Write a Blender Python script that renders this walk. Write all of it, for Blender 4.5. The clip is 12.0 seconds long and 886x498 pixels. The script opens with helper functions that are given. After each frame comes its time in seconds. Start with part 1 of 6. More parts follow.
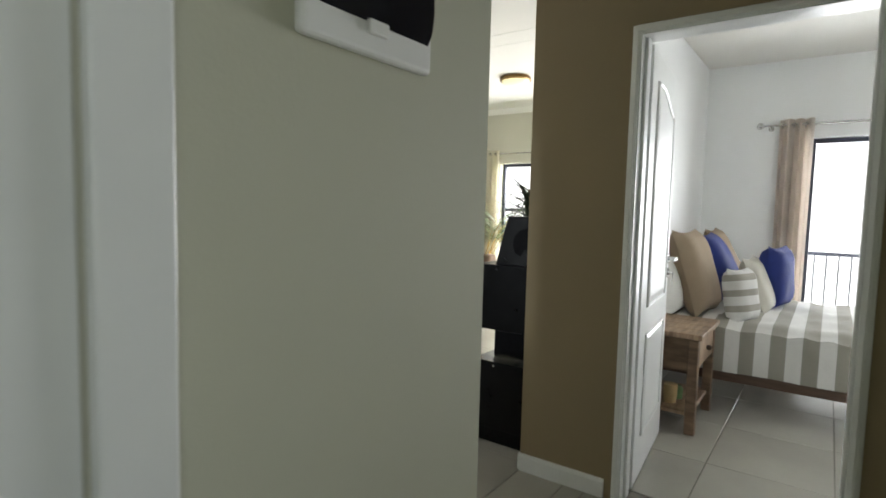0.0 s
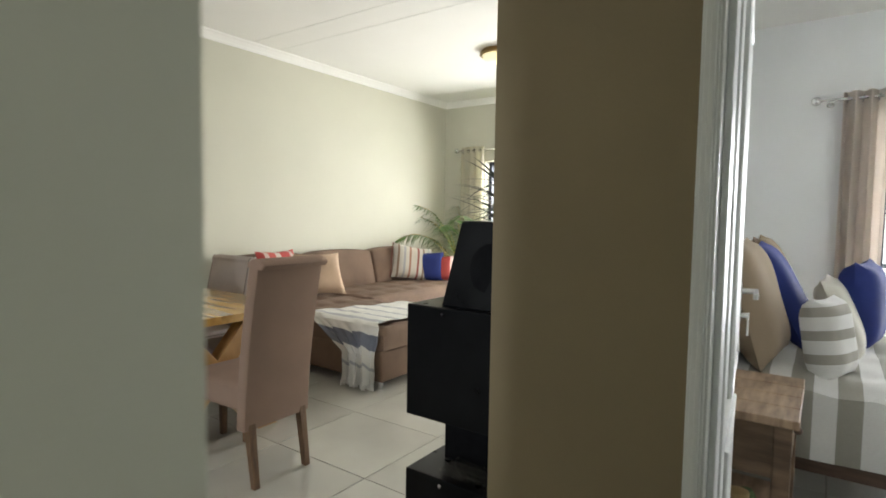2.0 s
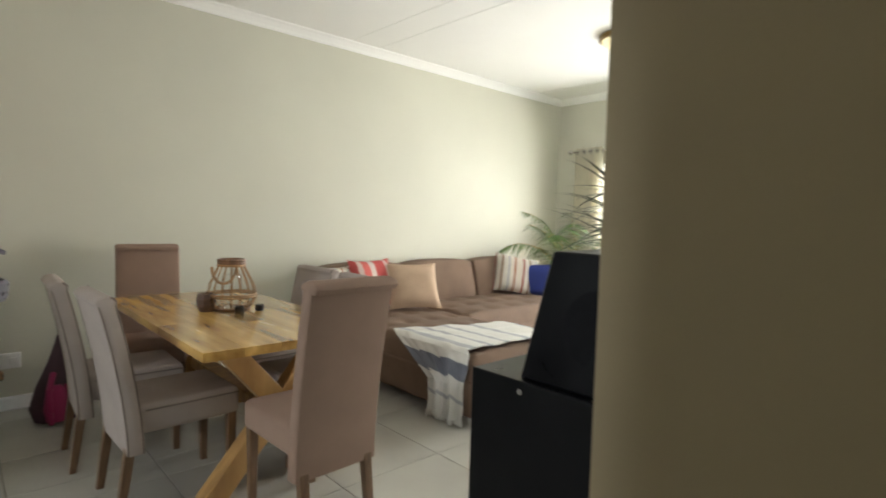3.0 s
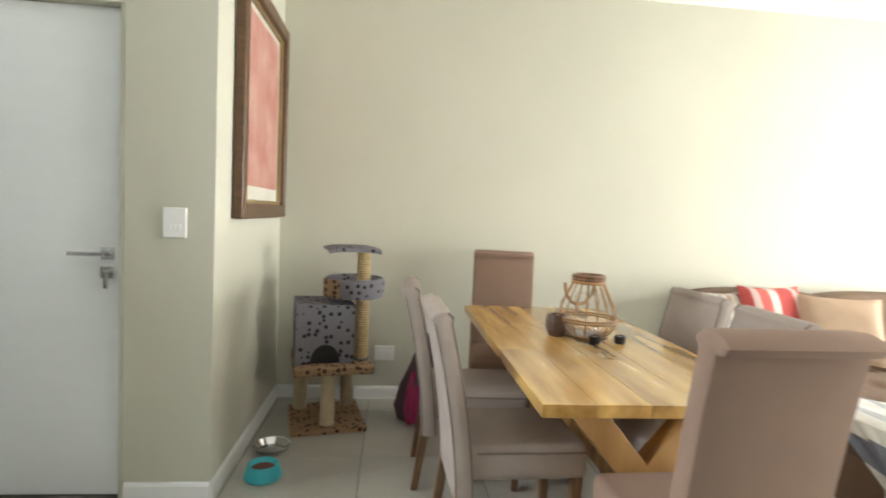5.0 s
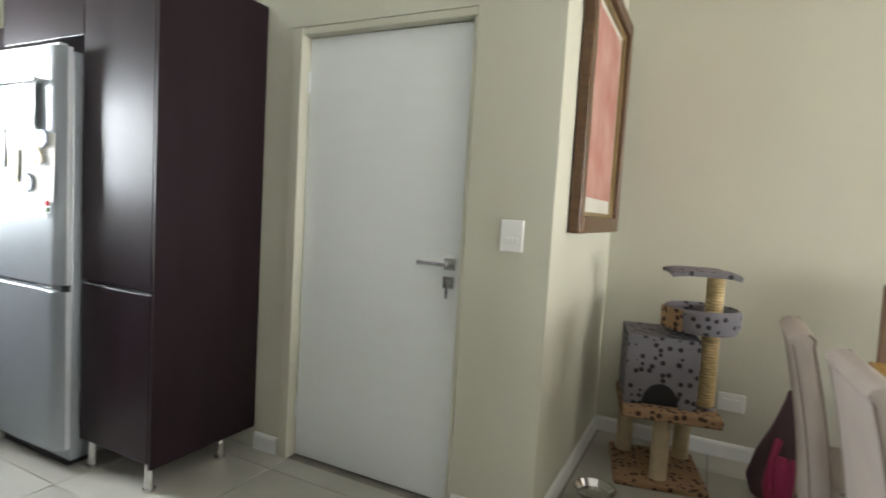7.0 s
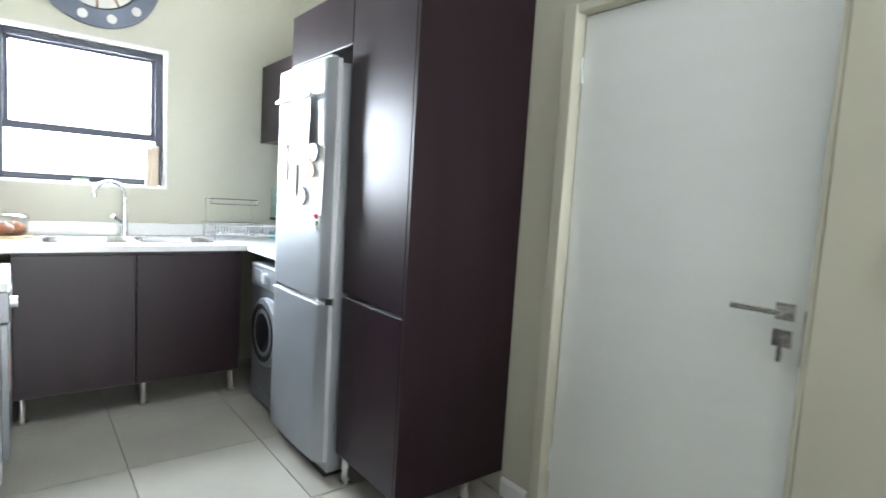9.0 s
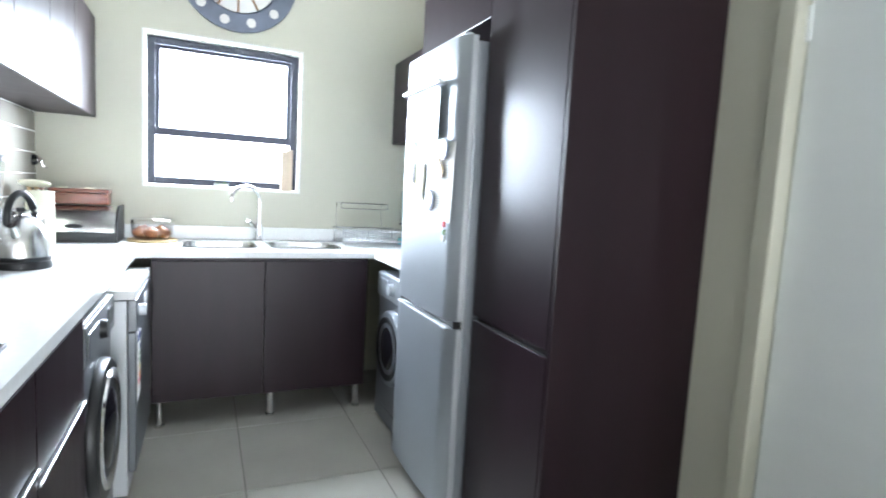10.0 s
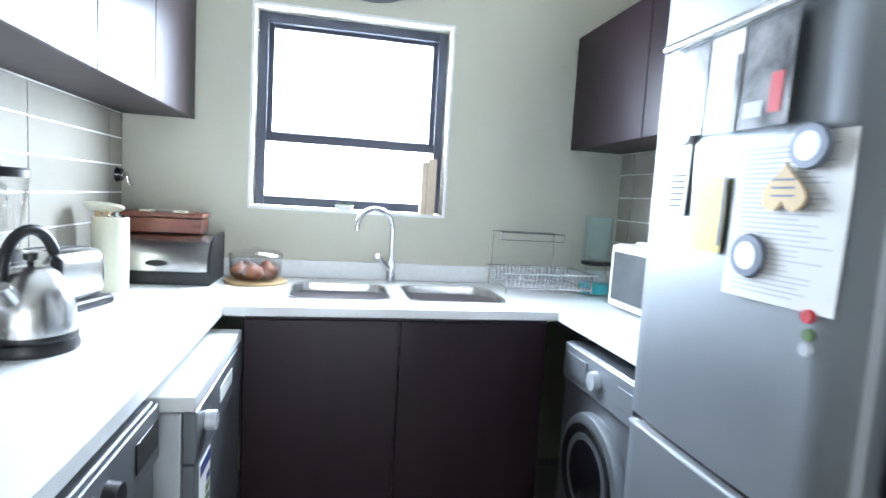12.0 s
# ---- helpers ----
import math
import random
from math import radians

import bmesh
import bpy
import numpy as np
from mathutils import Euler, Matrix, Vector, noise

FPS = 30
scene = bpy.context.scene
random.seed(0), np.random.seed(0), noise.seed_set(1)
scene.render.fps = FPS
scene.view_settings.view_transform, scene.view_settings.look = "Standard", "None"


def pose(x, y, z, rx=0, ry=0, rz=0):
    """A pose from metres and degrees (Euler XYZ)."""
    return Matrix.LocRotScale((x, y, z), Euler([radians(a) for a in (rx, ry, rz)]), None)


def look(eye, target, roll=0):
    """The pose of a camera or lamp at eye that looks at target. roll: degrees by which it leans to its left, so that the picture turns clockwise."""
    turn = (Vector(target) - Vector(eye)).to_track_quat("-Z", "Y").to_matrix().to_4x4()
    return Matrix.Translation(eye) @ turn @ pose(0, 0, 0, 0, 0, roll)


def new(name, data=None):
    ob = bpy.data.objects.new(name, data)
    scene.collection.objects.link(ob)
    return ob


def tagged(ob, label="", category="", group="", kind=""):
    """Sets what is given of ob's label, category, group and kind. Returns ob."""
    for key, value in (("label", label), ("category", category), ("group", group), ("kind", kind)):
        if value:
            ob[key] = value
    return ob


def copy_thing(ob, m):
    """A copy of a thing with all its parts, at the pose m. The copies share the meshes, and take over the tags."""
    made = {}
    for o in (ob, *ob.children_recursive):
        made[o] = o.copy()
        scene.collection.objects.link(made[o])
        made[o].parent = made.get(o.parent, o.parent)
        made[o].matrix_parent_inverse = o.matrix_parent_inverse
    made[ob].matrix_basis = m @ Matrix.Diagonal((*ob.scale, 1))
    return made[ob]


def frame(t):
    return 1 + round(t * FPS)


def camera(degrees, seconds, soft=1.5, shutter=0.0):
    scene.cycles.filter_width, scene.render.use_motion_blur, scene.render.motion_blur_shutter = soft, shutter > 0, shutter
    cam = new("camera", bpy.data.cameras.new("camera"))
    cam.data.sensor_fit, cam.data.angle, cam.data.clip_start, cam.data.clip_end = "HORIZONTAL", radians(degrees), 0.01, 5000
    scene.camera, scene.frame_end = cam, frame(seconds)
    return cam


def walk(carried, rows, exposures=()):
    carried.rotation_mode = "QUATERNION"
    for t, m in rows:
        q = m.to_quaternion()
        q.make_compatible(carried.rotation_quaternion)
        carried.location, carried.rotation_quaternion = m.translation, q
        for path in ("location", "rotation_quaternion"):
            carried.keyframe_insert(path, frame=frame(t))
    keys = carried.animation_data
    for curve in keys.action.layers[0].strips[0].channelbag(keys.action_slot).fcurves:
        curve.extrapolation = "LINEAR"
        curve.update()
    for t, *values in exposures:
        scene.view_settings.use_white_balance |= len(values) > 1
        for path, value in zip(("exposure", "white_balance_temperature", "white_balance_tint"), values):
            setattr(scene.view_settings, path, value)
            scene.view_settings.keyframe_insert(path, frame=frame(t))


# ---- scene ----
cam = camera(79.0, 12.0, soft=1.7, shutter=0.4)
PATH = [
    (0, (-0.014, 0.09, 1.28), (-1.176, 1.71, 1.128), 1.4),
    (0.5, (-0.177, 0.404, 1.281), (-1.329, 2.032, 1.136), 1.2),
    (1, (-0.327, 0.696, 1.268), (-1.471, 2.33, 1.129), 1.3),
    (1.5, (-0.429, 0.996, 1.262), (-1.566, 2.636, 1.131), 1.1),
    (2, (-0.521, 1.272, 1.26), (-1.675, 2.901, 1.135), 0.9),
    (2.5, (-0.619, 1.516, 1.288), (-1.871, 3.07, 1.164), 1.1),
    (3, (-0.776, 1.741, 1.306), (-2.246, 3.092, 1.185), 1.6),
    (5, (-1.456, 2.008, 1.276), (-3.443, 2.203, 1.148), 2.6),
    (5.5, (-1.593, 1.997, 1.279), (-3.586, 1.887, 1.151), 2.7),
    (6, (-1.68, 1.974, 1.286), (-3.633, 1.562, 1.153), 2.9),
    (6.5, (-1.709, 1.902, 1.272), (-3.591, 1.24, 1.139), 3.1),
    (7, (-1.766, 1.817, 1.275), (-3.553, 0.93, 1.133), 3.4),
    (7.5, (-1.802, 1.727, 1.276), (-3.476, 0.644, 1.126), 3.6),
    (9.5, (-2.192, 1.263, 1.322), (-3.231, -0.434, 1.125), 3.3),
    (10, (-2.276, 1.053, 1.319), (-3.088, -0.763, 1.114), 3.2),
    (10.5, (-2.299, 0.81, 1.317), (-2.868, -1.096, 1.109), 3.4),
    (11, (-2.335, 0.545, 1.334), (-2.789, -1.392, 1.128), 3.5),
    (11.5, (-2.359, 0.251, 1.348), (-2.765, -1.697, 1.147), 3.5),
    (12, (-2.329, -0.052, 1.361), (-2.727, -2.003, 1.175), 3.5),
]
EXPOSURES = [(0.0, -0.17, 6400, 10), (2.0, -0.18, 6400, 10), (2.5, -0.22, 6400, 10), (3.0, -0.1, 6400, 10), (5.0, 0.75, 6400, 10), (5.5, 0.82, 6400, 10), (6.0, 0.74, 6400, 10), (6.5, 0.58, 6400, 10), (7.0, 0.42, 6400, 10), (7.5, 0.48, 6300, 10),
             (9.5, 0.65, 5900, 10), (10.5, 0.55, 5600, 10), (12.0, 0.15, 5500, 10)]
walk(cam, [(t, look(eye, target, roll)) for t, eye, target, roll in PATH], EXPOSURES)

# ---------------------------------------------------------------- light
world = bpy.data.worlds.new("sky")
scene.world = world
world.use_nodes = True
wn = world.node_tree
sky = wn.nodes.new("ShaderNodeTexSky")
sky.sky_type = 'NISHITA'
sky.sun_disc = False
sky.sun_elevation, sky.sun_rotation = radians(50), radians(20)
wn.links.new(sky.outputs[0], wn.nodes["Background"].inputs[0])
wn.nodes["Background"].inputs[1].default_value = 0.12
sun = new("sun", bpy.data.lights.new("sun", 'SUN'))
sun.data.energy, sun.data.angle, sun.data.color = 1.0, radians(15), (1.0, 0.96, 0.9)
sun.matrix_world = look((0, 0, 20), (-3.5, -9.6, 8))


def window_light(name, x0, x1, z0, z1, y, facing, power, color, fall=0.0):
    """Sky light standing in a window's opening."""
    data = bpy.data.lights.new(name, 'AREA')
    data.shape, data.size, data.size_y = 'RECTANGLE', x1 - x0, z1 - z0
    data.energy, data.color = power, color
    ob = new(name, data)
    ob.matrix_world = look(((x0 + x1) / 2, y, (z0 + z1) / 2), ((x0 + x1) / 2, y + facing, (z0 + z1) / 2 - fall))
    return ob


window_light("sky_light_living", -4.6, -1.5, 0.05, 2.1, 8.35, -1, 400, (1.0, 0.99, 0.95), 0.55)
window_light("sky_light_bedroom", -0.7, 2.6, 0.0, 2.2, 7.6, -1, 365, (0.97, 0.99, 1.0))
# Added fill lamp, out of view, that brightens the hall wall.
hall_fill = bpy.data.lights.new("hall_fill_light", 'AREA')
hall_fill.shape, hall_fill.size, hall_fill.size_y, hall_fill.energy, hall_fill.color = 'RECTANGLE', 1.1, 1.2, 12.5, (0.95, 1.0, 0.96)
new("hall_fill_light", hall_fill).matrix_world = look((0.80, -0.75, 1.5), (0.0, -0.75, 1.5))
window_light("sky_light_kitchen", -2.85, -1.88, 1.24, 2.2, -2.97, 1, 220, (0.91, 0.965, 1.0), 0.25)


def backdrop(name, x0, x1, z0, z1, y, color, strength):
    """A plain bright sheet of overcast sky outside a window."""
    m = bpy.data.materials.new("overcast sky")
    m.use_nodes = True
    b = m.node_tree.nodes["Principled BSDF"]
    b.inputs["Base Color"].default_value = (0, 0, 0, 1)
    b.inputs["Emission Color"].default_value = (*color, 1)
    b.inputs["Emission Strength"].default_value = strength
    me = bpy.data.meshes.new(name)
    me.from_pydata([(x0, y, z0), (x1, y, z0), (x1, y, z1), (x0, y, z1)], [], [(0, 1, 2, 3)])
    me.materials.append(m)
    return tagged(new(name, me), "bright overcast sky outside the window", kind="structure")


backdrop("backdrop_1", -8, 1.2, -1.5, 6, 9.6, (1, 1, 0.98), 2.2)
backdrop("backdrop_2", 1.21, 6, -1.5, 6, 9.6, (0.98, 1, 1), 2.2)
backdrop("backdrop_3", -5.5, 0.5, -1, 5, -4.2, (0.95, 0.98, 1), 6.0)

# ---------------------------------------------------------------- materials
def mat(name, col, rough=0.5, metal=0.0, var=0.08, scale=6.0, bump=0.0, bscale=120.0, stretch=(1, 1, 1), coat=0.0, spec=0.5, rvar=0.08, col2=None, random_var=0.0):
    """A surface with uneven tone at two scales and a fine relief."""
    m = bpy.data.materials.new(name)
    m.use_nodes = True
    nt = m.node_tree
    b = nt.nodes["Principled BSDF"]
    tc = nt.nodes.new("ShaderNodeTexCoord")
    mp = nt.nodes.new("ShaderNodeMapping")
    mp.inputs["Scale"].default_value = stretch
    nt.links.new(tc.outputs["Object"], mp.inputs[0])
    n1 = nt.nodes.new("ShaderNodeTexNoise")
    n1.inputs["Scale"].default_value, n1.inputs["Detail"].default_value = scale, 5
    nt.links.new(mp.outputs[0], n1.inputs[0])
    ramp = nt.nodes.new("ShaderNodeValToRGB")
    ramp.color_ramp.elements[0].position, ramp.color_ramp.elements[1].position = 0.3, 0.7
    c2 = col2 or [min(1, c * (1 + var)) for c in col]
    ramp.color_ramp.elements[0].color = (*[c * (1 - var) for c in col], 1)
    ramp.color_ramp.elements[1].color = (*c2, 1)
    nt.links.new(n1.outputs[0], ramp.inputs[0])
    last = ramp.outputs[0]
    if random_var:
        info = nt.nodes.new("ShaderNodeObjectInfo")
        hsv = nt.nodes.new("ShaderNodeHueSaturation")
        mr = nt.nodes.new("ShaderNodeMapRange")
        mr.inputs[3].default_value, mr.inputs[4].default_value = 1 - random_var, 1 + random_var
        nt.links.new(info.outputs["Random"], mr.inputs[0])
        nt.links.new(mr.outputs[0], hsv.inputs["Value"])
        nt.links.new(last, hsv.inputs["Color"])
        last = hsv.outputs[0]
    nt.links.new(last, b.inputs["Base Color"])
    n2 = nt.nodes.new("ShaderNodeTexNoise")
    n2.inputs["Scale"].default_value, n2.inputs["Detail"].default_value = bscale, 4
    nt.links.new(mp.outputs[0], n2.inputs[0])
    rr = nt.nodes.new("ShaderNodeMapRange")
    rr.inputs[3].default_value, rr.inputs[4].default_value = max(0.02, rough - rvar), min(1, rough + rvar)
    nt.links.new(n1.outputs[0], rr.inputs[0])
    nt.links.new(rr.outputs[0], b.inputs["Roughness"])
    b.inputs["Metallic"].default_value = metal
    b.inputs["Coat Weight"].default_value = coat
    b.inputs["Specular IOR Level"].default_value = spec
    if bump:
        bp = nt.nodes.new("ShaderNodeBump")
        bp.inputs["Strength"].default_value, bp.inputs["Distance"].default_value = bump, 0.004
        nt.links.new(n2.outputs[0], bp.inputs["Height"])
        nt.links.new(bp.outputs[0], b.inputs["Normal"])
    return m


def glass(name, tint=(1, 1, 1), rough=0.0):
    m = bpy.data.materials.new(name)
    m.use_nodes = True
    nt = m.node_tree
    out = nt.nodes["Material Output"]
    nt.nodes.remove(nt.nodes["Principled BSDF"])
    lw = nt.nodes.new("ShaderNodeLayerWeight")
    lw.inputs[0].default_value = 0.5
    po = nt.nodes.new("ShaderNodeMath")
    po.operation = 'POWER'
    po.inputs[1].default_value = 3.0
    nt.links.new(lw.outputs["Facing"], po.inputs[0])
    fr = nt.nodes.new("ShaderNodeMath")
    fr.operation = 'MULTIPLY_ADD'
    fr.inputs[1].default_value, fr.inputs[2].default_value = 0.75, 0.045
    nt.links.new(po.outputs[0], fr.inputs[0])
    tr = nt.nodes.new("ShaderNodeBsdfTransparent")
    tr.inputs[0].default_value = (*tint, 1)
    gl = nt.nodes.new("ShaderNodeBsdfGlossy")
    gl.inputs["Roughness"].default_value = rough + 0.02
    mx = nt.nodes.new("ShaderNodeMixShader")
    nt.links.new(fr.outputs[0], mx.inputs[0])
    nt.links.new(tr.outputs[0], mx.inputs[1])
    nt.links.new(gl.outputs[0], mx.inputs[2])
    nt.links.new(mx.outputs[0], out.inputs[0])
    return m


def stripes(name, cols, width, axis=0, rough=0.9, bump=0.3, blur=0.02):
    """Woven cloth with bands of colour across one axis of the object."""
    m = mat(name, cols[0][1], rough, bump=bump, bscale=400)
    nt = m.node_tree
    b = nt.nodes["Principled BSDF"]
    tc = nt.nodes.new("ShaderNodeTexCoord")
    sp = nt.nodes.new("ShaderNodeSeparateXYZ")
    nt.links.new(tc.outputs["Object"], sp.inputs[0])
    ma = nt.nodes.new("ShaderNodeMath")
    ma.operation = 'MULTIPLY_ADD'
    ma.inputs[1].default_value, ma.inputs[2].default_value = 1 / width, 100.0
    if axis == "fold":
        add = nt.nodes.new("ShaderNodeMath")
        nt.links.new(sp.outputs[1], add.inputs[0])
        nt.links.new(sp.outputs[2], add.inputs[1])
        nt.links.new(add.outputs[0], ma.inputs[0])
    else:
        nt.links.new(sp.outputs[axis], ma.inputs[0])
    fr = nt.nodes.new("ShaderNodeMath")
    fr.operation = 'FRACT'
    nt.links.new(ma.outputs[0], fr.inputs[0])
    ramp = nt.nodes.new("ShaderNodeValToRGB")
    ramp.color_ramp.interpolation = 'CONSTANT'
    for i, (p, c) in enumerate(cols):
        e = ramp.color_ramp.elements[i] if i < 2 else ramp.color_ramp.elements.new(p)
        e.position, e.color = p, (*c, 1)
    nt.links.new(fr.outputs[0], ramp.inputs[0])
    nz = nt.nodes.new("ShaderNodeTexNoise")
    nz.inputs["Scale"].default_value = 300
    mul = nt.nodes.new("ShaderNodeMix")
    mul.data_type, mul.blend_type = 'RGBA', 'MULTIPLY'
    mul.inputs[0].default_value = 0.35
    nt.links.new(ramp.outputs[0], mul.inputs[6])
    nt.links.new(nz.outputs[0], mul.inputs[7])
    nt.links.new(mul.outputs[2], b.inputs["Base Color"])
    return m


def spotted(name, col, spot, scale=14.0, cut=0.36):
    """Plush with small dark paw-like patches."""
    m = mat(name, col, 0.95, bump=0.6, bscale=500)
    nt = m.node_tree
    b = nt.nodes["Principled BSDF"]
    tc = nt.nodes.new("ShaderNodeTexCoord")
    vo = nt.nodes.new("ShaderNodeTexVoronoi")
    vo.inputs["Scale"].default_value = scale
    vo.inputs["Randomness"].default_value = 0.6
    nt.links.new(tc.outputs["Object"], vo.inputs["Vector"])
    lt = nt.nodes.new("ShaderNodeMath")
    lt.operation = 'LESS_THAN'
    lt.inputs[1].default_value = cut
    nt.links.new(vo.outputs["Distance"], lt.inputs[0])
    mx = nt.nodes.new("ShaderNodeMix")
    mx.data_type = 'RGBA'
    mx.inputs[6].default_value, mx.inputs[7].default_value = (*col, 1), (*spot, 1)
    nt.links.new(lt.outputs[0], mx.inputs[0])
    nt.links.new(mx.outputs[2], b.inputs["Base Color"])
    return m


WALL = mat("painted plaster", (0.55, 0.54, 0.445), 0.75, var=0.03, scale=1.5, bump=0.12, bscale=90)
# WALL's plaster again, with the hall's dimness put into the colour.
WALL_HALL_SHADE = mat("plaster with hall shade", (0.50, 0.50, 0.395), 0.75, var=0.03, scale=1.5, bump=0.12, bscale=90)
WALL_TAUPE = mat("taupe plaster", (0.275, 0.215, 0.128), 0.7, var=0.05, scale=1.5, bump=0.12, bscale=90)
WALL_WHITE = mat("white plaster", (0.83, 0.84, 0.83), 0.75, var=0.025, scale=1.5, bump=0.12, bscale=90)
CEIL = mat("ceiling board", (0.80, 0.79, 0.75), 0.85, var=0.02, scale=1.2, bump=0.05, bscale=60)
WHITE = mat("white gloss paint", (0.78, 0.79, 0.78), 0.35, var=0.03, scale=3, bump=0.05, bscale=40)
DOORWHITE = mat("white door paint", (0.78, 0.81, 0.81), 0.4, var=0.012, scale=2, bump=0.08, bscale=25, stretch=(1, 1, 8))
PLASTIC = mat("white plastic", (0.8, 0.8, 0.78), 0.35, var=0.02)
TILE = mat("floor tile", (0.42, 0.405, 0.355), 0.2, var=0.07, scale=2.2, bump=0.03, bscale=30, random_var=0.05, rvar=0.1)
GROUT = mat("grout", (0.20, 0.185, 0.16), 0.9, var=0.2, scale=10)
STEEL = mat("brushed steel", (0.66, 0.66, 0.65), 0.26, 1.0, var=0.03, scale=8, stretch=(1, 1, 14), rvar=0.02)
CHROME = mat("chrome", (0.75, 0.75, 0.76), 0.12, 1.0, var=0.03)
SILVER = mat("silver grey metal", (0.36, 0.385, 0.41), 0.36, 0.6, var=0.05, scale=3)
SILVER_LIGHT = mat("silver trim", (0.62, 0.64, 0.66), 0.35, 0.4, var=0.05, scale=3)
WENGE = mat("dark wenge foil", (0.0165, 0.0084, 0.0118), 0.32, var=0.15, scale=9, bump=0.04, bscale=60, stretch=(1, 1, 0.15), spec=0.25)
WENGE_IN = mat("wenge underside", (0.035, 0.024, 0.026), 0.5, var=0.2, scale=9, stretch=(1, 1, 0.2))
APPLIANCE = mat("dark silver enamel", (0.20, 0.21, 0.225), 0.34, 0.5, var=0.05, scale=3)
BLACK = mat("black lacquer", (0.004, 0.004, 0.0045), 0.3, var=0.3, scale=10, spec=0.14)
SPEAKER_CLOTH = mat("black speaker cloth", (0.008, 0.008, 0.009), 0.9, var=0.2, scale=40, spec=0.1)
BLACKP = mat("black plastic", (0.012, 0.012, 0.013), 0.4, var=0.2)
FRAME_DARK = mat("anthracite aluminium", (0.045, 0.05, 0.07), 0.45, 0.3, var=0.1)
QUARTZ = mat("white quartz", (0.80, 0.81, 0.80), 0.14, var=0.03, scale=60, bscale=200)
BACKSPLASH = mat("greige wall tile", (0.31, 0.29, 0.25), 0.1, var=0.06, scale=4, bump=0.01, bscale=6, random_var=0.06, rvar=0.03)
GROUT_W = mat("white grout", (0.8, 0.8, 0.77), 0.8, var=0.05)
PINE = mat("oiled light wood", (0.44, 0.225, 0.06), 0.24, var=0.28, scale=2.6, bump=0.05, bscale=30, stretch=(0.7, 5, 5), col2=(0.68, 0.43, 0.135), coat=0.5, random_var=0.22)
PINE_LEG = mat("oiled wood leg", (0.42, 0.22, 0.075), 0.35, var=0.25, scale=4, bump=0.06, bscale=40, stretch=(5, 2, 0.8), col2=(0.54, 0.32, 0.12), coat=0.2)
WALNUT = mat("dark turned wood", (0.16, 0.08, 0.04), 0.4, var=0.3, scale=10, stretch=(6, 6, 1), bump=0.1)
CHAIRLEG = mat("chair leg wood", (0.15, 0.085, 0.045), 0.4, var=0.3, scale=10, stretch=(6, 6, 1), bump=0.1)
RUSTIC = mat("rustic brown wood", (0.125, 0.077, 0.045), 0.6, var=0.35, scale=6, stretch=(1, 1, 5), bump=0.25, bscale=60, col2=(0.21, 0.135, 0.082))
RUSTIC_TOP = mat("rustic brown top", (0.24, 0.15, 0.09), 0.5, var=0.3, scale=6, stretch=(6, 1, 1), bump=0.25, bscale=60, col2=(0.40, 0.28, 0.18))
BEDWOOD = mat("dark bed wood", (0.09, 0.052, 0.034), 0.5, var=0.3, scale=6, stretch=(1, 8, 8), bump=0.15)
UPHOLSTERY_END = mat("brown linen", (0.285, 0.19, 0.14), 0.95, var=0.08, scale=5, bump=0.5, bscale=500)
UPHOLSTERY = mat("mauve linen", (0.355, 0.30, 0.265), 0.95, var=0.08, scale=5, bump=0.5, bscale=500)
PIPING = mat("dark piping", (0.20, 0.16, 0.135), 0.9, var=0.1)
SOFA = mat("brown suede", (0.155, 0.10, 0.068), 0.95, var=0.16, scale=4, bump=0.35, bscale=260)
_TC, _TG, _TD = (0.78, 0.77, 0.72), (0.47, 0.48, 0.50), (0.2, 0.215, 0.26)
THROW = stripes("plaid throw", [(0.0, _TC), (0.05, _TG), (0.085, _TC), (0.2, _TG), (0.245, _TC), (0.46, _TG), (0.48, _TC), (0.575, _TD), (0.665, _TC), (0.79, _TG), (0.84, _TC), (0.92, _TG), (0.955, _TC)], 1.24, axis="fold")
CUSH_STRIPE = stripes("striped cushion", [(0.0, (0.66, 0.6, 0.5)), (0.14, (0.33, 0.1, 0.08)), (0.22, (0.68, 0.64, 0.56)), (0.36, (0.3, 0.2, 0.14)), (0.44, (0.62, 0.58, 0.5)), (0.6, (0.42, 0.42, 0.42)), (0.68, (0.68, 0.62, 0.52)), (0.82, (0.42, 0.22, 0.15)), (0.9, (0.66, 0.6, 0.5))], 0.32, axis=0)
CUSH_RED = stripes("red white cushion", [(0.0, (0.55, 0.09, 0.08)), (0.4, (0.66, 0.5, 0.45)), (0.55, (0.6, 0.12, 0.1)), (0.8, (0.7, 0.6, 0.55))], 0.3, axis=0)
CUSH_BEIGE = mat("beige cushion", (0.46, 0.33, 0.23), 0.95, var=0.1, bump=0.4, bscale=300)
BLUE = mat("royal blue cotton", (0.013, 0.027, 0.16), 0.85, var=0.15, bump=0.4, bscale=300)
LINEN_BEIGE = mat("beige pillow linen", (0.29, 0.222, 0.15), 0.9, var=0.08, bump=0.4, bscale=300)
LINEN_PALE = mat("pale ruffled linen", (0.56, 0.54, 0.47), 0.9, var=0.06, bump=0.4, bscale=120)
LINEN_WHITE = mat("white linen", (0.74, 0.73, 0.69), 0.9, var=0.05, bump=0.3, bscale=200)
DUVET = stripes("striped duvet", [(0.0, (0.33, 0.315, 0.265)), (0.5, (0.74, 0.73, 0.70))], 0.17, axis=0)
PILLOW_STRIPE = stripes("striped pillow", [(0.0, (0.36, 0.34, 0.29)), (0.42, (0.74, 0.73, 0.70))], 0.105, axis=1)


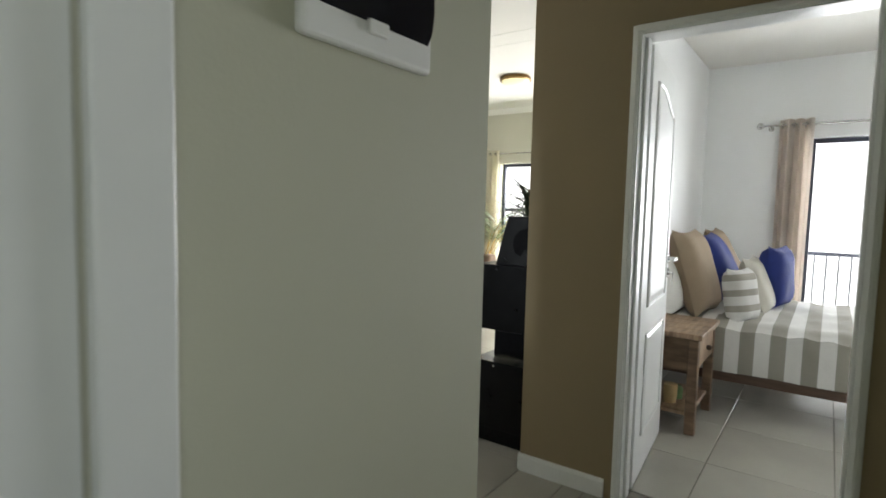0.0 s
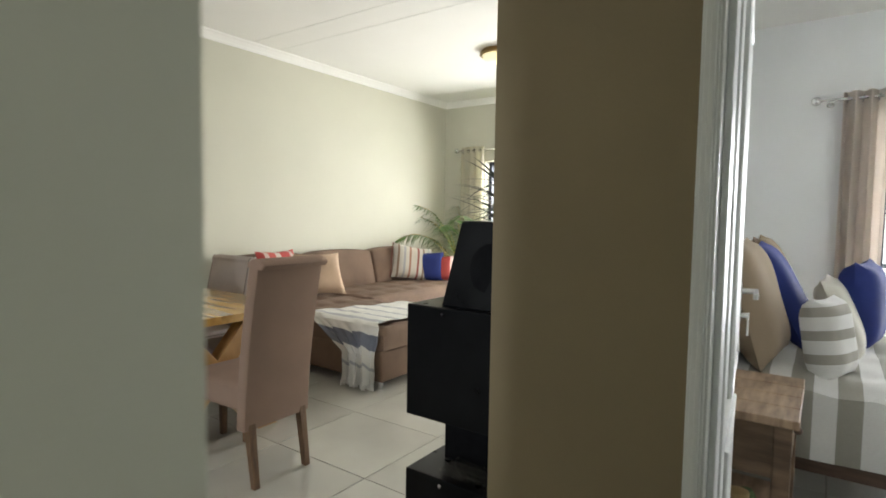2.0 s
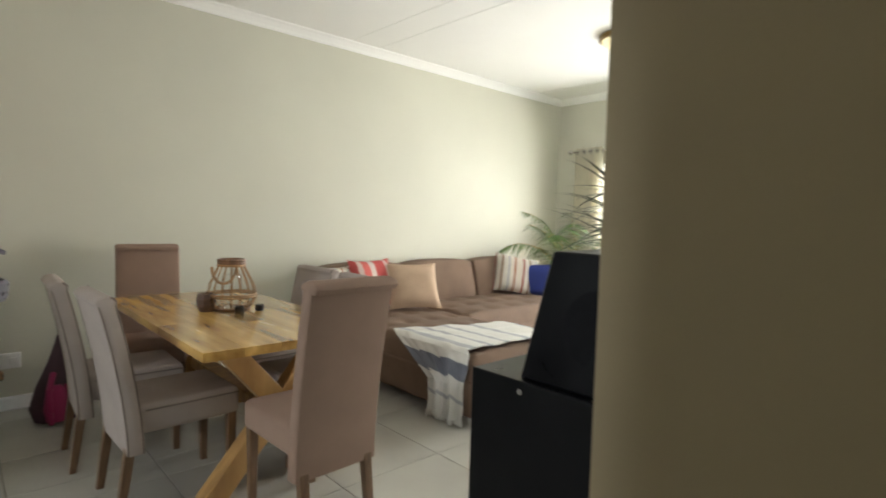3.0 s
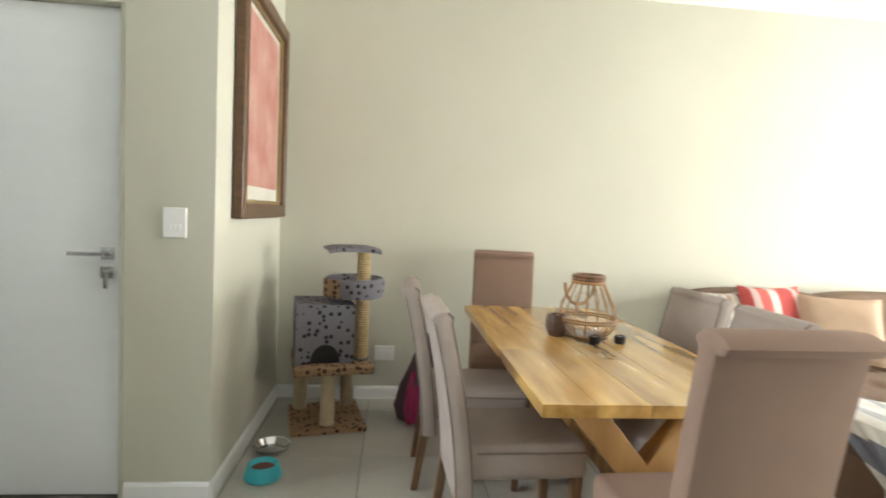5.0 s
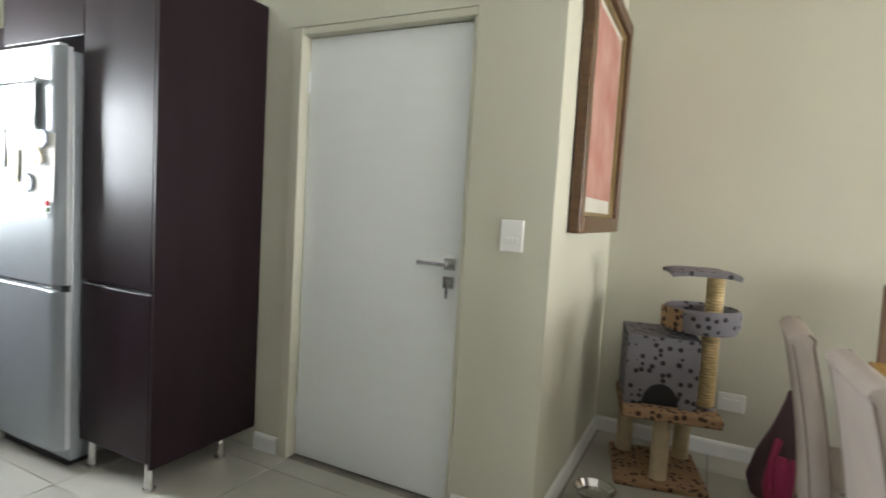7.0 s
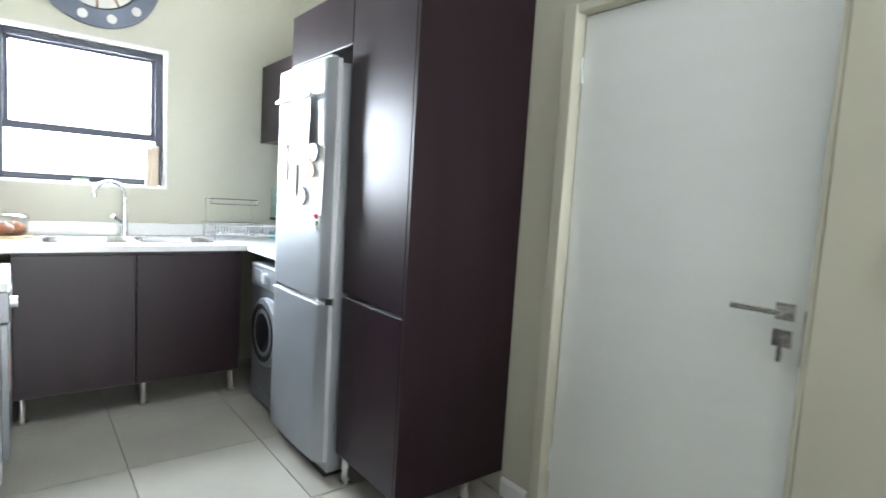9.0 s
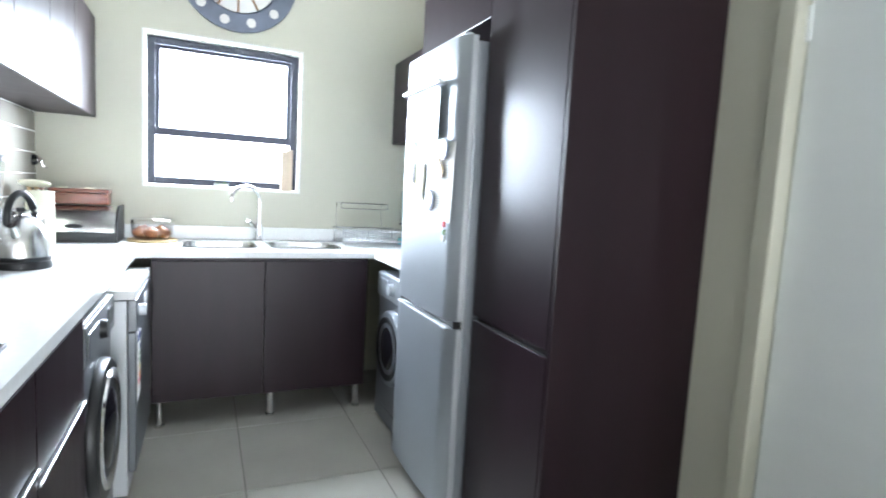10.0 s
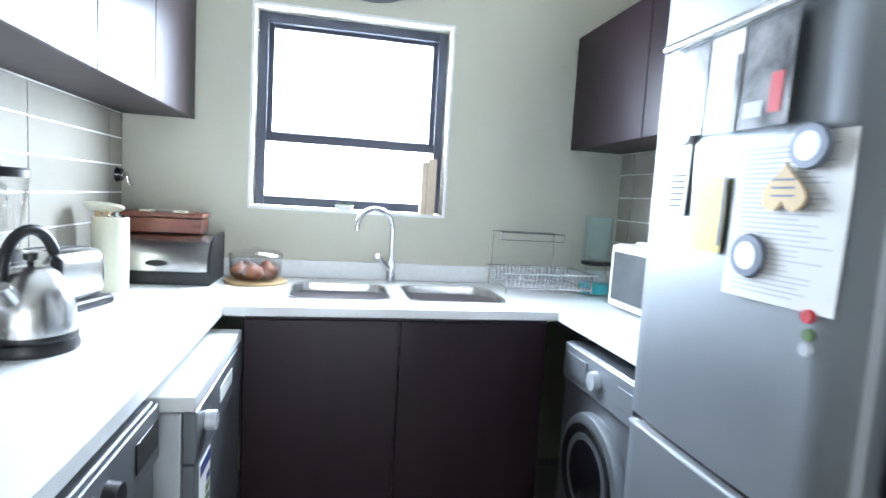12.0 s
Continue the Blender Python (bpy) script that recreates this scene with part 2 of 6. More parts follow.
def sheer(m, amount):
    """Lets part of the light pass through cloth."""
    nt = m.node_tree
    b = nt.nodes["Principled BSDF"]
    tl = nt.nodes.new("ShaderNodeBsdfTranslucent")
    src = b.inputs["Base Color"].links[0].from_socket
    nt.links.new(src, tl.inputs[0])
    mx = nt.nodes.new("ShaderNodeMixShader")
    mx.inputs[0].default_value = amount
    nt.links.new(b.outputs[0], mx.inputs[1])
    nt.links.new(tl.outputs[0], mx.inputs[2])
    nt.links.new(mx.outputs[0], nt.nodes["Material Output"].inputs[0])
    return m


CURTAIN_BED = sheer(mat("beige curtain", (0.76, 0.70, 0.64), 0.9, var=0.06, bump=0.3, bscale=400), 0.6)
CURTAIN_CREAM = sheer(mat("cream curtain", (0.78, 0.75, 0.64), 0.9, var=0.04, bump=0.3, bscale=400), 0.6)
FLEECE = mat("beige fleece", (0.55, 0.45, 0.30), 0.95, var=0.1, scale=20, bump=0.5, bscale=400)
SISAL = mat("sisal rope", (0.55, 0.42, 0.22), 0.9, var=0.2, scale=30, bump=0.7, bscale=150, stretch=(1, 1, 4))
PLUSH_GREY = spotted("grey paw plush", (0.20, 0.19, 0.215), (0.03, 0.027, 0.03), 24, 0.29)
PLUSH_TAN = spotted("tan paw plush", (0.33, 0.205, 0.115), (0.06, 0.03, 0.02), 30, 0.40)
RATTAN = mat("rattan cane", (0.30, 0.16, 0.06), 0.5, var=0.3, scale=20, bump=0.3, bscale=100)
TURQ = mat("turquoise plastic", (0.04, 0.42, 0.5), 0.35, var=0.05)
KIBBLE = mat("brown pet food", (0.13, 0.06, 0.04), 0.9, var=0.5, scale=60, bump=0.8, bscale=80)
PINK = mat("magenta nylon", (0.33, 0.02, 0.10), 0.6, var=0.15, bump=0.3)
PURPLE_GREY = mat("grey purple nylon", (0.085, 0.045, 0.06), 0.7, var=0.2, bump=0.3)
LEAF = mat("palm leaf", (0.055, 0.12, 0.022), 0.45, var=0.35, scale=8, col2=(0.11, 0.20, 0.045))
LEAF_DARK = mat("dracaena leaf", (0.02, 0.035, 0.015), 0.4, var=0.3, scale=8)
CANE = mat("cane stem", (0.45, 0.29, 0.07), 0.5, var=0.3, scale=12)
POT = mat("dark clay pot", (0.07, 0.05, 0.04), 0.6, var=0.2)
BRASS = mat("antique brass", (0.30, 0.19, 0.07), 0.35, 0.9, var=0.15)
PICFRAME = mat("walnut frame", (0.10, 0.05, 0.022), 0.35, var=0.3, scale=8, stretch=(1, 1, 5))
PICFRAME_IN = mat("gilded slip", (0.28, 0.20, 0.09), 0.4, 0.3, var=0.2)
PAPER = mat("white paper", (0.78, 0.77, 0.74), 0.8, var=0.03)
INK = mat("grey print", (0.22, 0.22, 0.24), 0.8, var=0.2)
ART = mat("faded red print", (0.42, 0.15, 0.115), 0.6, var=0.1, scale=4, col2=(0.53, 0.33, 0.28))
MAHOG = mat("red mahogany", (0.15, 0.04, 0.02), 0.3, var=0.3, scale=7, stretch=(2, 8, 8), coat=0.3)
CREAM = mat("cream enamel", (0.70, 0.68, 0.52), 0.4, var=0.03)
GLASS = glass("clear glass")
GLASS_BLUE = glass("aqua plastic glass", (0.92, 0.98, 0.985))
CARD_PALE = mat("pale carton", (0.66, 0.55, 0.42), 0.7, var=0.1)
GLASS_DARK = mat("dark glass", (0.01, 0.01, 0.014), 0.06, var=0.2)
FRUIT = mat("onion skin", (0.17, 0.055, 0.015), 0.45, var=0.35, scale=9)
YELLOW = mat("yellow card", (0.72, 0.60, 0.22), 0.7, var=0.05)
TANWOOD = mat("thin light wood", (0.55, 0.40, 0.20), 0.6, var=0.15)
CLOCKBLUE = mat("blue grey clock rim", (0.13, 0.15, 0.20), 0.5, var=0.2)
GREEN = mat("small plant green", (0.10, 0.17, 0.06), 0.6, var=0.3)
RED = mat("red print", (0.5, 0.03, 0.04), 0.6, var=0.2)
ORANGE = mat("orange label", (0.7, 0.3, 0.03), 0.6)

LAMPGLASS = bpy.data.materials.new("lit alabaster glass")
LAMPGLASS.use_nodes = True
_b = LAMPGLASS.node_tree.nodes["Principled BSDF"]
_b.inputs["Base Color"].default_value = (0.8, 0.72, 0.5, 1)
_b.inputs["Emission Color"].default_value = (1.0, 0.88, 0.55, 1)
_b.inputs["Emission Strength"].default_value = 0.75


# ---------------------------------------------------------------- mesh helpers
def box(bm, x0, y0, z0, x1, y1, z1, m=None):
    r = bmesh.ops.create_cube(bm, size=1)
    t = Matrix.Translation(((x0 + x1) / 2, (y0 + y1) / 2, (z0 + z1) / 2)) @ Matrix.Diagonal((abs(x1 - x0), abs(y1 - y0), abs(z1 - z0), 1))
    bmesh.ops.transform(bm, matrix=(m @ t) if m else t, verts=r["verts"])
    return r["verts"]


def cyl(bm, p, q, r0, r1=None, seg=20, caps=True):
    p, q = Vector(p), Vector(q)
    r = bmesh.ops.create_cone(bm, cap_ends=caps, segments=seg, radius1=r0, radius2=r0 if r1 is None else r1, depth=(q - p).length)
    rot = (q - p).to_track_quat('Z', 'Y').to_matrix().to_4x4()
    bmesh.ops.transform(bm, matrix=Matrix.Translation((p + q) / 2) @ rot, verts=r["verts"])
    return r["verts"]


def lathe(bm, profile, at=(0, 0, 0), seg=28, sx=1, sy=1):
    """Turns a profile of (radius, height) round the vertical through at."""
    rings = []
    for r, z in profile:
        rings.append([bm.verts.new((at[0] + sx * r * math.cos(2 * math.pi * k / seg), at[1] + sy * r * math.sin(2 * math.pi * k / seg), at[2] + z)) for k in range(seg)])
    for a, b in zip(rings, rings[1:]):
        for k in range(seg):
            bm.faces.new((a[k], a[(k + 1) % seg], b[(k + 1) % seg], b[k]))
    for ring, (r, z) in ((rings[0], profile[0]), (rings[-1], profile[-1])):
        if r > 1e-5:
            bm.faces.new(ring)
    return rings


def sweep(bm, pts, r, seg=8, closed=False):
    """A round bar along a line of points."""
    pts = [Vector(p) for p in pts]
    n = len(pts)
    rings = []
    up = Vector((0.13, 0.21, 0.97))
    for i, p in enumerate(pts):
        d = (pts[(i + 1) % n] - pts[i - 1]) if closed else (pts[min(i + 1, n - 1)] - pts[max(i - 1, 0)])
        a = d.cross(up).normalized()
        b = d.cross(a).normalized()
        rr = r[i] if isinstance(r, (list, tuple)) else r
        rings.append([bm.verts.new(p + rr * (math.cos(2 * math.pi * k / seg) * a + math.sin(2 * math.pi * k / seg) * b)) for k in range(seg)])
    for i in range(n if closed else n - 1):
        u, v = rings[i], rings[(i + 1) % n]
        for k in range(seg):
            bm.faces.new((u[k], u[(k + 1) % seg], v[(k + 1) % seg], v[k]))
    if not closed:
        bm.faces.new(rings[0])
        bm.faces.new(rings[-1])


def sheet(bm, fn, nu, nv, thick=0.0):
    """A sheet whose points come from fn(u, v), u and v from 0 to 1."""
    g = [[bm.verts.new(fn(i / nu, j / nv)) for j in range(nv + 1)] for i in range(nu + 1)]
    fs = [bm.faces.new((g[i][j], g[i + 1][j], g[i + 1][j + 1], g[i][j + 1])) for i in range(nu) for j in range(nv)]
    if thick:
        bm.normal_update()
        bmesh.ops.solidify(bm, geom=fs, thickness=thick)


def finish(name, bm, material, bevel=0.0, smooth=False, seg=2):
    if bevel:
        es = [e for e in bm.edges if len(e.link_faces) == 2 and e.calc_face_angle(0) > 0.6]
        bmesh.ops.bevel(bm, geom=es, offset=bevel, segments=seg, profile=0.5, affect='EDGES', clamp_overlap=True)
    bmesh.ops.recalc_face_normals(bm, faces=bm.faces)
    me = bpy.data.meshes.new(name)
    bm.to_mesh(me)
    bm.free()
    me.materials.append(material)
    if smooth:
        for p in me.polygons:
            p.use_smooth = True
        me.set_sharp_from_angle(angle=radians(40))
    return me


class Thing:
    """A thing with its parts: an empty at its base, and meshes under it, given in the world's metres or, with local=True, from its base."""

    def __init__(self, name, at, label, category, group="", kind="", rz=0.0, local=False):
        self.ob = tagged(new(name), label, category, group, kind)
        self.at, self.local = Vector(at), local
        self.ob.matrix_basis = pose(at[0], at[1], at[2], 0, 0, rz)

    def part(self, name, bm, material, bevel=0.0, smooth=False, under=None, label="", seg=2, kind=""):
        if not self.local:
            bmesh.ops.translate(bm, vec=-self.at, verts=bm.verts)
        ob = new(name, finish(name, bm, material, bevel, smooth, seg))
        ob.parent = under or self.ob
        return tagged(ob, label, kind=kind)


def single(name, bm, material, at, label, category, bevel=0.0, smooth=False, group="", kind="", seg=2):
    """A thing of one mesh, given in the world's metres, with its origin at its base."""
    bmesh.ops.translate(bm, vec=-Vector(at), verts=bm.verts)
    ob = new(name, finish(name, bm, material, bevel, smooth, seg))
    ob.location = at
    return tagged(ob, label, category, group, kind)


def structure(name, boxes, material, label, bevel=0.0):
    bm = bmesh.new()
    for b in boxes:
        box(bm, *b)
    ob = new(name, finish(name, bm, material, bevel))
    return tagged(ob, label, kind="structure")


B = bmesh.new

# ---------------------------------------------------------------- the place
CEIL_Z, BED_CEIL = 2.875, 2.75
WX, EX, AY, NY = -5.10, -3.78, 1.275, 7.76      # long wall, entrance wall, alcove wall, window wall
KY, KX, HX, HEND = -2.66, -1.405, -0.85, 1.47   # kitchen window wall, kitchen tile wall, hall wall, its end
BY, DX0, DX1 = 2.42, -1.185, -1.11             # bedroom front wall, dividing wall faces
BN, BE = 6.20, 2.70                            # bedroom window wall, bedroom far wall
WN0, WN1, WNB, WNT = -2.845, -1.945, 1.277, 2.172   # kitchen window opening
HE, HS = 0.62, -1.60                           # hall far side and back
FD0, FD1 = 0.012, 0.895                          # front door opening
BD0, BD1 = -0.69, 0.09                         # bedroom door opening

floor = structure("floor", [(WX - 0.1, KY - 0.1, -0.12, DX0, NY + 0.1, -0.006), (DX0, HS - 0.1, -0.12, HE + 0.1, BY + 0.06, -0.006)], GROUT, "grey grout bed under large beige floor tiles")
floor_bed = structure("floor_bedroom", [(DX0, BY + 0.06, -0.12, BE + 0.1, BN + 0.1, -0.006)], GROUT, "grey grout bed under bedroom floor tiles")
structure("wall_west", [(WX - 0.15, AY - 0.15, 0, WX, NY + 0.15, CEIL_Z)], WALL, "long cream painted plaster wall behind the sofa")
structure("wall_alcove", [(WX, AY - 0.15, 0, EX, AY, CEIL_Z)], WALL, "cream plaster wall with the framed picture")
structure("wall_entrance", [(EX - 0.15, KY - 0.15, 0, EX, FD0 - 0.05, CEIL_Z), (EX - 0.15, FD1 + 0.02, 0, EX, AY - 0.15, CEIL_Z), (EX - 0.15, FD0 - 0.05, 2.1, EX, FD1 + 0.02, CEIL_Z)], WALL, "cream plaster wall round the front door")
structure("wall_kitchen", [(EX, KY - 0.2, 0, WN0, KY, CEIL_Z), (WN1, KY - 0.2, 0, KX, KY, CEIL_Z), (WN0, KY - 0.2, 0, WN1, KY, WNB), (WN0, KY - 0.2, WNT, WN1, KY, CEIL_Z)], WALL, "cream plaster wall with the kitchen window")
structure("wall_spine", [(KX, KY - 0.2, 0, HX - 0.005, HEND, CEIL_Z)], WALL, "thick cream wall between kitchen and hall")
structure("wall_spine_hall", [(HX - 0.005, 0.50, 0, HX, HEND - 0.003, CEIL_Z), (HX - 0.005, HS, 2.1, HX, 0.50, CEIL_Z)], WALL_HALL_SHADE, "hall side plaster, coloured grey green for the dim light there")
structure("wall_bedroom_front", [(DX0, BY, 0, BD0 - 0.03, BY + 0.13, CEIL_Z), (BD1 + 0.03, BY, 0, BE, BY + 0.13, CEIL_Z), (BD0 - 0.03, BY, 2.06, BD1 + 0.03, BY + 0.13, CEIL_Z)], WALL_TAUPE, "taupe plaster wall round the bedroom door")
structure("wall_divider", [(DX0, BY + 0.13, 0, DX1, NY, CEIL_Z)], WALL_WHITE, "plaster wall between living room and bedroom")
structure("wall_north", [(WX, NY, 0, -4.42, NY + 0.2, CEIL_Z), (-1.6, NY, 0, DX1, NY + 0.2, CEIL_Z), (-4.42, NY, 2.02, -1.6, NY + 0.2, CEIL_Z), (-4.42, NY, 0, -1.6, NY + 0.2, 0.1)], WALL, "cream plaster wall with the living room window")
structure("wall_bedroom_window", [(DX1, BN, 0, -0.22, BN + 0.2, CEIL_Z), (2.1, BN, 0, BE, BN + 0.2, CEIL_Z), (-0.22, BN, 2.02, 2.1, BN + 0.2, CEIL_Z)], WALL_WHITE, "white plaster wall with the balcony door")
structure("wall_bedroom_east", [(BE, BY, 0, BE + 0.15, BN + 0.2, CEIL_Z)], WALL_WHITE, "plain white bedroom wall")
structure("wall_bedroom_lining", [(DX1, BY + 0.13, 0, BD0 - 0.06, BY + 0.135, CEIL_Z), (BD1 + 0.06, BY + 0.13, 0, BE, BY + 0.135, CEIL_Z)], WALL_WHITE, "white plaster inside the bedroom")
# The opening in the east wall is unseen, added to let the fill lamp in.
structure("wall_hall_east", [(HE, HS, 0, HE + 0.15, -1.3, CEIL_Z), (HE, -0.2, 0, HE + 0.15, BY, CEIL_Z), (HE, -1.3, 0, HE + 0.15, -0.2, 0.9), (HE, -1.3, 2.1, HE + 0.15, -0.2, CEIL_Z)], WALL_HALL_SHADE, "plain unseen hall wall with an opening added for the fill light")
structure("wall_hall_back", [(HX, HS - 0.15, 0, HE + 0.15, HS, CEIL_Z)], WALL_HALL_SHADE, "plain wall closing the hall")
bm = B()
box(bm, WX - 0.15, HS - 1.3, CEIL_Z, HE + 0.15, NY + 0.2, CEIL_Z + 0.15)
for yy in (1.80, 4.47, 4.77, 7.2):
    box(bm, WX + 0.08, yy - 0.005, CEIL_Z - 0.0022, DX0 - 0.01 if yy > BY else KX - 0.01, yy + 0.005, CEIL_Z + 0.01)
tagged(new("ceiling", finish("ceiling", bm, CEIL)), "white board ceiling with flat joint strips", kind="structure")
structure("ceiling_bedroom", [(DX1, BY + 0.135, BED_CEIL, BE, BN, BED_CEIL + 0.2)], CEIL, "white bedroom ceiling")
structure("balcony_slab", [(-1.0, BN + 0.2, -0.2, 2.9, 7.55, -0.03)], GROUT, "balcony floor outside the bedroom")


def run(name, pieces, material, label, prof):
    """Cornice or skirting: straight lengths of a profile set against walls. A piece: start, end, and the side it faces."""
    bm = B()
    for (x0, y0), (x1, y1), (nx, ny) in pieces:
        a = [bm.verts.new((x0 + nx * d, y0 + ny * d, z)) for d, z in prof]
        b = [bm.verts.new((x1 + nx * d, y1 + ny * d, z)) for d, z in prof]
        n = len(prof)
        for i in range(n):
            bm.faces.new((a[i], a[(i + 1) % n], b[(i + 1) % n], b[i]))
        bm.faces.new(a)
        bm.faces.new(b)
    return tagged(new(name, finish(name, bm, material)), label, kind="structure")


COVE = [(0.0, CEIL_Z - 0.075), (0.012, CEIL_Z - 0.072), (0.028, CEIL_Z - 0.05), (0.055, CEIL_Z - 0.025), (0.075, CEIL_Z - 0.012), (0.078, CEIL_Z - 0.002), (0.0, CEIL_Z - 0.002)]
run("cornice", [((WX, AY), (WX, NY), (1, 0)), ((WX, NY), (DX0, NY), (0, -1)), ((WX, AY), (EX, AY), (0, 1)), ((EX, -0.1), (EX, AY), (1, 0)), ((EX, KY), (KX, KY), (0, 1))], CEIL, "white coved cornice", COVE)
SKIRT = [(0.0, 0.0), (0.015, 0.0), (0.015, 0.07), (0.009, 0.082), (0.0, 0.084)]
run("baseboard", [((WX, AY), (WX, NY), (1, 0)), ((WX, AY), (EX, AY), (0, 1)), ((EX, FD1 + 0.03), (EX, AY), (1, 0)), ((EX, -0.2), (EX, FD0 - 0.06), (1, 0)), ((DX0, BY), (BD0 - 0.075, BY), (0, -1)), ((DX0, BY), (DX0, NY), (-1, 0)), ((HX, 0.523), (HX, HEND), (1, 0)), ((WX, NY), (-4.42, NY), (0, -1)), ((DX1, BY + 0.14), (DX1, BN), (1, 0)), ((DX1, BN), (-0.24, BN), (0, -1))], WHITE, "white painted skirting board", SKIRT)


def frame_bars(bm, x0, x1, z0, z1, y, w, d, extra=()):
    box(bm, x0, y, z0, x0 + w, y + d, z1)
    box(bm, x1 - w, y, z0, x1, y + d, z1)
    box(bm, x0 + w, y, z0, x1 - w, y + d, z0 + w)
    box(bm, x0 + w, y, z1 - w, x1 - w, y + d, z1)
    for e in extra:
        box(bm, *e)


def window(name, x0, x1, z0, z1, y, label, extra, panes, inner=()):
    t = Thing(name, ((x0 + x1) / 2, y, z0), label, "window", kind="structure")
    bm = B()
    frame_bars(bm, x0, x1, z0, z1, y, 0.045, 0.06, extra)
    t.part("frame", bm, FRAME_DARK, 0.004)
    for i in inner:
        bm = B()
        frame_bars(bm, *i, y - 0.012, 0.035, 0.05)
        t.part("sash", bm, FRAME_DARK, 0.004)
    for a, b, c, d in panes:
        bm = B()
        box(bm, a, y + 0.028, c, b, y + 0.034, d)
        p = t.part("pane", bm, GLASS)
        p.visible_shadow = False
    return t


window("window_1", WN0 + 0.005, WN1 - 0.005, WNB + 0.005, WNT - 0.005, KY - 0.13, "dark anthracite aluminium kitchen window, two panes",
       [(WN0 + 0.05, KY - 0.13, 1.582, WN1 - 0.05, KY - 0.07, 1.627)], [(WN0 + 0.05, WN1 - 0.05, WNB + 0.05, 1.582), (WN0 + 0.05, WN1 - 0.05, 1.627, WNT - 0.05)], [(WN0 + 0.04, WN1 - 0.04, 1.597, WNT - 0.035)])
window("window_2", -4.41, -1.61, 0.105, 2.015, NY + 0.1, "dark aluminium living room window with a transom",
       [(-4.365, NY + 0.1, 1.25, -1.655, NY + 0.16, 1.3), (-3.03, NY + 0.1, 0.15, -2.98, NY + 0.16, 1.97)],
       [(-4.365, -3.03, 0.15, 1.25), (-4.365, -3.03, 1.3, 1.97), (-2.98, -1.655, 0.15, 1.25), (-2.98, -1.655, 1.3, 1.97)])
window("window_3", -0.21, 2.09, 0.0, 2.015, BN + 0.08, "dark aluminium sliding balcony door of the bedroom",
       [(0.95, BN + 0.08, 0.045, 1.01, BN + 0.14, 1.97)], [(-0.165, 0.95, 0.045, 1.97), (1.01, 2.045, 0.045, 1.97)])
structure("trim_window_reveal", [(WN0 - 0.013, KY, WNB - 0.013, WN1 + 0.013, KY + 0.006, WNB), (WN0 - 0.013, KY, WNT, WN1 + 0.013, KY + 0.006, WNT + 0.014), (WN0 - 0.013, KY, WNB, WN0, KY + 0.006, WNT), (WN1, KY, WNB, WN1 + 0.013, KY + 0.006, WNT)], WHITE, "white edge round the kitchen window")

t = Thing("balcony_railing", (0.9, 7.3, -0.03), "dark metal balcony railing with thin upright bars", "railing")
bm = B()
box(bm, -0.95, 7.28, 0.86, 2.85, 7.32, 0.9)
box(bm, -0.95, 7.285, 0.05, 2.85, 7.315, 0.08)
t.part("rail", bm, FRAME_DARK, 0.004)
bm = B()
for i in range(35):
    x = -0.9 + 0.11 * i
    box(bm, x - 0.007, 7.293, 0.08, x + 0.007, 7.307, 0.86)
for x in (-0.95, 0.95, 2.82):
    box(bm, x, 7.285, -0.03, x + 0.03, 7.315, 0.86)
t.part("bars", bm, FRAME_DARK)

# ---------------------------------------------------------------- doors
t = Thing("door_1", (EX, 0.47, 0), "plain white flush front door, closed, in a painted frame", "door", kind="structure")
bm = B()
box(bm, EX - 0.085, FD0 + 0.012, 0.006, EX - 0.045, FD1 - 0.004, 2.058)
t.part("leaf", bm, DOORWHITE, 0.003)
bm = B()
box(bm, EX - 0.12, FD0 - 0.048, 0, EX + 0.012, FD0 + 0.008, 2.095)
box(bm, EX - 0.12, FD0 + 0.008, 2.062, EX + 0.006, FD1 + 0.018, 2.095)
box(bm, EX - 0.12, FD1, 0, EX - 0.003, FD1 + 0.018, 2.062)
t.part("frame", bm, WALL, 0.004)
bm = B()
box(bm, EX - 0.16, FD0 - 0.05, 0, EX - 0.125, FD1 + 0.02, 2.1)
t.part("stop", bm, WHITE)
for z in (0.25, 1.85):
    bm = B()
    box(bm, EX - 0.047, FD0 + 0.005, z - 0.05, EX - 0.036, FD0 + 0.018, z + 0.05)
    t.part("hinge", bm, DOORWHITE, 0.003)


def lever(t, x, y, z, out, along, keyhole=True):
    """A door lever on square plates. out: +1 or -1 along x; along: +1 or -1 along y, the way the lever points."""
    bm = B()
    box(bm, x, y - 0.026, z - 0.026, x + out * 0.01, y + 0.026, z + 0.026)
    cyl(bm, (x, y, z), (x + out * 0.05, y, z), 0.009, seg=12)
    box(bm, x + out * 0.042, y - 0.008 * along, z - 0.009, x + out * 0.056, y + along * 0.135, z + 0.009)
    t.part("handle", bm, STEEL, 0.002)
    if keyhole:
        bm = B()
        box(bm, x, y - 0.026, z - 0.105, x + out * 0.01, y + 0.026, z - 0.053)
        cyl(bm, (x, y, z - 0.08), (x + out * 0.03, y, z - 0.08), 0.009, seg=12)
        box(bm, x + out * 0.028, y - 0.003, z - 0.145, x + out * 0.034, y + 0.012, z - 0.07)
        t.part("lock", bm, STEEL, 0.002)


lever(t, EX - 0.045, FD1 - 0.062, 1.05, 1, -1)
bm = B()
box(bm, EX - 0.046, FD1 - 0.012, 0.9, EX - 0.036, FD1 - 0.003, 1.06)
t.part("strike", bm, STEEL)

t = Thing("bedroom_door", (BD0 + 0.03, BY + 0.13, 0), "white moulded panel door standing open into the bedroom", "door")
DXL = BD0 + 0.012
dy0, dy1 = BY + 0.135, BY + 0.135 + 0.76
bm = B()
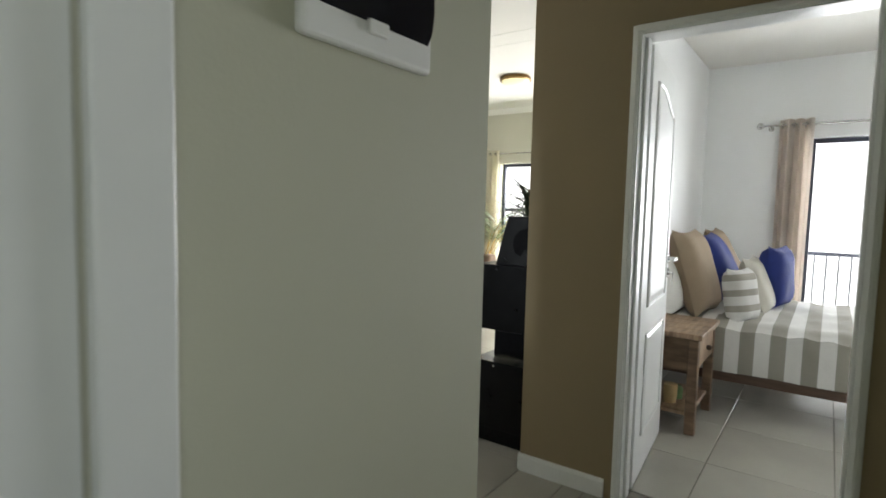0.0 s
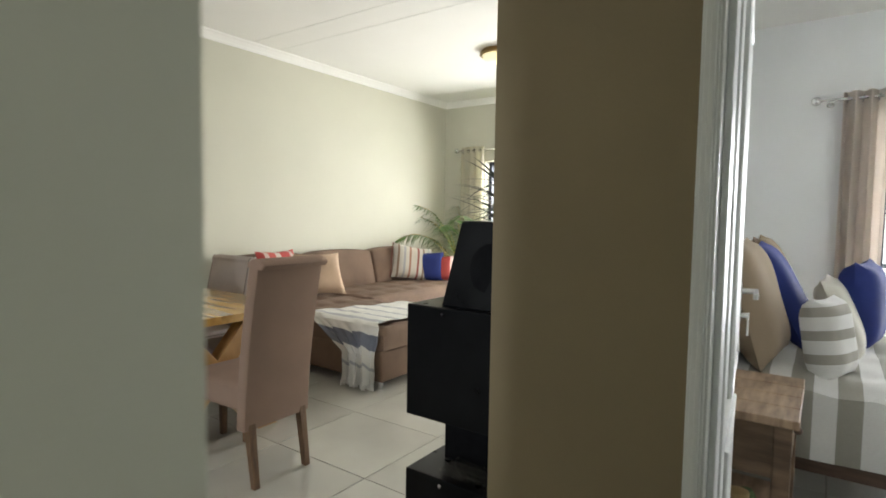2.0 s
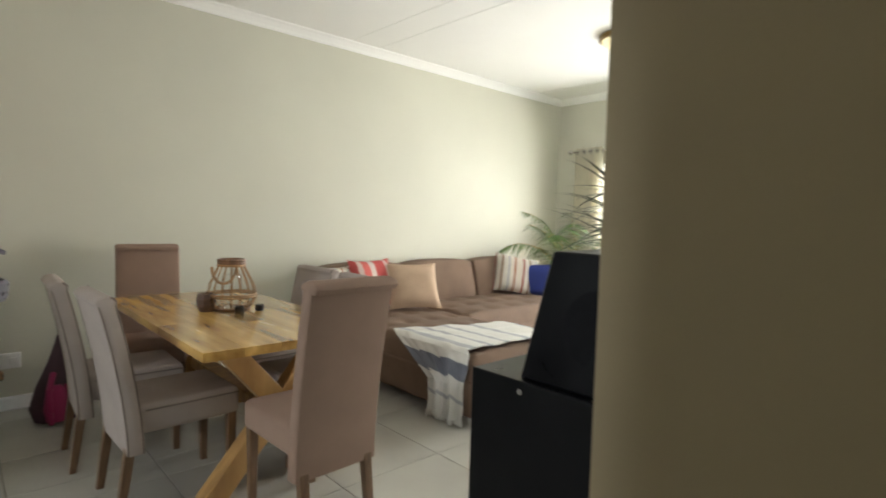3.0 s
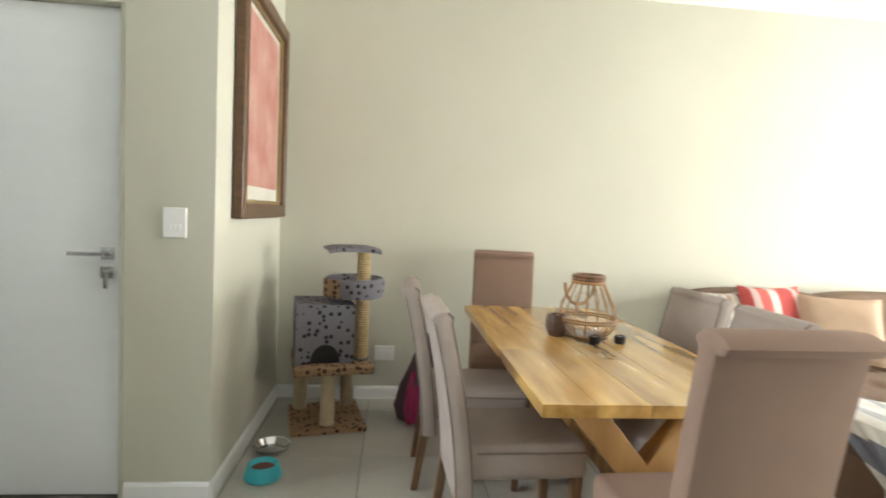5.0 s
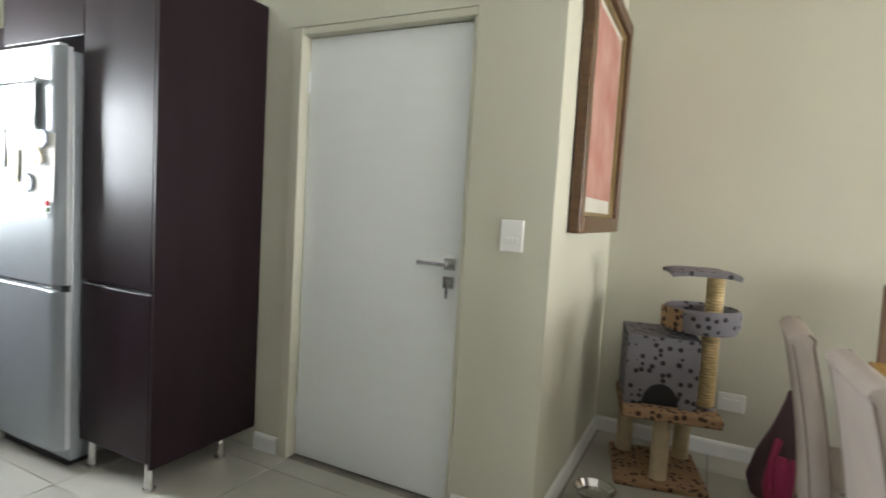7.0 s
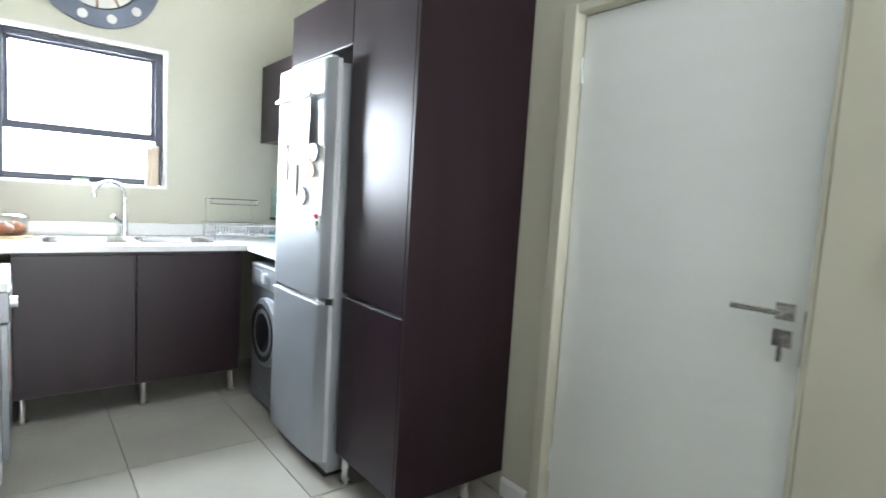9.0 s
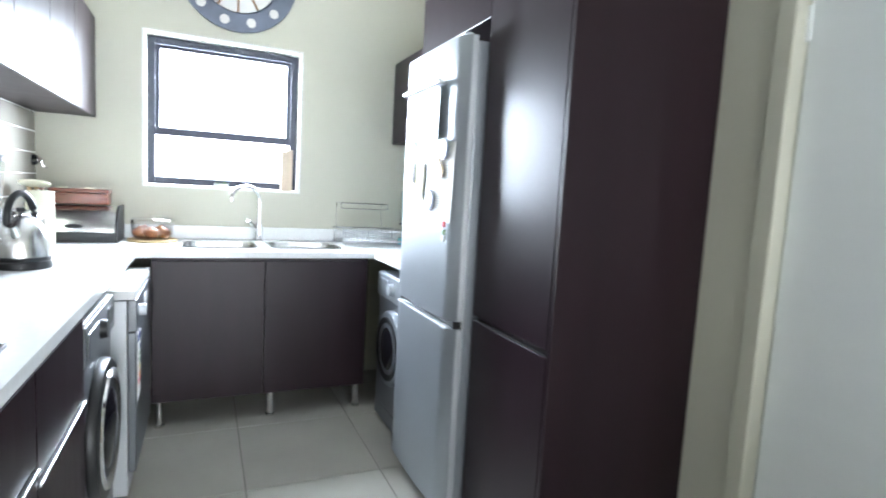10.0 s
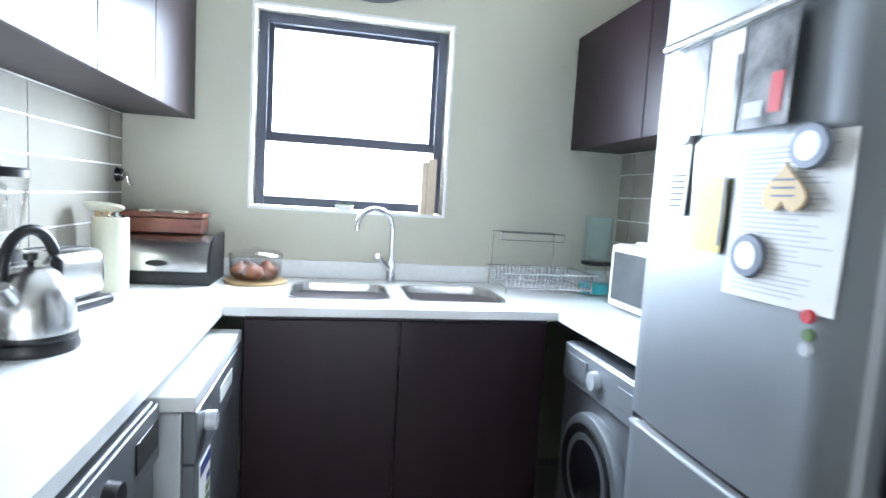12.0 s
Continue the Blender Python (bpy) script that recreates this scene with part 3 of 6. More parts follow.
box(bm, DXL - 0.038, dy0, 0.008, DXL, dy1, 2.01)
t.part("leaf", bm, WHITE, 0.003)


def arched(y0, y1, z0, z1, arch):
    """A panel whose head sweeps down towards the lock side."""
    pts = [(y0, z0), (y1, z0), (y1, z1 - arch)]
    for i in range(1, 12):
        a = i / 12
        pts.append((y1 + (y0 - y1) * a, z1 - arch * (0.5 + 0.5 * math.cos(math.pi * min(1, a * 1.4)))))
    pts.append((y0, z1))
    return pts


for y0, y1 in ((dy0 + 0.14, dy1 - 0.12),):
    for z0, z1, arch in ((0.22, 0.70, 0.0), (0.84, 1.88, 0.09)):
        bm = B()
        pts = arched(y0, y1, z0, z1, arch) if arch else [(y0, z0), (y1, z0), (y1, z1), (y0, z1)]
        sweep(bm, [(DXL + 0.001, y, z) for y, z in pts], 0.01, 6, True)
        cy, cz = (y0 + y1) / 2, (z0 + z1) / 2
        inner = [bm.verts.new((DXL + 0.008, cy + (y - cy) * 0.82, cz + (z - cz) * 0.92)) for y, z in pts]
        outer = [bm.verts.new((DXL + 0.0005, cy + (y - cy) * 0.93, cz + (z - cz) * 0.975)) for y, z in pts]
        bm.faces.new(inner)
        for k in range(len(pts)):
            bm.faces.new((inner[k], inner[(k + 1) % len(pts)], outer[(k + 1) % len(pts)], outer[k]))
        t.part("panel", bm, WHITE, smooth=False)
lever(t, DXL, dy1 - 0.06, 1.03, 1, -1)
lever(t, DXL - 0.038, dy1 - 0.06, 1.03, -1, -1, False)
t.ob.matrix_basis = pose(BD0 + 0.03, BY + 0.13, 0, 0, 0, 5)


def architrave(name, label, jambs, y, out):
    """A stepped door surround on the wall face at y; out is the way it faces."""
    t = Thing(name, ((jambs[0] + jambs[1]) / 2, y, 0), label, "door frame", kind="structure")
    x0, x1, top = jambs
    for d0, d1, th in ((0.0, 0.04, 0.012), (0.006, 0.032, 0.02), (0.011, 0.022, 0.026)):
        bm = B()
        box(bm, x0 - d1, y, 0, x0 - d0, y + out * th, top + d1)
        box(bm, x1 + d0, y, 0, x1 + d1, y + out * th, top + d1)
        box(bm, x0 - d0, y, top + d0, x1 + d0, y + out * th, top + d1)
        t.part("moulding", bm, WHITE, 0.003)
    return t


t = architrave("door_frame_2", "white moulded surround of the bedroom door", (BD0, BD1, 2.014), BY, -1)
bm = B()
for a, b in ((BD0 - 0.03, BD0 - 0.002), (BD1 + 0.002, BD1 + 0.03)):
    box(bm, a, BY + 0.0, 0, b, BY + 0.129, 2.06)
box(bm, BD0 - 0.002, BY, 2.015, BD1 + 0.002, BY + 0.129, 2.06)
for a, b in ((BD0 - 0.002, BD0 + 0.012), (BD1 - 0.012, BD1 + 0.002)):
    box(bm, a, BY + 0.04, 0, b, BY + 0.09, 2.015)
t.part("jamb", bm, WHITE, 0.003)

t = Thing("door_3", (HX, -0.05, 0), "white hall door in a moulded frame, shut", "door", kind="structure")
bm = B()
box(bm, HX - 0.004, -0.40, 0.005, HX + 0.004, 0.393, 2.04)
t.part("leaf", bm, WHITE, 0.003)
bm = B()
box(bm, HX - 0.004, 0.403, 0, HX + 0.03, 0.52, 2.13)
box(bm, HX - 0.004, -0.52, 0, HX + 0.03, -0.405, 2.13)
box(bm, HX - 0.004, -0.405, 2.045, HX + 0.03, 0.403, 2.13)
t.part("frame", bm, WHITE, 0.006)
structure("wall_hall_patch", [(HX - 0.008, HS, 0, HX, -0.52, 2.1)], WALL_HALL_SHADE, "plaster beside the hall door, coloured grey green for the dim light")

# ---------------------------------------------------------------- wall fittings
t = Thing("distribution_board", (HX, 0.955, 1.6), "white electrical distribution board with a smoked cover", "fuse box")
bm = B()
box(bm, HX, 0.755, 1.598, HX + 0.03, 1.15, 1.90)
t.part("body", bm, PLASTIC, 0.012, seg=3)
bm = B()
sheet(bm, lambda u, v: (HX + 0.031 + 0.018 * max(0, math.sin(math.pi * v)) ** 0.5, 0.795 + 0.335 * u, 1.663 + 0.17 * v), 10, 8, 0.004)
t.part("cover", bm, GLASS_DARK, smooth=True)
bm = B()
box(bm, HX + 0.03, 0.92, 1.638, HX + 0.045, 0.98, 1.668)
t.part("catch", bm, PLASTIC, 0.005)


def plate(name, lo, hi, out, label, category, toggles):
    """A white switch or socket plate on a wall of constant x."""
    x, y0, z0 = lo
    _, y1, z1 = hi
    t = Thing(name, (x, (y0 + y1) / 2, z0), label, category)
    bm = B()
    box(bm, x, y0, z0, x + out * 0.012, y1, z1)
    t.part("plate", bm, PLASTIC, 0.004, seg=3)
    for a, b, c, d in toggles:
        bm = B()
        box(bm, x + out * 0.012, y0 + a * (y1 - y0), z0 + b * (z1 - z0), x + out * 0.016, y0 + c * (y1 - y0), z0 + d * (z1 - z0))
        t.part("rocker", bm, PLASTIC, 0.0015)
    return t


plate("light_switch", (EX, 1.072, 1.13), (EX, 1.165, 1.255), 1, "white three-lever light switch on the entrance wall", "switch", [(0.2, 0.25, 0.38, 0.45), (0.42, 0.25, 0.58, 0.45), (0.62, 0.25, 0.8, 0.45)])
plate("wall_socket", (WX, 1.925, 0.265), (WX, 2.06, 0.365), 1, "white double wall socket above the skirting", "socket", [(0.12, 0.3, 0.42, 0.7), (0.58, 0.3, 0.88, 0.7)])

t = Thing("framed_picture", (-4.5, AY, 1.2), "large dark wooden frame with a faded red print", "picture")
px0, px1, pz0, pz1 = -5.0, -4.0, 1.213, 2.37
bm = B()
for a, b, c, d in ((px0, px0 + 0.075, pz0, pz1), (px1 - 0.075, px1, pz0, pz1), (px0 + 0.075, px1 - 0.075, pz0, pz0 + 0.075), (px0 + 0.075, px1 - 0.075, pz1 - 0.075, pz1)):
    box(bm, a, AY + 0.005, c, b, AY + 0.055, d)
t.part("frame", bm, PICFRAME, 0.008, seg=3)
bm = B()
for a, b, c, d in ((px0 + 0.075, px0 + 0.095, pz0 + 0.075, pz1 - 0.075), (px1 - 0.095, px1 - 0.075, pz0 + 0.075, pz1 - 0.075), (px0 + 0.095, px1 - 0.095, pz0 + 0.075, pz0 + 0.095), (px0 + 0.095, px1 - 0.095, pz1 - 0.095, pz1 - 0.075)):
    box(bm, a, AY + 0.005, c, b, AY + 0.032, d)
t.part("slip", bm, PICFRAME_IN, 0.003)
bm = B()
box(bm, px0 + 0.09, AY + 0.004, pz0 + 0.09, px1 - 0.09, AY + 0.012, pz1 - 0.09)
t.part("mount", bm, LINEN_PALE)
bm = B()
box(bm, px0 + 0.118, AY + 0.012, pz0 + 0.165, px1 - 0.118, AY + 0.014, pz1 - 0.125)
t.part("print", bm, ART)

t = Thing("ceiling_lamp", (-3.2, 5.95, CEIL_Z), "round ceiling lamp with lit glass bowl and brass rim", "ceiling lamp")
t.local = True
bm = B()
lathe(bm, [(0.17, 0.0), (0.185, -0.02), (0.19, -0.045), (0.165, -0.05), (0.16, -0.03), (0.15, -0.001)], seg=36)
t.part("rim", bm, BRASS, smooth=True)
bm = B()
lathe(bm, [(0.166, -0.042), (0.155, -0.07), (0.13, -0.092), (0.09, -0.11), (0.04, -0.12), (0.0, -0.122)], seg=36)
t.part("bowl", bm, LAMPGLASS, smooth=True)


# ---------------------------------------------------------------- curtains
def curtain(t, x0, x1, z0, z1, y, folds, depth, material, seed):
    rnd = random.Random(seed)
    ph = [rnd.uniform(-0.4, 0.4) for _ in range(40)]
    bm = B()

    def f(u, v):
        k = u * folds
        w = 1 + 0.35 * (1 - v) * math.sin(3 * u + seed)
        return (x0 + (x1 - x0) * (u + 0.012 * math.sin(6.28 * k * 0.5 + 4 * v)), y + depth * w * math.sin(2 * math.pi * k + ph[int(k) % 40] * (1 - v)), z0 + (z1 - z0) * v)
    sheet(bm, f, folds * 8, 14, 0.003)
    t.part("curtain", bm, material, smooth=True)
    for k in range(folds * 2):
        bm = B()
        xx = x0 + (x1 - x0) * (k + 0.5) / (folds * 2)
        pts = [(xx + 0.004 * math.sin(a), y + 0.026 * math.cos(a), z1 - 0.055 + 0.026 * math.sin(a)) for a in [2 * math.pi * j / 14 for j in range(14)]]
        sweep(bm, pts, 0.005, 6, True)
        t.part("eyelet", bm, STEEL, smooth=True)


def rod(t, x0, x1, y, z, wall_y, brackets):
    bm = B()
    cyl(bm, (x0, y, z), (x1, y, z), 0.011, seg=14)
    t.part("rod", bm, STEEL, smooth=True)
    for x in (x0, x1):
        bm = B()
        bmesh.ops.create_uvsphere(bm, u_segments=14, v_segments=10, radius=0.033, matrix=Matrix.Translation((x, y, z)))
        t.part("finial", bm, STEEL, smooth=True)
    for x in brackets:
        bm = B()
        cyl(bm, (x, wall_y, z - 0.02), (x, y, z - 0.02), 0.007, seg=10)
        cyl(bm, (x, wall_y - 0.006, z - 0.02), (x, wall_y, z - 0.02), 0.025, seg=16)
        t.part("bracket", bm, STEEL, smooth=True)


t = Thing("living_room_curtains", (-3.0, NY - 0.08, 0.02), "cream eyelet curtains drawn aside on a steel rod", "curtains")
rod(t, -4.84, -1.35, NY - 0.09, 2.17, NY, (-4.72, -1.45))
curtain(t, -4.76, -4.38, 0.03, 2.22, NY - 0.09, 4, 0.035, CURTAIN_CREAM, 3)
curtain(t, -1.75, -1.4, 0.03, 2.22, NY - 0.09, 4, 0.035, CURTAIN_CREAM, 5)
t = Thing("bedroom_curtains", (0.9, BN - 0.08, 0.02), "beige eyelet curtains drawn aside on a steel rod", "curtains")
rod(t, -0.615, 2.5, BN - 0.09, 2.135, BN, (-0.53, 2.4))
curtain(t, -0.45, -0.185, 0.03, 2.185, BN - 0.09, 3, 0.035, CURTAIN_BED, 7)
curtain(t, 2.1, 2.4, 0.03, 2.185, BN - 0.09, 4, 0.04, CURTAIN_BED, 9)


# ---------------------------------------------------------------- bedroom
def cushion(name, at, w, h, d, rx, ry, rz, material, label, category="pillow", group="", fringe=False, seed=0):
    """A plump pillow with pointed corners; rests on its lower edge when turned upright."""
    bm = B()
    n = 14
    rnd = random.Random(seed)
    px, py = rnd.uniform(0, 6), rnd.uniform(0, 6)

    def f(side):
        def g(u, v):
            a, b = 2 * u - 1, 2 * v - 1
            body = max(0.0, (1 - a ** 4) * (1 - b ** 4)) ** 0.55
            pinch = 1 - 0.09 * (1 - abs(a) ** 2) * abs(b) ** 3
            pinch2 = 1 - 0.09 * (1 - abs(b) ** 2) * abs(a) ** 3
            crease = 0.05 * math.sin(5 * a + px) * math.sin(4 * b + py) * body
            return (a * w / 2 * pinch2, b * h / 2 * pinch, side * d / 2 * (body + crease))
        return g
    sheet(bm, f(1), n, n)
    sheet(bm, f(-1), n, n)
    bmesh.ops.remove_doubles(bm, verts=bm.verts, dist=0.0008)
    if fringe:
        for k in range(36):
            for s in (-1, 1):
                y = -h / 2 + h * k / 35
                box(bm, s * w / 2 * 0.93, y - 0.002, -0.002, s * (w / 2 + 0.02), y + 0.002, 0.002)
    ob = new(name, finish(name, bm, material, smooth=True))
    ob.matrix_basis = pose(*at, rx, ry, rz)
    return tagged(ob, label, category, group)


t = Thing("bed", (-0.1, 4.8, 0), "low dark wooden bed made up with striped bedding", "bed")
BY0, BY1, BX0, BX1 = 4.03, 5.6, -1.06, 0.98
bm = B()
box(bm, BX0, BY0, 0.18, BX1, BY0 + 0.04, 0.31)
box(bm, BX0, BY1 - 0.04, 0.18, BX1, BY1, 0.31)
box(bm, BX1 - 0.04, BY0 + 0.04, 0.18, BX1, BY1 - 0.04, 0.31)
t.part("rail", bm, BEDWOOD, 0.006)
bm = B()
for z in (0.45, 0.66, 0.87):
    box(bm, BX0 - 0.03, BY0 + 0.07, z, BX0, BY1 - 0.07, z + 0.16)
box(bm, BX0 - 0.035, BY0, 0, BX0 + 0.02, BY0 + 0.07, 1.08)
box(bm, BX0 - 0.035, BY1 - 0.07, 0, BX0 + 0.02, BY1, 1.08)
box(bm, BX0 - 0.035, BY0, 1.03, BX0 + 0.025, BY1, 1.09)
t.part("headboard", bm, RUSTIC, 0.005)
for x, y in ((BX1 - 0.06, BY0 + 0.03), (BX1 - 0.06, BY1 - 0.09), (-0.4, 4.75)):
    bm = B()
    box(bm, x, y, 0, x + 0.06, y + 0.06, 0.19)
    t.part("leg", bm, BEDWOOD, 0.004)
bm = B()
box(bm, BX0 + 0.01, BY0 + 0.04, 0.24, BX1 - 0.04, BY1 - 0.04, 0.52)
t.part("mattress", bm, LINEN_WHITE, 0.05, True, seg=4)
bm = B()


def duvet(u, v):
    x = BX0 + 0.08 + (BX1 + 0.03 - BX0 - 0.08) * u
    q = v * 2.3 - 0.35
    if q < 0:
        y, z = BY0 - 0.03 - 0.05 * (-q) + 0.012 * math.sin(22 * u) * (-q) * 2, 0.53 + q * 0.78
    elif q > 1.6:
        y, z = BY1 + 0.04, 0.53 - (q - 1.6) * 0.78
    else:
        y, z = BY0 - 0.03 + (BY1 - BY0 + 0.07) * q / 1.6, 0.535 + 0.035 * min(1, q * 6, (1.6 - q) * 6)
    wr = 0.022 * noise.noise(Vector((x * 5, y * 5, z * 3))) + 0.012 * noise.noise(Vector((x * 14, y * 11, z * 9)))
    return (x, y - (wr if q < 0 else 0), z + (wr if 0 <= q <= 1.6 else wr * 0.4))


sheet(bm, duvet, 60, 46, 0.02)
t.part("duvet", bm, DUVET, smooth=True)

PG = "pillows on the bed"
cushion("pillow", (-0.950, 4.309, 0.764), 0.643, 0.450, 0.214, 74, 0, 88, LINEN_WHITE, "plump white pillow leaning on the headboard", group=PG, seed=1)
cushion("pillow", (-0.80, 4.394, 0.861), 0.53, 0.643, 0.214, 72, 0, 84, LINEN_BEIGE, "large beige linen pillow leaning back", group=PG, seed=2)
cushion("pillow", (-0.707, 4.952, 0.850), 0.536, 0.643, 0.182, 62, 0, 88, BLUE, "royal blue square pillow leaning back", group=PG, seed=3)
cushion("pillow", (-0.750, 5.445, 0.871), 0.536, 0.643, 0.182, 64, 0, 90, LINEN_BEIGE, "beige square pillow at the headboard", group=PG, seed=4)
cushion("pillow", (-0.482, 4.287, 0.727), 0.29, 0.386, 0.17, 80, 0, 70, PILLOW_STRIPE, "small striped grey and white pillow", group=PG, seed=5)
cushion("pillow", (-0.429, 4.823, 0.753), 0.407, 0.450, 0.150, 68, 0, 86, LINEN_PALE, "pale ruffled pillow on the bed", group=PG, seed=6)
cushion("pillow", (-0.33, 5.05, 0.80), 0.420, 0.50, 0.204, 88, 0, 78, BLUE, "royal blue pillow standing on the bed", group=PG, seed=7)

t = Thing("nightstand", (-0.84, 3.66, 0), "rustic brown wooden nightstand with a drawer and open shelf", "nightstand")
for i in range(4):
    bm = B()
    box(bm, -1.09, 3.37 + i * 0.15, 0.565, -0.555, 3.37 + i * 0.15 + 0.148, 0.597)
    t.part("top_board", bm, RUSTIC_TOP, 0.004)
for x in (-1.06, -0.63):
    for y in (3.39, 3.89):
        bm = B()
        box(bm, x, y, 0, x + 0.055, y + 0.055, 0.565)
        t.part("leg", bm, RUSTIC, 0.005)
for y in (3.405, 3.92):
    bm = B()
    box(bm, -1.04, y, 0.37, -0.62, y + 0.015, 0.56)
    t.part("side", bm, RUSTIC, 0.003)
bm = B()
box(bm, -0.64, 3.45, 0.39, -0.578, 3.885, 0.555)
d = t.part("drawer", bm, RUSTIC_TOP, 0.005)
bm = B()
bmesh.ops.create_uvsphere(bm, u_segments=12, v_segments=8, radius=0.016, matrix=Matrix.Translation((-0.565, 3.67, 0.47)))
t.part("knob", bm, BEDWOOD, smooth=True, under=d)
bm = B()
box(bm, -1.05, 3.40, 0.11, -0.60, 3.94, 0.135)
t.part("shelf", bm, RUSTIC_TOP, 0.004)
bm = B()
lathe(bm, [(0.0, 0), (0.035, 0), (0.04, 0.05), (0.04, 0.11), (0.03, 0.115), (0.0, 0.115)], (-0.74, 3.52, 0.135), 18)
single("jar", bm, TANWOOD, (-0.74, 3.52, 0.135), "small brown jar on the nightstand shelf", "jar", smooth=True)
bm = B()
lathe(bm, [(0.0, 0), (0.03, 0), (0.033, 0.06), (0.022, 0.08), (0.0, 0.08)], (-0.72, 3.62, 0.135), 18)
single("pot", bm, GREEN, (-0.72, 3.62, 0.135), "small green pot on the nightstand shelf", "pot", smooth=True)


# ---------------------------------------------------------------- living room
def dining_chair(top, w, label, roll_r, piped, cloth):
    """Upholstered chair; its back is towards -y. The end chairs have high rolled backs, the side chairs lower piped ones."""
    t = Thing("dining_chair", (0, 0, 0), label, "chair", group="dining chairs round the table", local=True)
    bm = B()
    box(bm, -w, -0.20, 0.345, w, 0.25, 0.475)
    t.part("seat", bm, cloth, 0.028, True, seg=4)
    bm = B()
    pr = [(-0.2 - 0.10 * (k / 10) ** 1.6, 0.27 + (top - 0.04 - 0.27) * k / 10) for k in range(11)]
    front = [(y + 0.033, z) for y, z in pr]
    back = [(y - 0.033, z) for y, z in pr]
    roll = [(pr[-1][0] - roll_r * 0.4 + (0.033 + roll_r) * math.cos(b), top - 0.03 + 0.03 * math.sin(b)) for b in [radians(q) for q in (-20, 20, 60, 100, 140, 180, 220)]]
    outline = front + roll + back[::-1]
    n = len(outline)
    rings = []
    for x, inset in ((-w - 0.012, 0.012), (-w - 0.006, 0.003), (-w + 0.01, 0.0), (w - 0.01, 0.0), (w + 0.006, 0.003), (w + 0.012, 0.012)):
        mids = [(-0.2 - 0.10 * max(0.0, (z - 0.27) / (top - 0.31)) ** 1.6) for y, z in outline]
        rings.append([bm.verts.new((x, y + (inset if y < m else -inset), z - (inset if z > top - 0.02 else 0))) for (y, z), m in zip(outline, mids)])
    for a, b in zip(rings, rings[1:]):
        for k in range(n):
            bm.faces.new((a[k], a[(k + 1) % n], b[(k + 1) % n], b[k]))
    bm.faces.new(rings[0])
    bm.faces.new(rings[-1])
    t.part("backrest", bm, cloth, smooth=True)
    if piped:
        for s in (-1, 1):
            bm = B()
            sweep(bm, [(s * (w + 0.007), y - 0.004, z) for y, z in front + roll[:3]], 0.0045, 6)
            sweep(bm, [(s * (w + 0.007), y + 0.004, z) for y, z in back], 0.0045, 6)
            sweep(bm, [(s * (w + 0.001), -0.16 + 0.4 * k / 6, 0.45) for k in range(7)], 0.004, 6)
            t.part("piping", bm, PIPING, smooth=True)
    for x, y, lean in ((-w + 0.03, -0.205, -0.05), (w - 0.03, -0.205, -0.05), (-w + 0.03, 0.215, 0.0), (w - 0.03, 0.215, 0.0)):
        bm = B()
        vs = box(bm, x - 0.021, y - 0.021, 0, x + 0.021, y + 0.021, 0.36)
        for v in vs:
            if v.co.z < 0.1:
                v.co.x = x + (v.co.x - x) * 0.72
                v.co.y = y + lean + (v.co.y - y) * 0.72
        t.part("leg", bm, CHAIRLEG, 0.003)
    return t.ob


end_chair = dining_chair(1.06, 0.18, "high-backed dining chair in brown linen with dark legs", 0.028, False, UPHOLSTERY_END)
end_chair.matrix_basis = pose(-2.84, 2.87, 0, 0, 0, 92)
copy_thing(end_chair, pose(-4.575, 2.69, 0, 0, 0, -100))
side_chair = dining_chair(0.95, 0.2, "mauve linen dining chair with dark piping and wooden legs", 0.008, True, UPHOLSTERY)
side_chair.matrix_basis = pose(-3.46, 2.49, 0, 0, 0, 2)
copy_thing(side_chair, pose(-4.03, 2.42, 0, 0, 0, -2))
copy_thing(side_chair, pose(-3.42, 3.22, 0, 0, 0, 178))
copy_thing(side_chair, pose(-3.95, 3.24, 0, 0, 0, 182))

t = Thing("dining_table", (-3.78, 2.9, 0), "oiled plank dining table on crossed timber legs", "table")
TX0, TX1, TY0, TY1 = -4.63, -2.945, 2.465, 3.30
rnd = random.Random(4)
for i in range(5):
    w = (TY1 - TY0) / 5
    cut = TX0 + (TX1 - TX0) * (0.62, 0.34, 0.7, 0.45, 0.25)[i]
    for xa, xb in ((TX0 + rnd.uniform(0, 0.003), cut - 0.0005), (cut + 0.0005, TX1 - rnd.uniform(0, 0.003))):
        bm = B()
        box(bm, xa, TY0 + i * w + 0.0005, 0.700, xb, TY0 + (i + 1) * w - 0.0005, 0.740 + rnd.uniform(-0.0002, 0.0002))
        shift = Vector((rnd.uniform(-3, 3), rnd.uniform(-2, 2), rnd.uniform(-2, 2)))
        bmesh.ops.translate(bm, vec=shift, verts=bm.verts)
        t.part("plank", bm, PINE, 0.0009).location = -shift
for x in (-4.38, -3.2):
    for s in (1, -1):
        bm = B()
        a, b = Vector((x + 0.001 * s, 2.905 - s * 0.32, 0.0)), Vector((x, 2.905 + s * 0.27, 0.70))
        d = (b - a)
        ang = math.atan2(d.y, d.z)
        vs = box(bm, -0.045, -0.05, -0.06, 0.045, 0.05, d.length + 0.06)
        bmesh.ops.transform(bm, matrix=Matrix.Translation(a) @ Matrix.Rotation(-ang, 4, 'X'), verts=vs)
        bmesh.ops.bisect_plane(bm, geom=bm.verts[:] + bm.edges[:] + bm.faces[:], plane_co=(0, 0, 0.0), plane_no=(0, 0, -1), clear_outer=True)
        bmesh.ops.bisect_plane(bm, geom=bm.verts[:] + bm.edges[:] + bm.faces[:], plane_co=(0, 0, 0.699), plane_no=(0, 0, 1), clear_outer=True)
        bmesh.ops.holes_fill(bm, edges=bm.edges)
        t.part("leg", bm, PINE_LEG, 0.003)
bm = B()
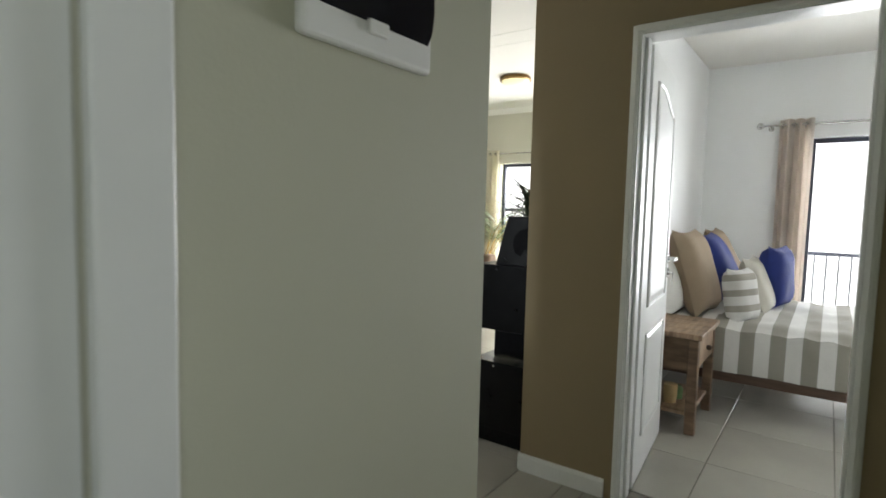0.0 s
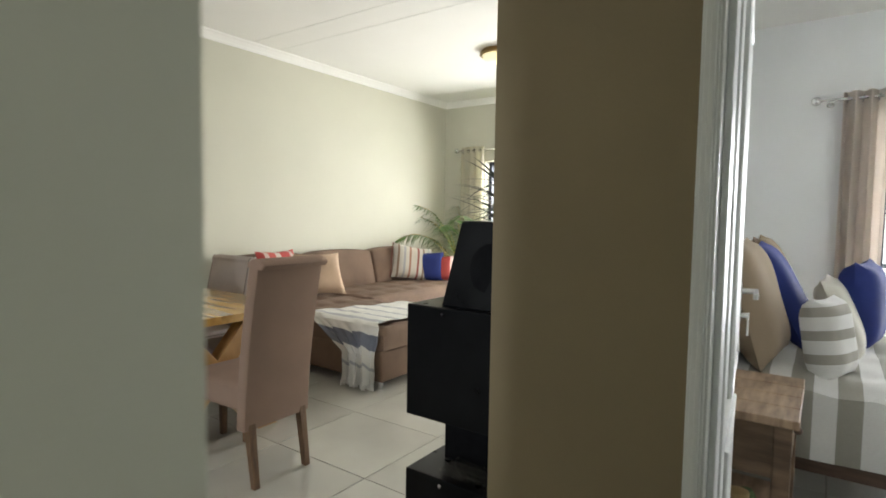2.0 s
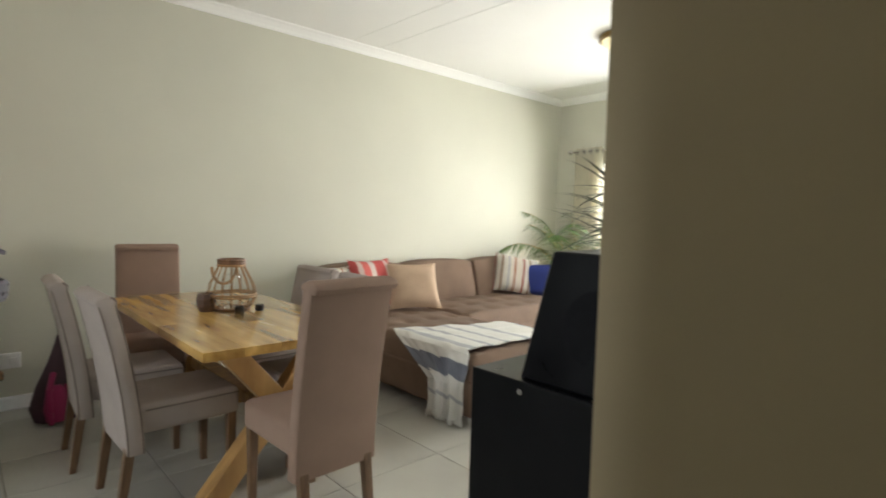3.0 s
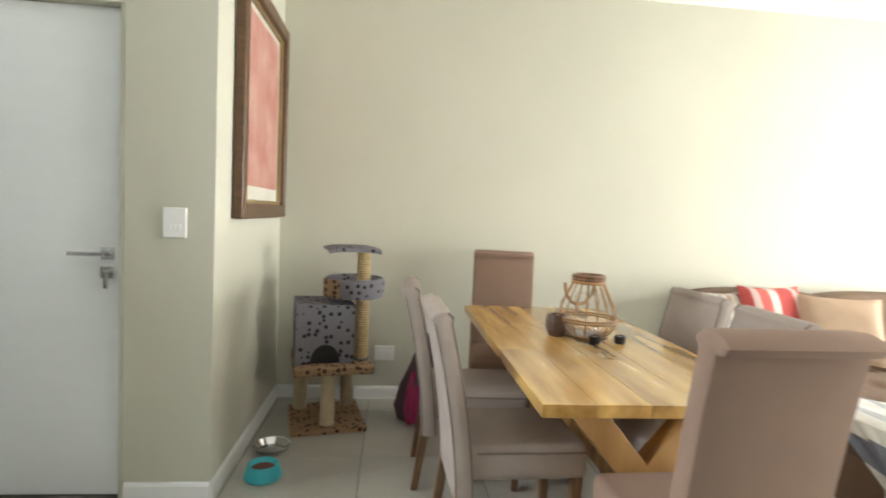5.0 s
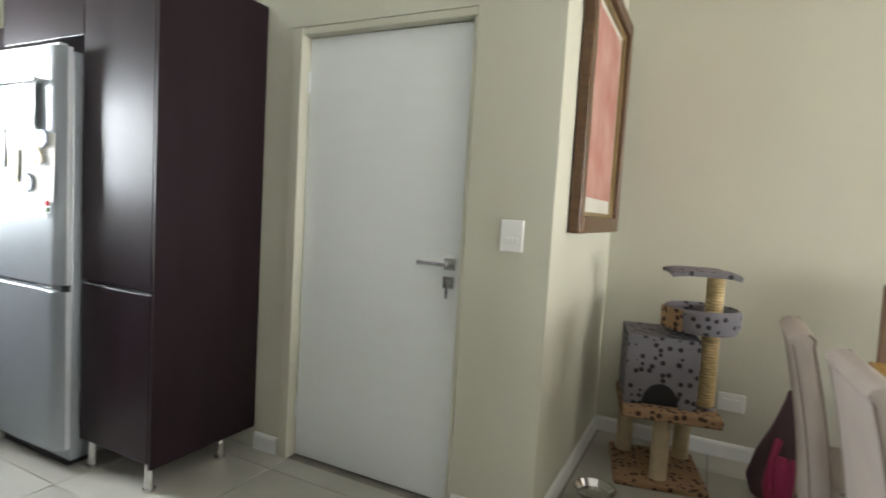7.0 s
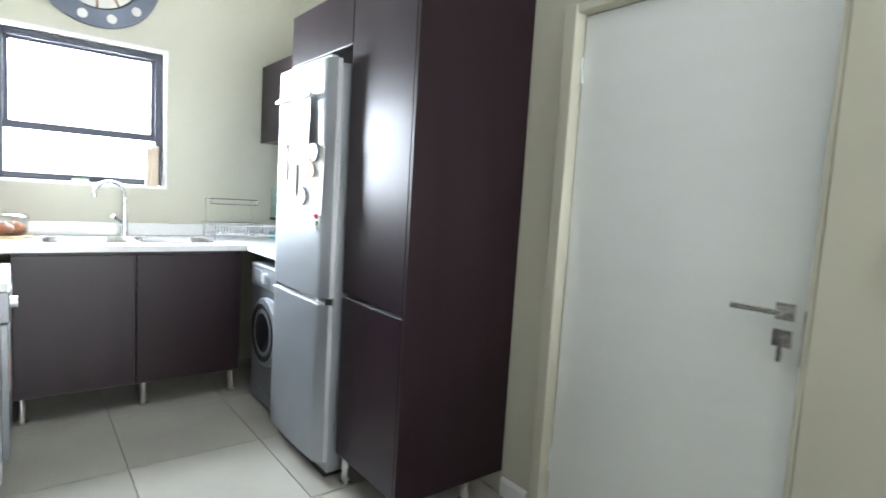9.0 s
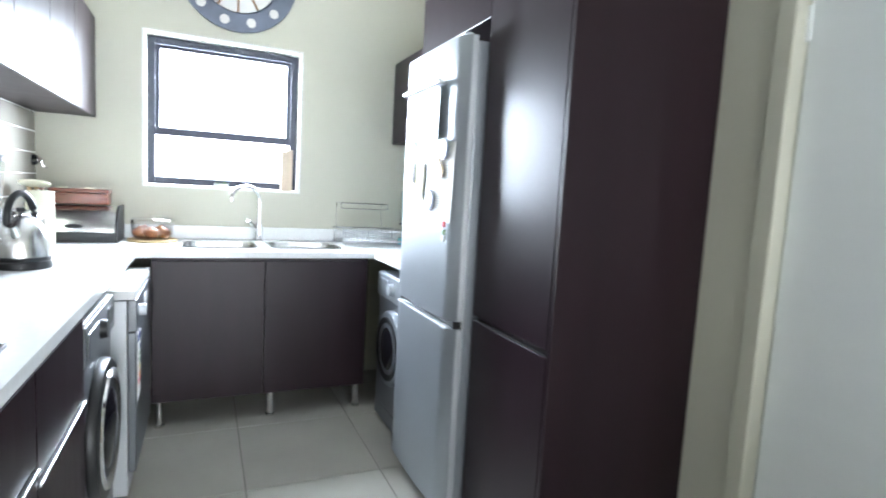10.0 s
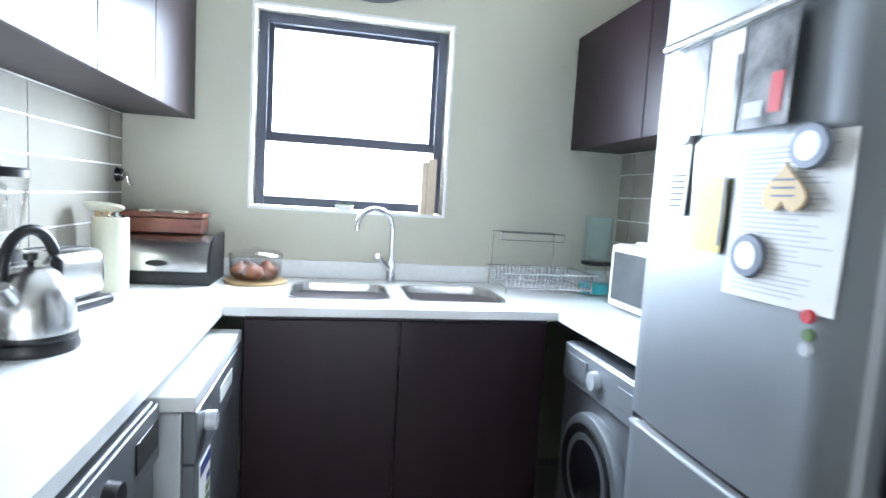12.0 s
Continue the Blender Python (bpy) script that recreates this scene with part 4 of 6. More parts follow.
box(bm, -4.34, 2.86, 0.30, -3.24, 2.95, 0.36)
t.part("stretcher", bm, PINE_LEG, 0.003)

# rattan lantern on the table
LX, LY = -3.86, 2.93
t = Thing("lantern", (LX, LY, 0.740), "rattan cage lantern with a glass cylinder and handle", "lantern", local=True)
prof = [(0.08, 0.0), (0.115, 0.025), (0.133, 0.06), (0.133, 0.09), (0.12, 0.14), (0.096, 0.19), (0.074, 0.235), (0.066, 0.258)]
for k in range(16):
    a = 2 * math.pi * k / 16
    bm = B()
    sweep(bm, [(r * math.cos(a), r * math.sin(a), z + 0.006) for r, z in prof], 0.0033, 6)
    t.part("cane", bm, RATTAN, smooth=True)
for r, z, w in ((0.083, 0.006, 0.007), (0.136, 0.078, 0.005), (0.135, 0.09, 0.005), (0.072, 0.254, 0.008), (0.07, 0.268, 0.009), (0.07, 0.282, 0.009)):
    bm = B()
    sweep(bm, [(r * math.cos(2 * math.pi * j / 28), r * math.sin(2 * math.pi * j / 28), z) for j in range(28)], w, 6, True)
    t.part("ring", bm, RATTAN if z < 0.262 else WALNUT, smooth=True)
bm = B()
sweep(bm, [(0.02 - 0.1 * math.cos(a) * 0.25 - 0.075, 0.085 * math.cos(a) * 0.95 - 0.02, 0.245 - 0.105 * math.sin(a)) for a in [math.pi * j / 14 for j in range(15)]], 0.008, 8)
t.part("handle", bm, RATTAN, smooth=True)
bm = B()
lathe(bm, [(0.055, 0.012), (0.055, 0.2), (0.0545, 0.2)], seg=24)
t.part("glass", bm, GLASS, smooth=True).visible_shadow = False
bm = B()
lathe(bm, [(0.0, 0.0), (0.1, 0.0), (0.1, 0.01), (0.0, 0.01)], seg=24)
t.part("base", bm, WALNUT)

t = Thing("tealight_holder", (-3.86, 2.79, 0.740), "dark wooden pot-like candle holder on the table", "candle holder", local=True)
bm = B()
lathe(bm, [(0.0, 0), (0.035, 0), (0.05, 0.03), (0.052, 0.07), (0.044, 0.1), (0.036, 0.1), (0.036, 0.085), (0.0, 0.08)], seg=10)
t.part("body", bm, BEDWOOD, smooth=False)
for k, (x, y) in enumerate(((-3.72, 2.92), (-3.73, 3.04))):
    t = Thing("tealight", (x, y, 0.740), "small tealight in a dark metal cup", "candle", group="tealights", local=True)
    bm = B()
    lathe(bm, [(0.0, 0), (0.024, 0), (0.026, 0.032), (0.022, 0.034), (0.021, 0.022), (0.0, 0.022)], seg=18)
    t.part("cup", bm, BLACKP, smooth=True)
    bm = B()
    lathe(bm, [(0.0, 0.022), (0.0205, 0.022), (0.0205, 0.028), (0.0, 0.029)], seg=18)
    t.part("wax", bm, CREAM, smooth=True)

# corner sofa
t = Thing("corner_sofa", (-4.4, 5.4, 0), "large brown suede corner sofa with a chaise, tufted seats", "sofa")
SX = WX + 0.06
bm = B()
box(bm, SX, 4.06, 0.07, -4.02, 6.98, 0.30)
t.part("base", bm, SOFA, 0.02, True, seg=3)
bm = B()
box(bm, -4.02, 4.06, 0.07, -3.01, 5.02, 0.30)
t.part("base", bm, SOFA, 0.02, True, seg=3)


def tufted(x0, x1, y0, y1, z0, z1, nx, ny, crown=0.02):
    bm = B()
    ux, uy = 8 * nx, 8 * ny

    def f(u, v):
        x, y = x0 + (x1 - x0) * u, y0 + (y1 - y0) * v
        e = min(u, 1 - u) * (x1 - x0), min(v, 1 - v) * (y1 - y0)
        r = min(min(e) / 0.05, 1.0)
        z = z1 - 0.05 * (1 - math.sqrt(max(0, 1 - (1 - r) ** 2)))
        du = (u * nx) % 1 - 0.5
        dv = (v * ny) % 1 - 0.5
        z += crown * 0.5 - 0.028 * math.exp(-(du * du + dv * dv) * 22) if r >= 1 else 0
        return (x, y, z)
    sheet(bm, f, ux, uy)
    ring = [v for v in bm.verts if v.is_boundary]
    es = [e for e in bm.edges if e.is_boundary]
    r = bmesh.ops.extrude_edge_only(bm, edges=es)
    for v in r["geom"]:
        if isinstance(v, bmesh.types.BMVert):
            v.co.z = z0
    return bm


t.part("seat", tufted(SX + 0.2, -4.02, 5.04, 6.78, 0.30, 0.455, 3, 6), SOFA, smooth=True)
t.part("seat", tufted(SX + 0.2, -3.0, 4.07, 5.02, 0.30, 0.455, 6, 4), SOFA, smooth=True)
for y0, y1, lean in ((4.1, 5.0, 0), (5.02, 5.95, 0), (5.97, 6.8, 0)):
    bm = B()
    vs = box(bm, SX + 0.02, y0, 0.42, SX + 0.26, y1, 0.83)
    for v in vs:
        if v.co.z > 0.7:
            v.co.x -= 0.02 if v.co.x < SX + 0.1 else 0.1
    bmesh.ops.subdivide_edges(bm, edges=bm.edges, cuts=6, use_grid_fill=True)
    for v in bm.verts:
        a = (v.co.y - y0) / (y1 - y0)
        b = (v.co.z - 0.42) / 0.41
        if v.co.x > SX + 0.1:
            v.co.x += 0.05 * max(0, math.sin(math.pi * a)) ** 0.5 * max(0, math.sin(math.pi * min(1, max(0, b)))) ** 0.6
        if b > 0.9:
            v.co.z += 0.03 * max(0, math.sin(math.pi * a)) ** 0.6
    t.part("back_cushion", bm, SOFA, 0.03, True, seg=3)
bm = B()
box(bm, SX, 6.78, 0.07, -3.98, 7.0, 0.62)
t.part("arm", bm, SOFA, 0.05, True, seg=4)
for x, y in ((-3.09, 4.14), (-3.09, 4.94), (-4.08, 6.9), (-4.9, 4.12), (-4.9, 6.9)):
    bm = B()
    cyl(bm, (x, y, 0), (x, y, 0.075), 0.022, seg=14)
    t.part("foot", bm, CHROME, smooth=True)

SG = "cushions on the sofa"
cushion("cushion", (-4.66, 6.45, 0.67), 0.5, 0.44, 0.15, 70, 10, 56, CUSH_STRIPE, "striped cream and rust cushion with fringed edges", "cushion", SG, True, 11)
cushion("cushion", (-4.40, 6.70, 0.60), 0.32, 0.33, 0.13, 76, 0, 30, CUSH_RED, "red and white cushion by the sofa arm", "cushion", SG, False, 12)
cushion("cushion", (-4.51, 6.60, 0.62), 0.38, 0.38, 0.14, 76, 0, 36, BLUE, "blue cushion leaning on the sofa arm", "cushion", SG, False, 13)
cushion("cushion", (-4.70, 4.52, 0.69), 0.48, 0.46, 0.15, 68, 0, 96, CUSH_RED, "red striped cushion leaning on the sofa back", "cushion", SG, False, 14)
cushion("cushion", (-4.53, 4.84, 0.67), 0.48, 0.46, 0.16, 58, 0, 66, CUSH_BEIGE, "tan patterned cushion leaning on the sofa back", "cushion", SG, False, 15)
cushion("cushion", (-4.74, 4.26, 0.67), 0.42, 0.4, 0.13, 66, 0, 110, CUSH_STRIPE, "pale striped cushion in the sofa corner", "cushion", SG, False, 16)

bm = B()


def throw(u, v):
    """A throw that lies over the chaise and hangs down its front."""
    s = u * 1.9
    if s < 0.9:
        yy = 4.95 - s * 0.98
        return (-3.03 - 0.05 * s - (0.48 + 0.30 * s) * v + 0.012 * noise.noise(Vector((u * 9, v * 6, 1))), yy, 0.478 + 0.012 * noise.noise(Vector((u * 14, v * 8, 3))) + 0.008)
    k = s - 0.9
    fold = 0.02 * math.sin(v * 17) + 0.012 * math.sin(v * 41 + 1)
    return (-3.02 - 0.05 * k - (0.75 - 0.47 * min(1, k * 2.0) ** 0.8) * v + 0.01 * math.sin(9 * k), 4.045 - 0.02 * min(1, k * 8) + fold * min(1, k * 4), 0.478 - k * 0.43)


sheet(bm, throw, 60, 36, 0.008)
for j in range(70):
    v = j / 69
    x, y, z = throw(1, v)
    box(bm, x - 0.003, y - 0.003, 0.012 + 0.02 * ((j * 7) % 3) / 3, x + 0.003, y + 0.003, z + 0.003)
single("throw_blanket", bm, THROW, (-3.6, 4.4, 0.45), "cream and grey striped throw with a fringe over the sofa", "blanket", smooth=True)

# black media boxes beside the wall
SBX0, SBX1, SBY0, SBY1 = -1.57, DX0 - 0.012, 2.565, 3.15
t = Thing("media_stand", (-1.4, 2.85, 0), "glossy black stacked media unit with glass balls between", "media unit")
for name, z0, z1 in (("lower_box", 0.09, 0.46), ("upper_box", 0.635, 0.985)):
    bm = B()
    box(bm, SBX0, SBY0, z0, SBX1, SBY1, z1)
    t.part(name, bm, BLACK, 0.004)
    bm = B()
    cyl(bm, (-1.435, SBY0 - 0.004, z1 - 0.02), (-1.435, SBY0, z1 - 0.02), 0.006, seg=12)
    t.part("stud", bm, CHROME, smooth=True)
bm = B()
box(bm, SBX0 + 0.03, SBY0 + 0.03, 0.0, SBX1 - 0.02, SBY1 - 0.03, 0.09)
t.part("plinth", bm, BLACK, 0.004)
bm = B()
for x in (SBX0 + 0.16, SBX1 - 0.04):
    for y in (SBY1 - 0.03,):
        cyl(bm, (x, y, 0.46), (x, y, 0.635), 0.014, seg=12)
t.part("post", bm, BLACKP, smooth=True)
# Set-back black block, made wide to keep the gap between the boxes dark.
bm = B()
box(bm, SBX0 + 0.06, SBY0 + 0.13, 0.46, SBX1 - 0.005, SBY1 - 0.06, 0.635)
t.part("column", bm, SPEAKER_CLOTH, 0.003)
bm = B()
rnd = random.Random(8)
for k in range(32):
    bmesh.ops.create_uvsphere(bm, u_segments=10, v_segments=8, radius=0.014, matrix=Matrix.Translation((-1.44 + 0.03 * (k % 8) + rnd.uniform(-0.003, 0.003), SBY0 + 0.03 + 0.03 * (k // 8), 0.475)))
t.part("glass_balls", bm, GLASS, smooth=True, kind="stuff")

t = Thing("speaker", (-1.33, 2.75, 0.985), "black sloping loudspeaker standing on the media unit", "speaker")
bm = B()
vs = box(bm, -1.455, 2.585, 0.985, DX0 - 0.02, 2.86, 1.245)
for v in vs:
    if v.co.z > 1.1:
        if v.co.x < -1.3:
            v.co.x += 0.055
        v.co.y += 0.02 if v.co.y < 2.7 else -0.02
t.part("cabinet", bm, BLACK, 0.006, seg=3)
bm = B()
lathe(bm, [(0.085, 0.0), (0.085, 0.006), (0.07, 0.008), (0.03, 0.002), (0.0, 0.006)], seg=28)
bmesh.ops.transform(bm, matrix=Matrix.Translation((-1.27, 2.592, 1.10)) @ Matrix.Rotation(radians(95), 4, 'X'), verts=bm.verts)
t.part("cone", bm, SPEAKER_CLOTH, smooth=True)


# ---------------------------------------------------------------- plants
def blade(bm, p, d, length, width, droop, n=6, twist=0.0):
    """One arching leaf blade from p along d."""
    d = Vector(d).normalized()
    side = d.cross(Vector((0, 0, 1)))
    side = side.normalized() if side.length > 0.05 else Vector((1, 0, 0))
    prev = None
    q = Vector(p)
    for i in range(n + 1):
        a = i / n
        w = width * (0.35 + 1.3 * a if a < 0.3 else 0.74 * (1 - a) / 0.7 + 0.0) * 1.1
        up = Vector((0, 0, 1)) * 0.12 * w
        cur = (bm.verts.new(q - side * w / 2 + up), bm.verts.new(q), bm.verts.new(q + side * w / 2 + up))
        if prev:
            bm.faces.new((prev[0], prev[1], cur[1], cur[0]))
            bm.faces.new((prev[1], prev[2], cur[2], cur[1]))
        prev = cur
        d = (d + Vector((0, 0, -droop / n))).normalized()
        q = q + d * length / n


def palm(at, seed):
    rnd = random.Random(seed)
    t = Thing("potted_palm", at, "leafy green kentia palm in a dark clay pot", "plant", local=True)
    bm = B()
    lathe(bm, [(0.0, 0), (0.13, 0), (0.17, 0.26), (0.18, 0.28), (0.16, 0.28), (0.15, 0.25), (0.0, 0.25)], seg=24)
    t.part("pot", bm, POT, smooth=True)
    for k in range(16):
        ang = 2 * math.pi * k / 16 + rnd.uniform(-0.3, 0.3)
        lean = rnd.uniform(0.1, 0.5)
        L = rnd.uniform(1.3, 1.65)
        d = Vector((math.cos(ang) * lean, math.sin(ang) * lean, 1)).normalized()
        q = Vector((rnd.uniform(-0.05, 0.05), rnd.uniform(-0.05, 0.05), 0.25))
        pts = []
        n = 18
        for i in range(n + 1):
            pts.append(q.copy())
            q = q + d * L / n
            d = (d + Vector((math.cos(ang) * 0.03, math.sin(ang) * 0.03, -0.30 * (i / n) ** 1.6 * (0.6 + lean)))).normalized()
        bm = B()
        sweep(bm, pts, [0.008 * (1 - 0.8 * i / n) for i in range(n + 1)], 6)
        t.part("stem", bm, CANE, smooth=True)
        bm = B()
        for i in range(7, n + 1):
            for h in (0.0, 0.5):
                if i == n and h:
                    continue
                p = pts[i].lerp(pts[min(i + 1, n)], h)
                dd = (pts[min(i + 1, n)] - pts[i - 1]).normalized()
                sd = dd.cross(Vector((0, 0, 1))).normalized()
                ln = 0.30 * math.sin(math.pi * (0.18 + 0.74 * (i - 7) / (n - 7)))
                for s in (-1, 1):
                    blade(bm, p, dd * 0.75 + sd * s * 0.8 + Vector((0, 0, rnd.uniform(0.0, 0.25))), ln * rnd.uniform(0.85, 1.1), 0.034, rnd.uniform(0.9, 1.6), 4)
        t.part("frond", bm, LEAF, smooth=True)
    return t


def dracaena(at, seed):
    rnd = random.Random(seed)
    t = Thing("dracaena", at, "tall dark dracaena with spiky leaves in a pot", "plant", local=True)
    bm = B()
    lathe(bm, [(0.0, 0), (0.11, 0), (0.14, 0.24), (0.15, 0.26), (0.13, 0.26), (0.125, 0.23), (0.0, 0.23)], seg=24)
    t.part("pot", bm, POT, smooth=True)
    for (tx, ty, tz) in ((0.0, 0.0, 1.42), (0.05, 0.1, 1.3)):
        bm = B()
        sweep(bm, [(0.02 + (tx - 0.02) * k / 5, ty * k / 5, 0.22 + (tz - 0.22) * k / 5) for k in range(6)], 0.013, 8)
        t.part("stem", bm, WALNUT, smooth=True)
        bm = B()
        for k in range(100):
            a = rnd.uniform(0, 2 * math.pi)
            e = rnd.uniform(-0.35, 1.3)
            zz = tz - 0.02 - rnd.uniform(0, 0.22)
            blade(bm, (tx, ty, zz), (math.cos(a), math.sin(a), e * 0.8), rnd.uniform(0.2, 0.32), 0.034, rnd.uniform(0.3, 0.9), 5)
        t.part("leaves", bm, LEAF_DARK, smooth=True, kind="stuff")
    return t


palm((-4.45, 7.30, 0), 5)
dracaena((-1.665, 3.38, 0), 6)

# ---------------------------------------------------------------- pet corner
t = Thing("cat_tree", (-4.7, 1.72, 0), "cat tree in grey and tan paw-print plush with sisal posts", "cat tree")
bm = B()
box(bm, -4.93, 1.51, 0.0, -4.47, 1.94, 0.03)
t.part("base", bm, PLUSH_TAN, 0.008, seg=2)
for x, y in ((-4.56, 1.72), (-4.86, 1.58), (-4.86, 1.87)):
    bm = B()
    cyl(bm, (x, y, 0.03), (x, y, 0.34), 0.042, seg=20)
    t.part("post", bm, FLEECE, smooth=True)
bm = B()
box(bm, -4.92, 1.52, 0.34, -4.46, 1.97, 0.39)
t.part("deck", bm, PLUSH_TAN, 0.01)
# box with an arched entrance towards +x
bm = B()
hx0, hx1, hy0, hy1, hz0, hz1 = -4.89, -4.53, 1.53, 1.86, 0.39, 0.73
outer = [(hy0, hz0), (hy0, hz1), (hy1, hz1), (hy1, hz0)]
arch = [(1.695 + 0.085 * math.cos(a), hz0 + 0.005 + 0.11 * math.sin(a)) for a in [math.pi * j / 14 for j in range(15)]]
ring = [bm.verts.new((hx1, y, z)) for y, z in outer]
hole = [bm.verts.new((hx1, y, z)) for y, z in arch]
hole_in = [bm.verts.new((hx1 - 0.02, y, z)) for y, z in arch]
bm.faces.new((ring[2], ring[3], *hole[:8]))

bm.faces.new([ring[1], ring[2], hole[7]])
bm.faces.new([ring[0], ring[1], *hole[7:]])
for j in range(14):
    bm.faces.new((hole[j], hole[j + 1], hole_in[j + 1], hole_in[j]))
bk = [bm.verts.new((hx0, y, z)) for y, z in outer]
for j in range(4):
    if j != 3:
        bm.faces.new((ring[j], ring[j + 1], bk[j + 1], bk[j]))
bm.faces.new(bk)
t.part("house", bm, PLUSH_GREY, 0.0)
# Solid black filler stands for the shade inside the entrance.
bm = B()
box(bm, hx0 + 0.02, hy0 + 0.01, hz0 + 0.002, hx1 - 0.022, hy1 - 0.01, hz1 - 0.01)
t.part("inside_shade", bm, BLACKP)
bm = B()
cyl(bm, (-4.62, 1.915, 0.37), (-4.62, 1.915, 1.07), 0.036, seg=20)
for k in range(46):
    z = 0.41 + k * 0.0143
    sweep(bm, [(-4.62 + 0.037 * math.cos(2 * math.pi * j / 16), 1.915 + 0.037 * math.sin(2 * math.pi * j / 16), z) for j in range(16)], 0.0055, 5, True)
t.part("rope_post", bm, SISAL, smooth=True)
bm = B()
cyl(bm, (-4.62, 1.915, 0.33), (-4.62, 1.915, 0.40), 0.05, seg=20)
t.part("post_foot", bm, PLUSH_GREY, smooth=True)
bm = B()
lathe(bm, [(0.0, 0.0), (0.17, 0.0), (0.185, 0.03), (0.19, 0.1), (0.17, 0.115), (0.155, 0.1), (0.15, 0.04), (0.0, 0.035)], (-4.66, 1.87, 0.765), 26, 1.0, 0.95)
t.part("bed", bm, PLUSH_GREY, smooth=True)
bm = B()
sheet(bm, lambda u, v: (-4.66 + 0.192 * math.cos(-1.55 + 0.9 * u), 1.87 + 0.186 * math.sin(-1.55 + 0.9 * u), 0.775 + 0.1 * v), 8, 3, 0.006)
t.part("tan_front", bm, PLUSH_TAN, smooth=True)
bm = B()
sheet(bm, lambda u, v: (-4.78 + 0.32 * u, 1.69 + 0.3 * v, 1.072 - 0.012 * (2 * v - 1) ** 4 - 0.01 * (2 * u - 1) ** 4), 10, 10, 0.02)
t.part("top_deck", bm, PLUSH_GREY, 0.0, True)

t.ob.matrix_basis = pose(-4.70, 1.65, 0, 0, 0, 12)

t = Thing("pet_bowl", (-3.99, 1.45, 0), "turquoise plastic pet bowl with brown dry food", "pet bowl", local=True)
bm = B()
lathe(bm, [(0.0, 0.0), (0.085, 0.0), (0.09, 0.01), (0.072, 0.065), (0.068, 0.068), (0.06, 0.06), (0.05, 0.025), (0.0, 0.022)], seg=28)
t.part("bowl", bm, TURQ, smooth=True)
bm = B()
lathe(bm, [(0.0, 0.05), (0.03, 0.049), (0.055, 0.045), (0.054, 0.03), (0.0, 0.024)], seg=24)
t.part("food", bm, KIBBLE, smooth=True)
t = Thing("pet_bowl", (-4.27, 1.43, 0), "shallow stainless steel water bowl", "pet bowl", local=True)
bm = B()
lathe(bm, [(0.0, 0.0), (0.075, 0.0), (0.095, 0.03), (0.1, 0.032), (0.1, 0.036), (0.092, 0.036), (0.07, 0.008), (0.0, 0.006)], seg=28)
t.part("bowl", bm, CHROME, smooth=True)

t = Thing("backpack", (-4.72, 2.2, 0), "grey and magenta backpack leaning against the wall", "bag")
bm = B()
lathe(bm, [(0.0, 0.0), (0.12, 0.01), (0.15, 0.08), (0.13, 0.2), (0.08, 0.34), (0.055, 0.45), (0.05, 0.5), (0.0, 0.52)], (-4.72, 2.2, 0), 18, 0.75, 0.95)
for v in bm.verts:
    v.co.x -= 0.22 * v.co.z
    v.co.y += 0.12 * v.co.z
    v.co += Vector((0.012 * noise.noise(v.co * 14), 0.012 * noise.noise(v.co * 11 + Vector((3, 0, 0))), 0))
t.part("body", bm, PURPLE_GREY, smooth=True)
bm = B()
lathe(bm, [(0.0, 0.0), (0.07, 0.01), (0.085, 0.08), (0.07, 0.17), (0.03, 0.22), (0.0, 0.225)], (-4.62, 2.19, 0.02), 14, 0.6, 0.8)
t.part("pocket", bm, PINK, smooth=True)
bm = B()
sweep(bm, [(-4.60, 2.16, 0.02), (-4.57, 2.15, 0.1), (-4.60, 2.15, 0.22), (-4.68, 2.18, 0.30)], 0.017, 8)
sweep(bm, [(-4.62, 2.24, 0.0), (-4.59, 2.25, 0.12), (-4.63, 2.24, 0.24)], 0.015, 8)
t.part("strap", bm, PINK, smooth=True)

# ---------------------------------------------------------------- kitchen
CT = 0.95                      # counter top
LF, RF, BF = -1.965, -3.19, -2.02   # front edges of the counters


def panel_door(t, lo, hi, material=WENGE, name="door", bevel=0.003):
    bm = B()
    box(bm, *lo, *hi)
    return t.part(name, bm, material, bevel)


def steel_leg(t, x, y, h=0.14):
    bm = B()
    cyl(bm, (x, y, 0), (x, y, h), 0.02, seg=16)
    cyl(bm, (x, y, 0), (x, y, 0.012), 0.026, seg=16)
    t.part("leg", bm, STEEL, smooth=True)


# sink base under the window
t = Thing("sink_cabinet", (-2.56, -2.36, 0), "dark wenge sink cabinet with two doors on steel legs", "cabinet")
bm = B()
box(bm, -3.17, KY + 0.02, 0.14, -2.03, BF - 0.005, 0.915)
t.part("body", bm, WENGE_IN)
for a, b in ((-3.165, -2.586), (-2.58, -2.03)):
    panel_door(t, (a, BF - 0.003, 0.15), (b, BF + 0.017, 0.898))
for x in (-3.13, -2.63, -2.065):
    steel_leg(t, x, BF - 0.03)
    steel_leg(t, x, BF - 0.45)

# counter tops, one U of quartz with two sink openings
t = Thing("countertop", (-2.5, -1.6, CT - 0.03), "glossy white quartz worktop running round three walls", "worktop")
S1, S2, SY0, SY1 = (-2.56, -2.165), (-3.04, -2.635), -2.51, -2.145
bm = B()
z0, z1 = CT - 0.032, CT
box(bm, LF, KY, z0, KX, 0.75, z1)
box(bm, EX, KY, z0, RF, -1.31, z1)
box(bm, RF, KY, z0, LF, SY0, z1)
box(bm, RF, SY1, z0, LF, BF + 0.05, z1)
for a, b in ((RF, S2[0]), (S2[1], S1[0]), (S1[1], LF)):
    box(bm, a, SY0, z0, b, SY1, z1)
bmesh.ops.remove_doubles(bm, verts=bm.verts, dist=0.0001)
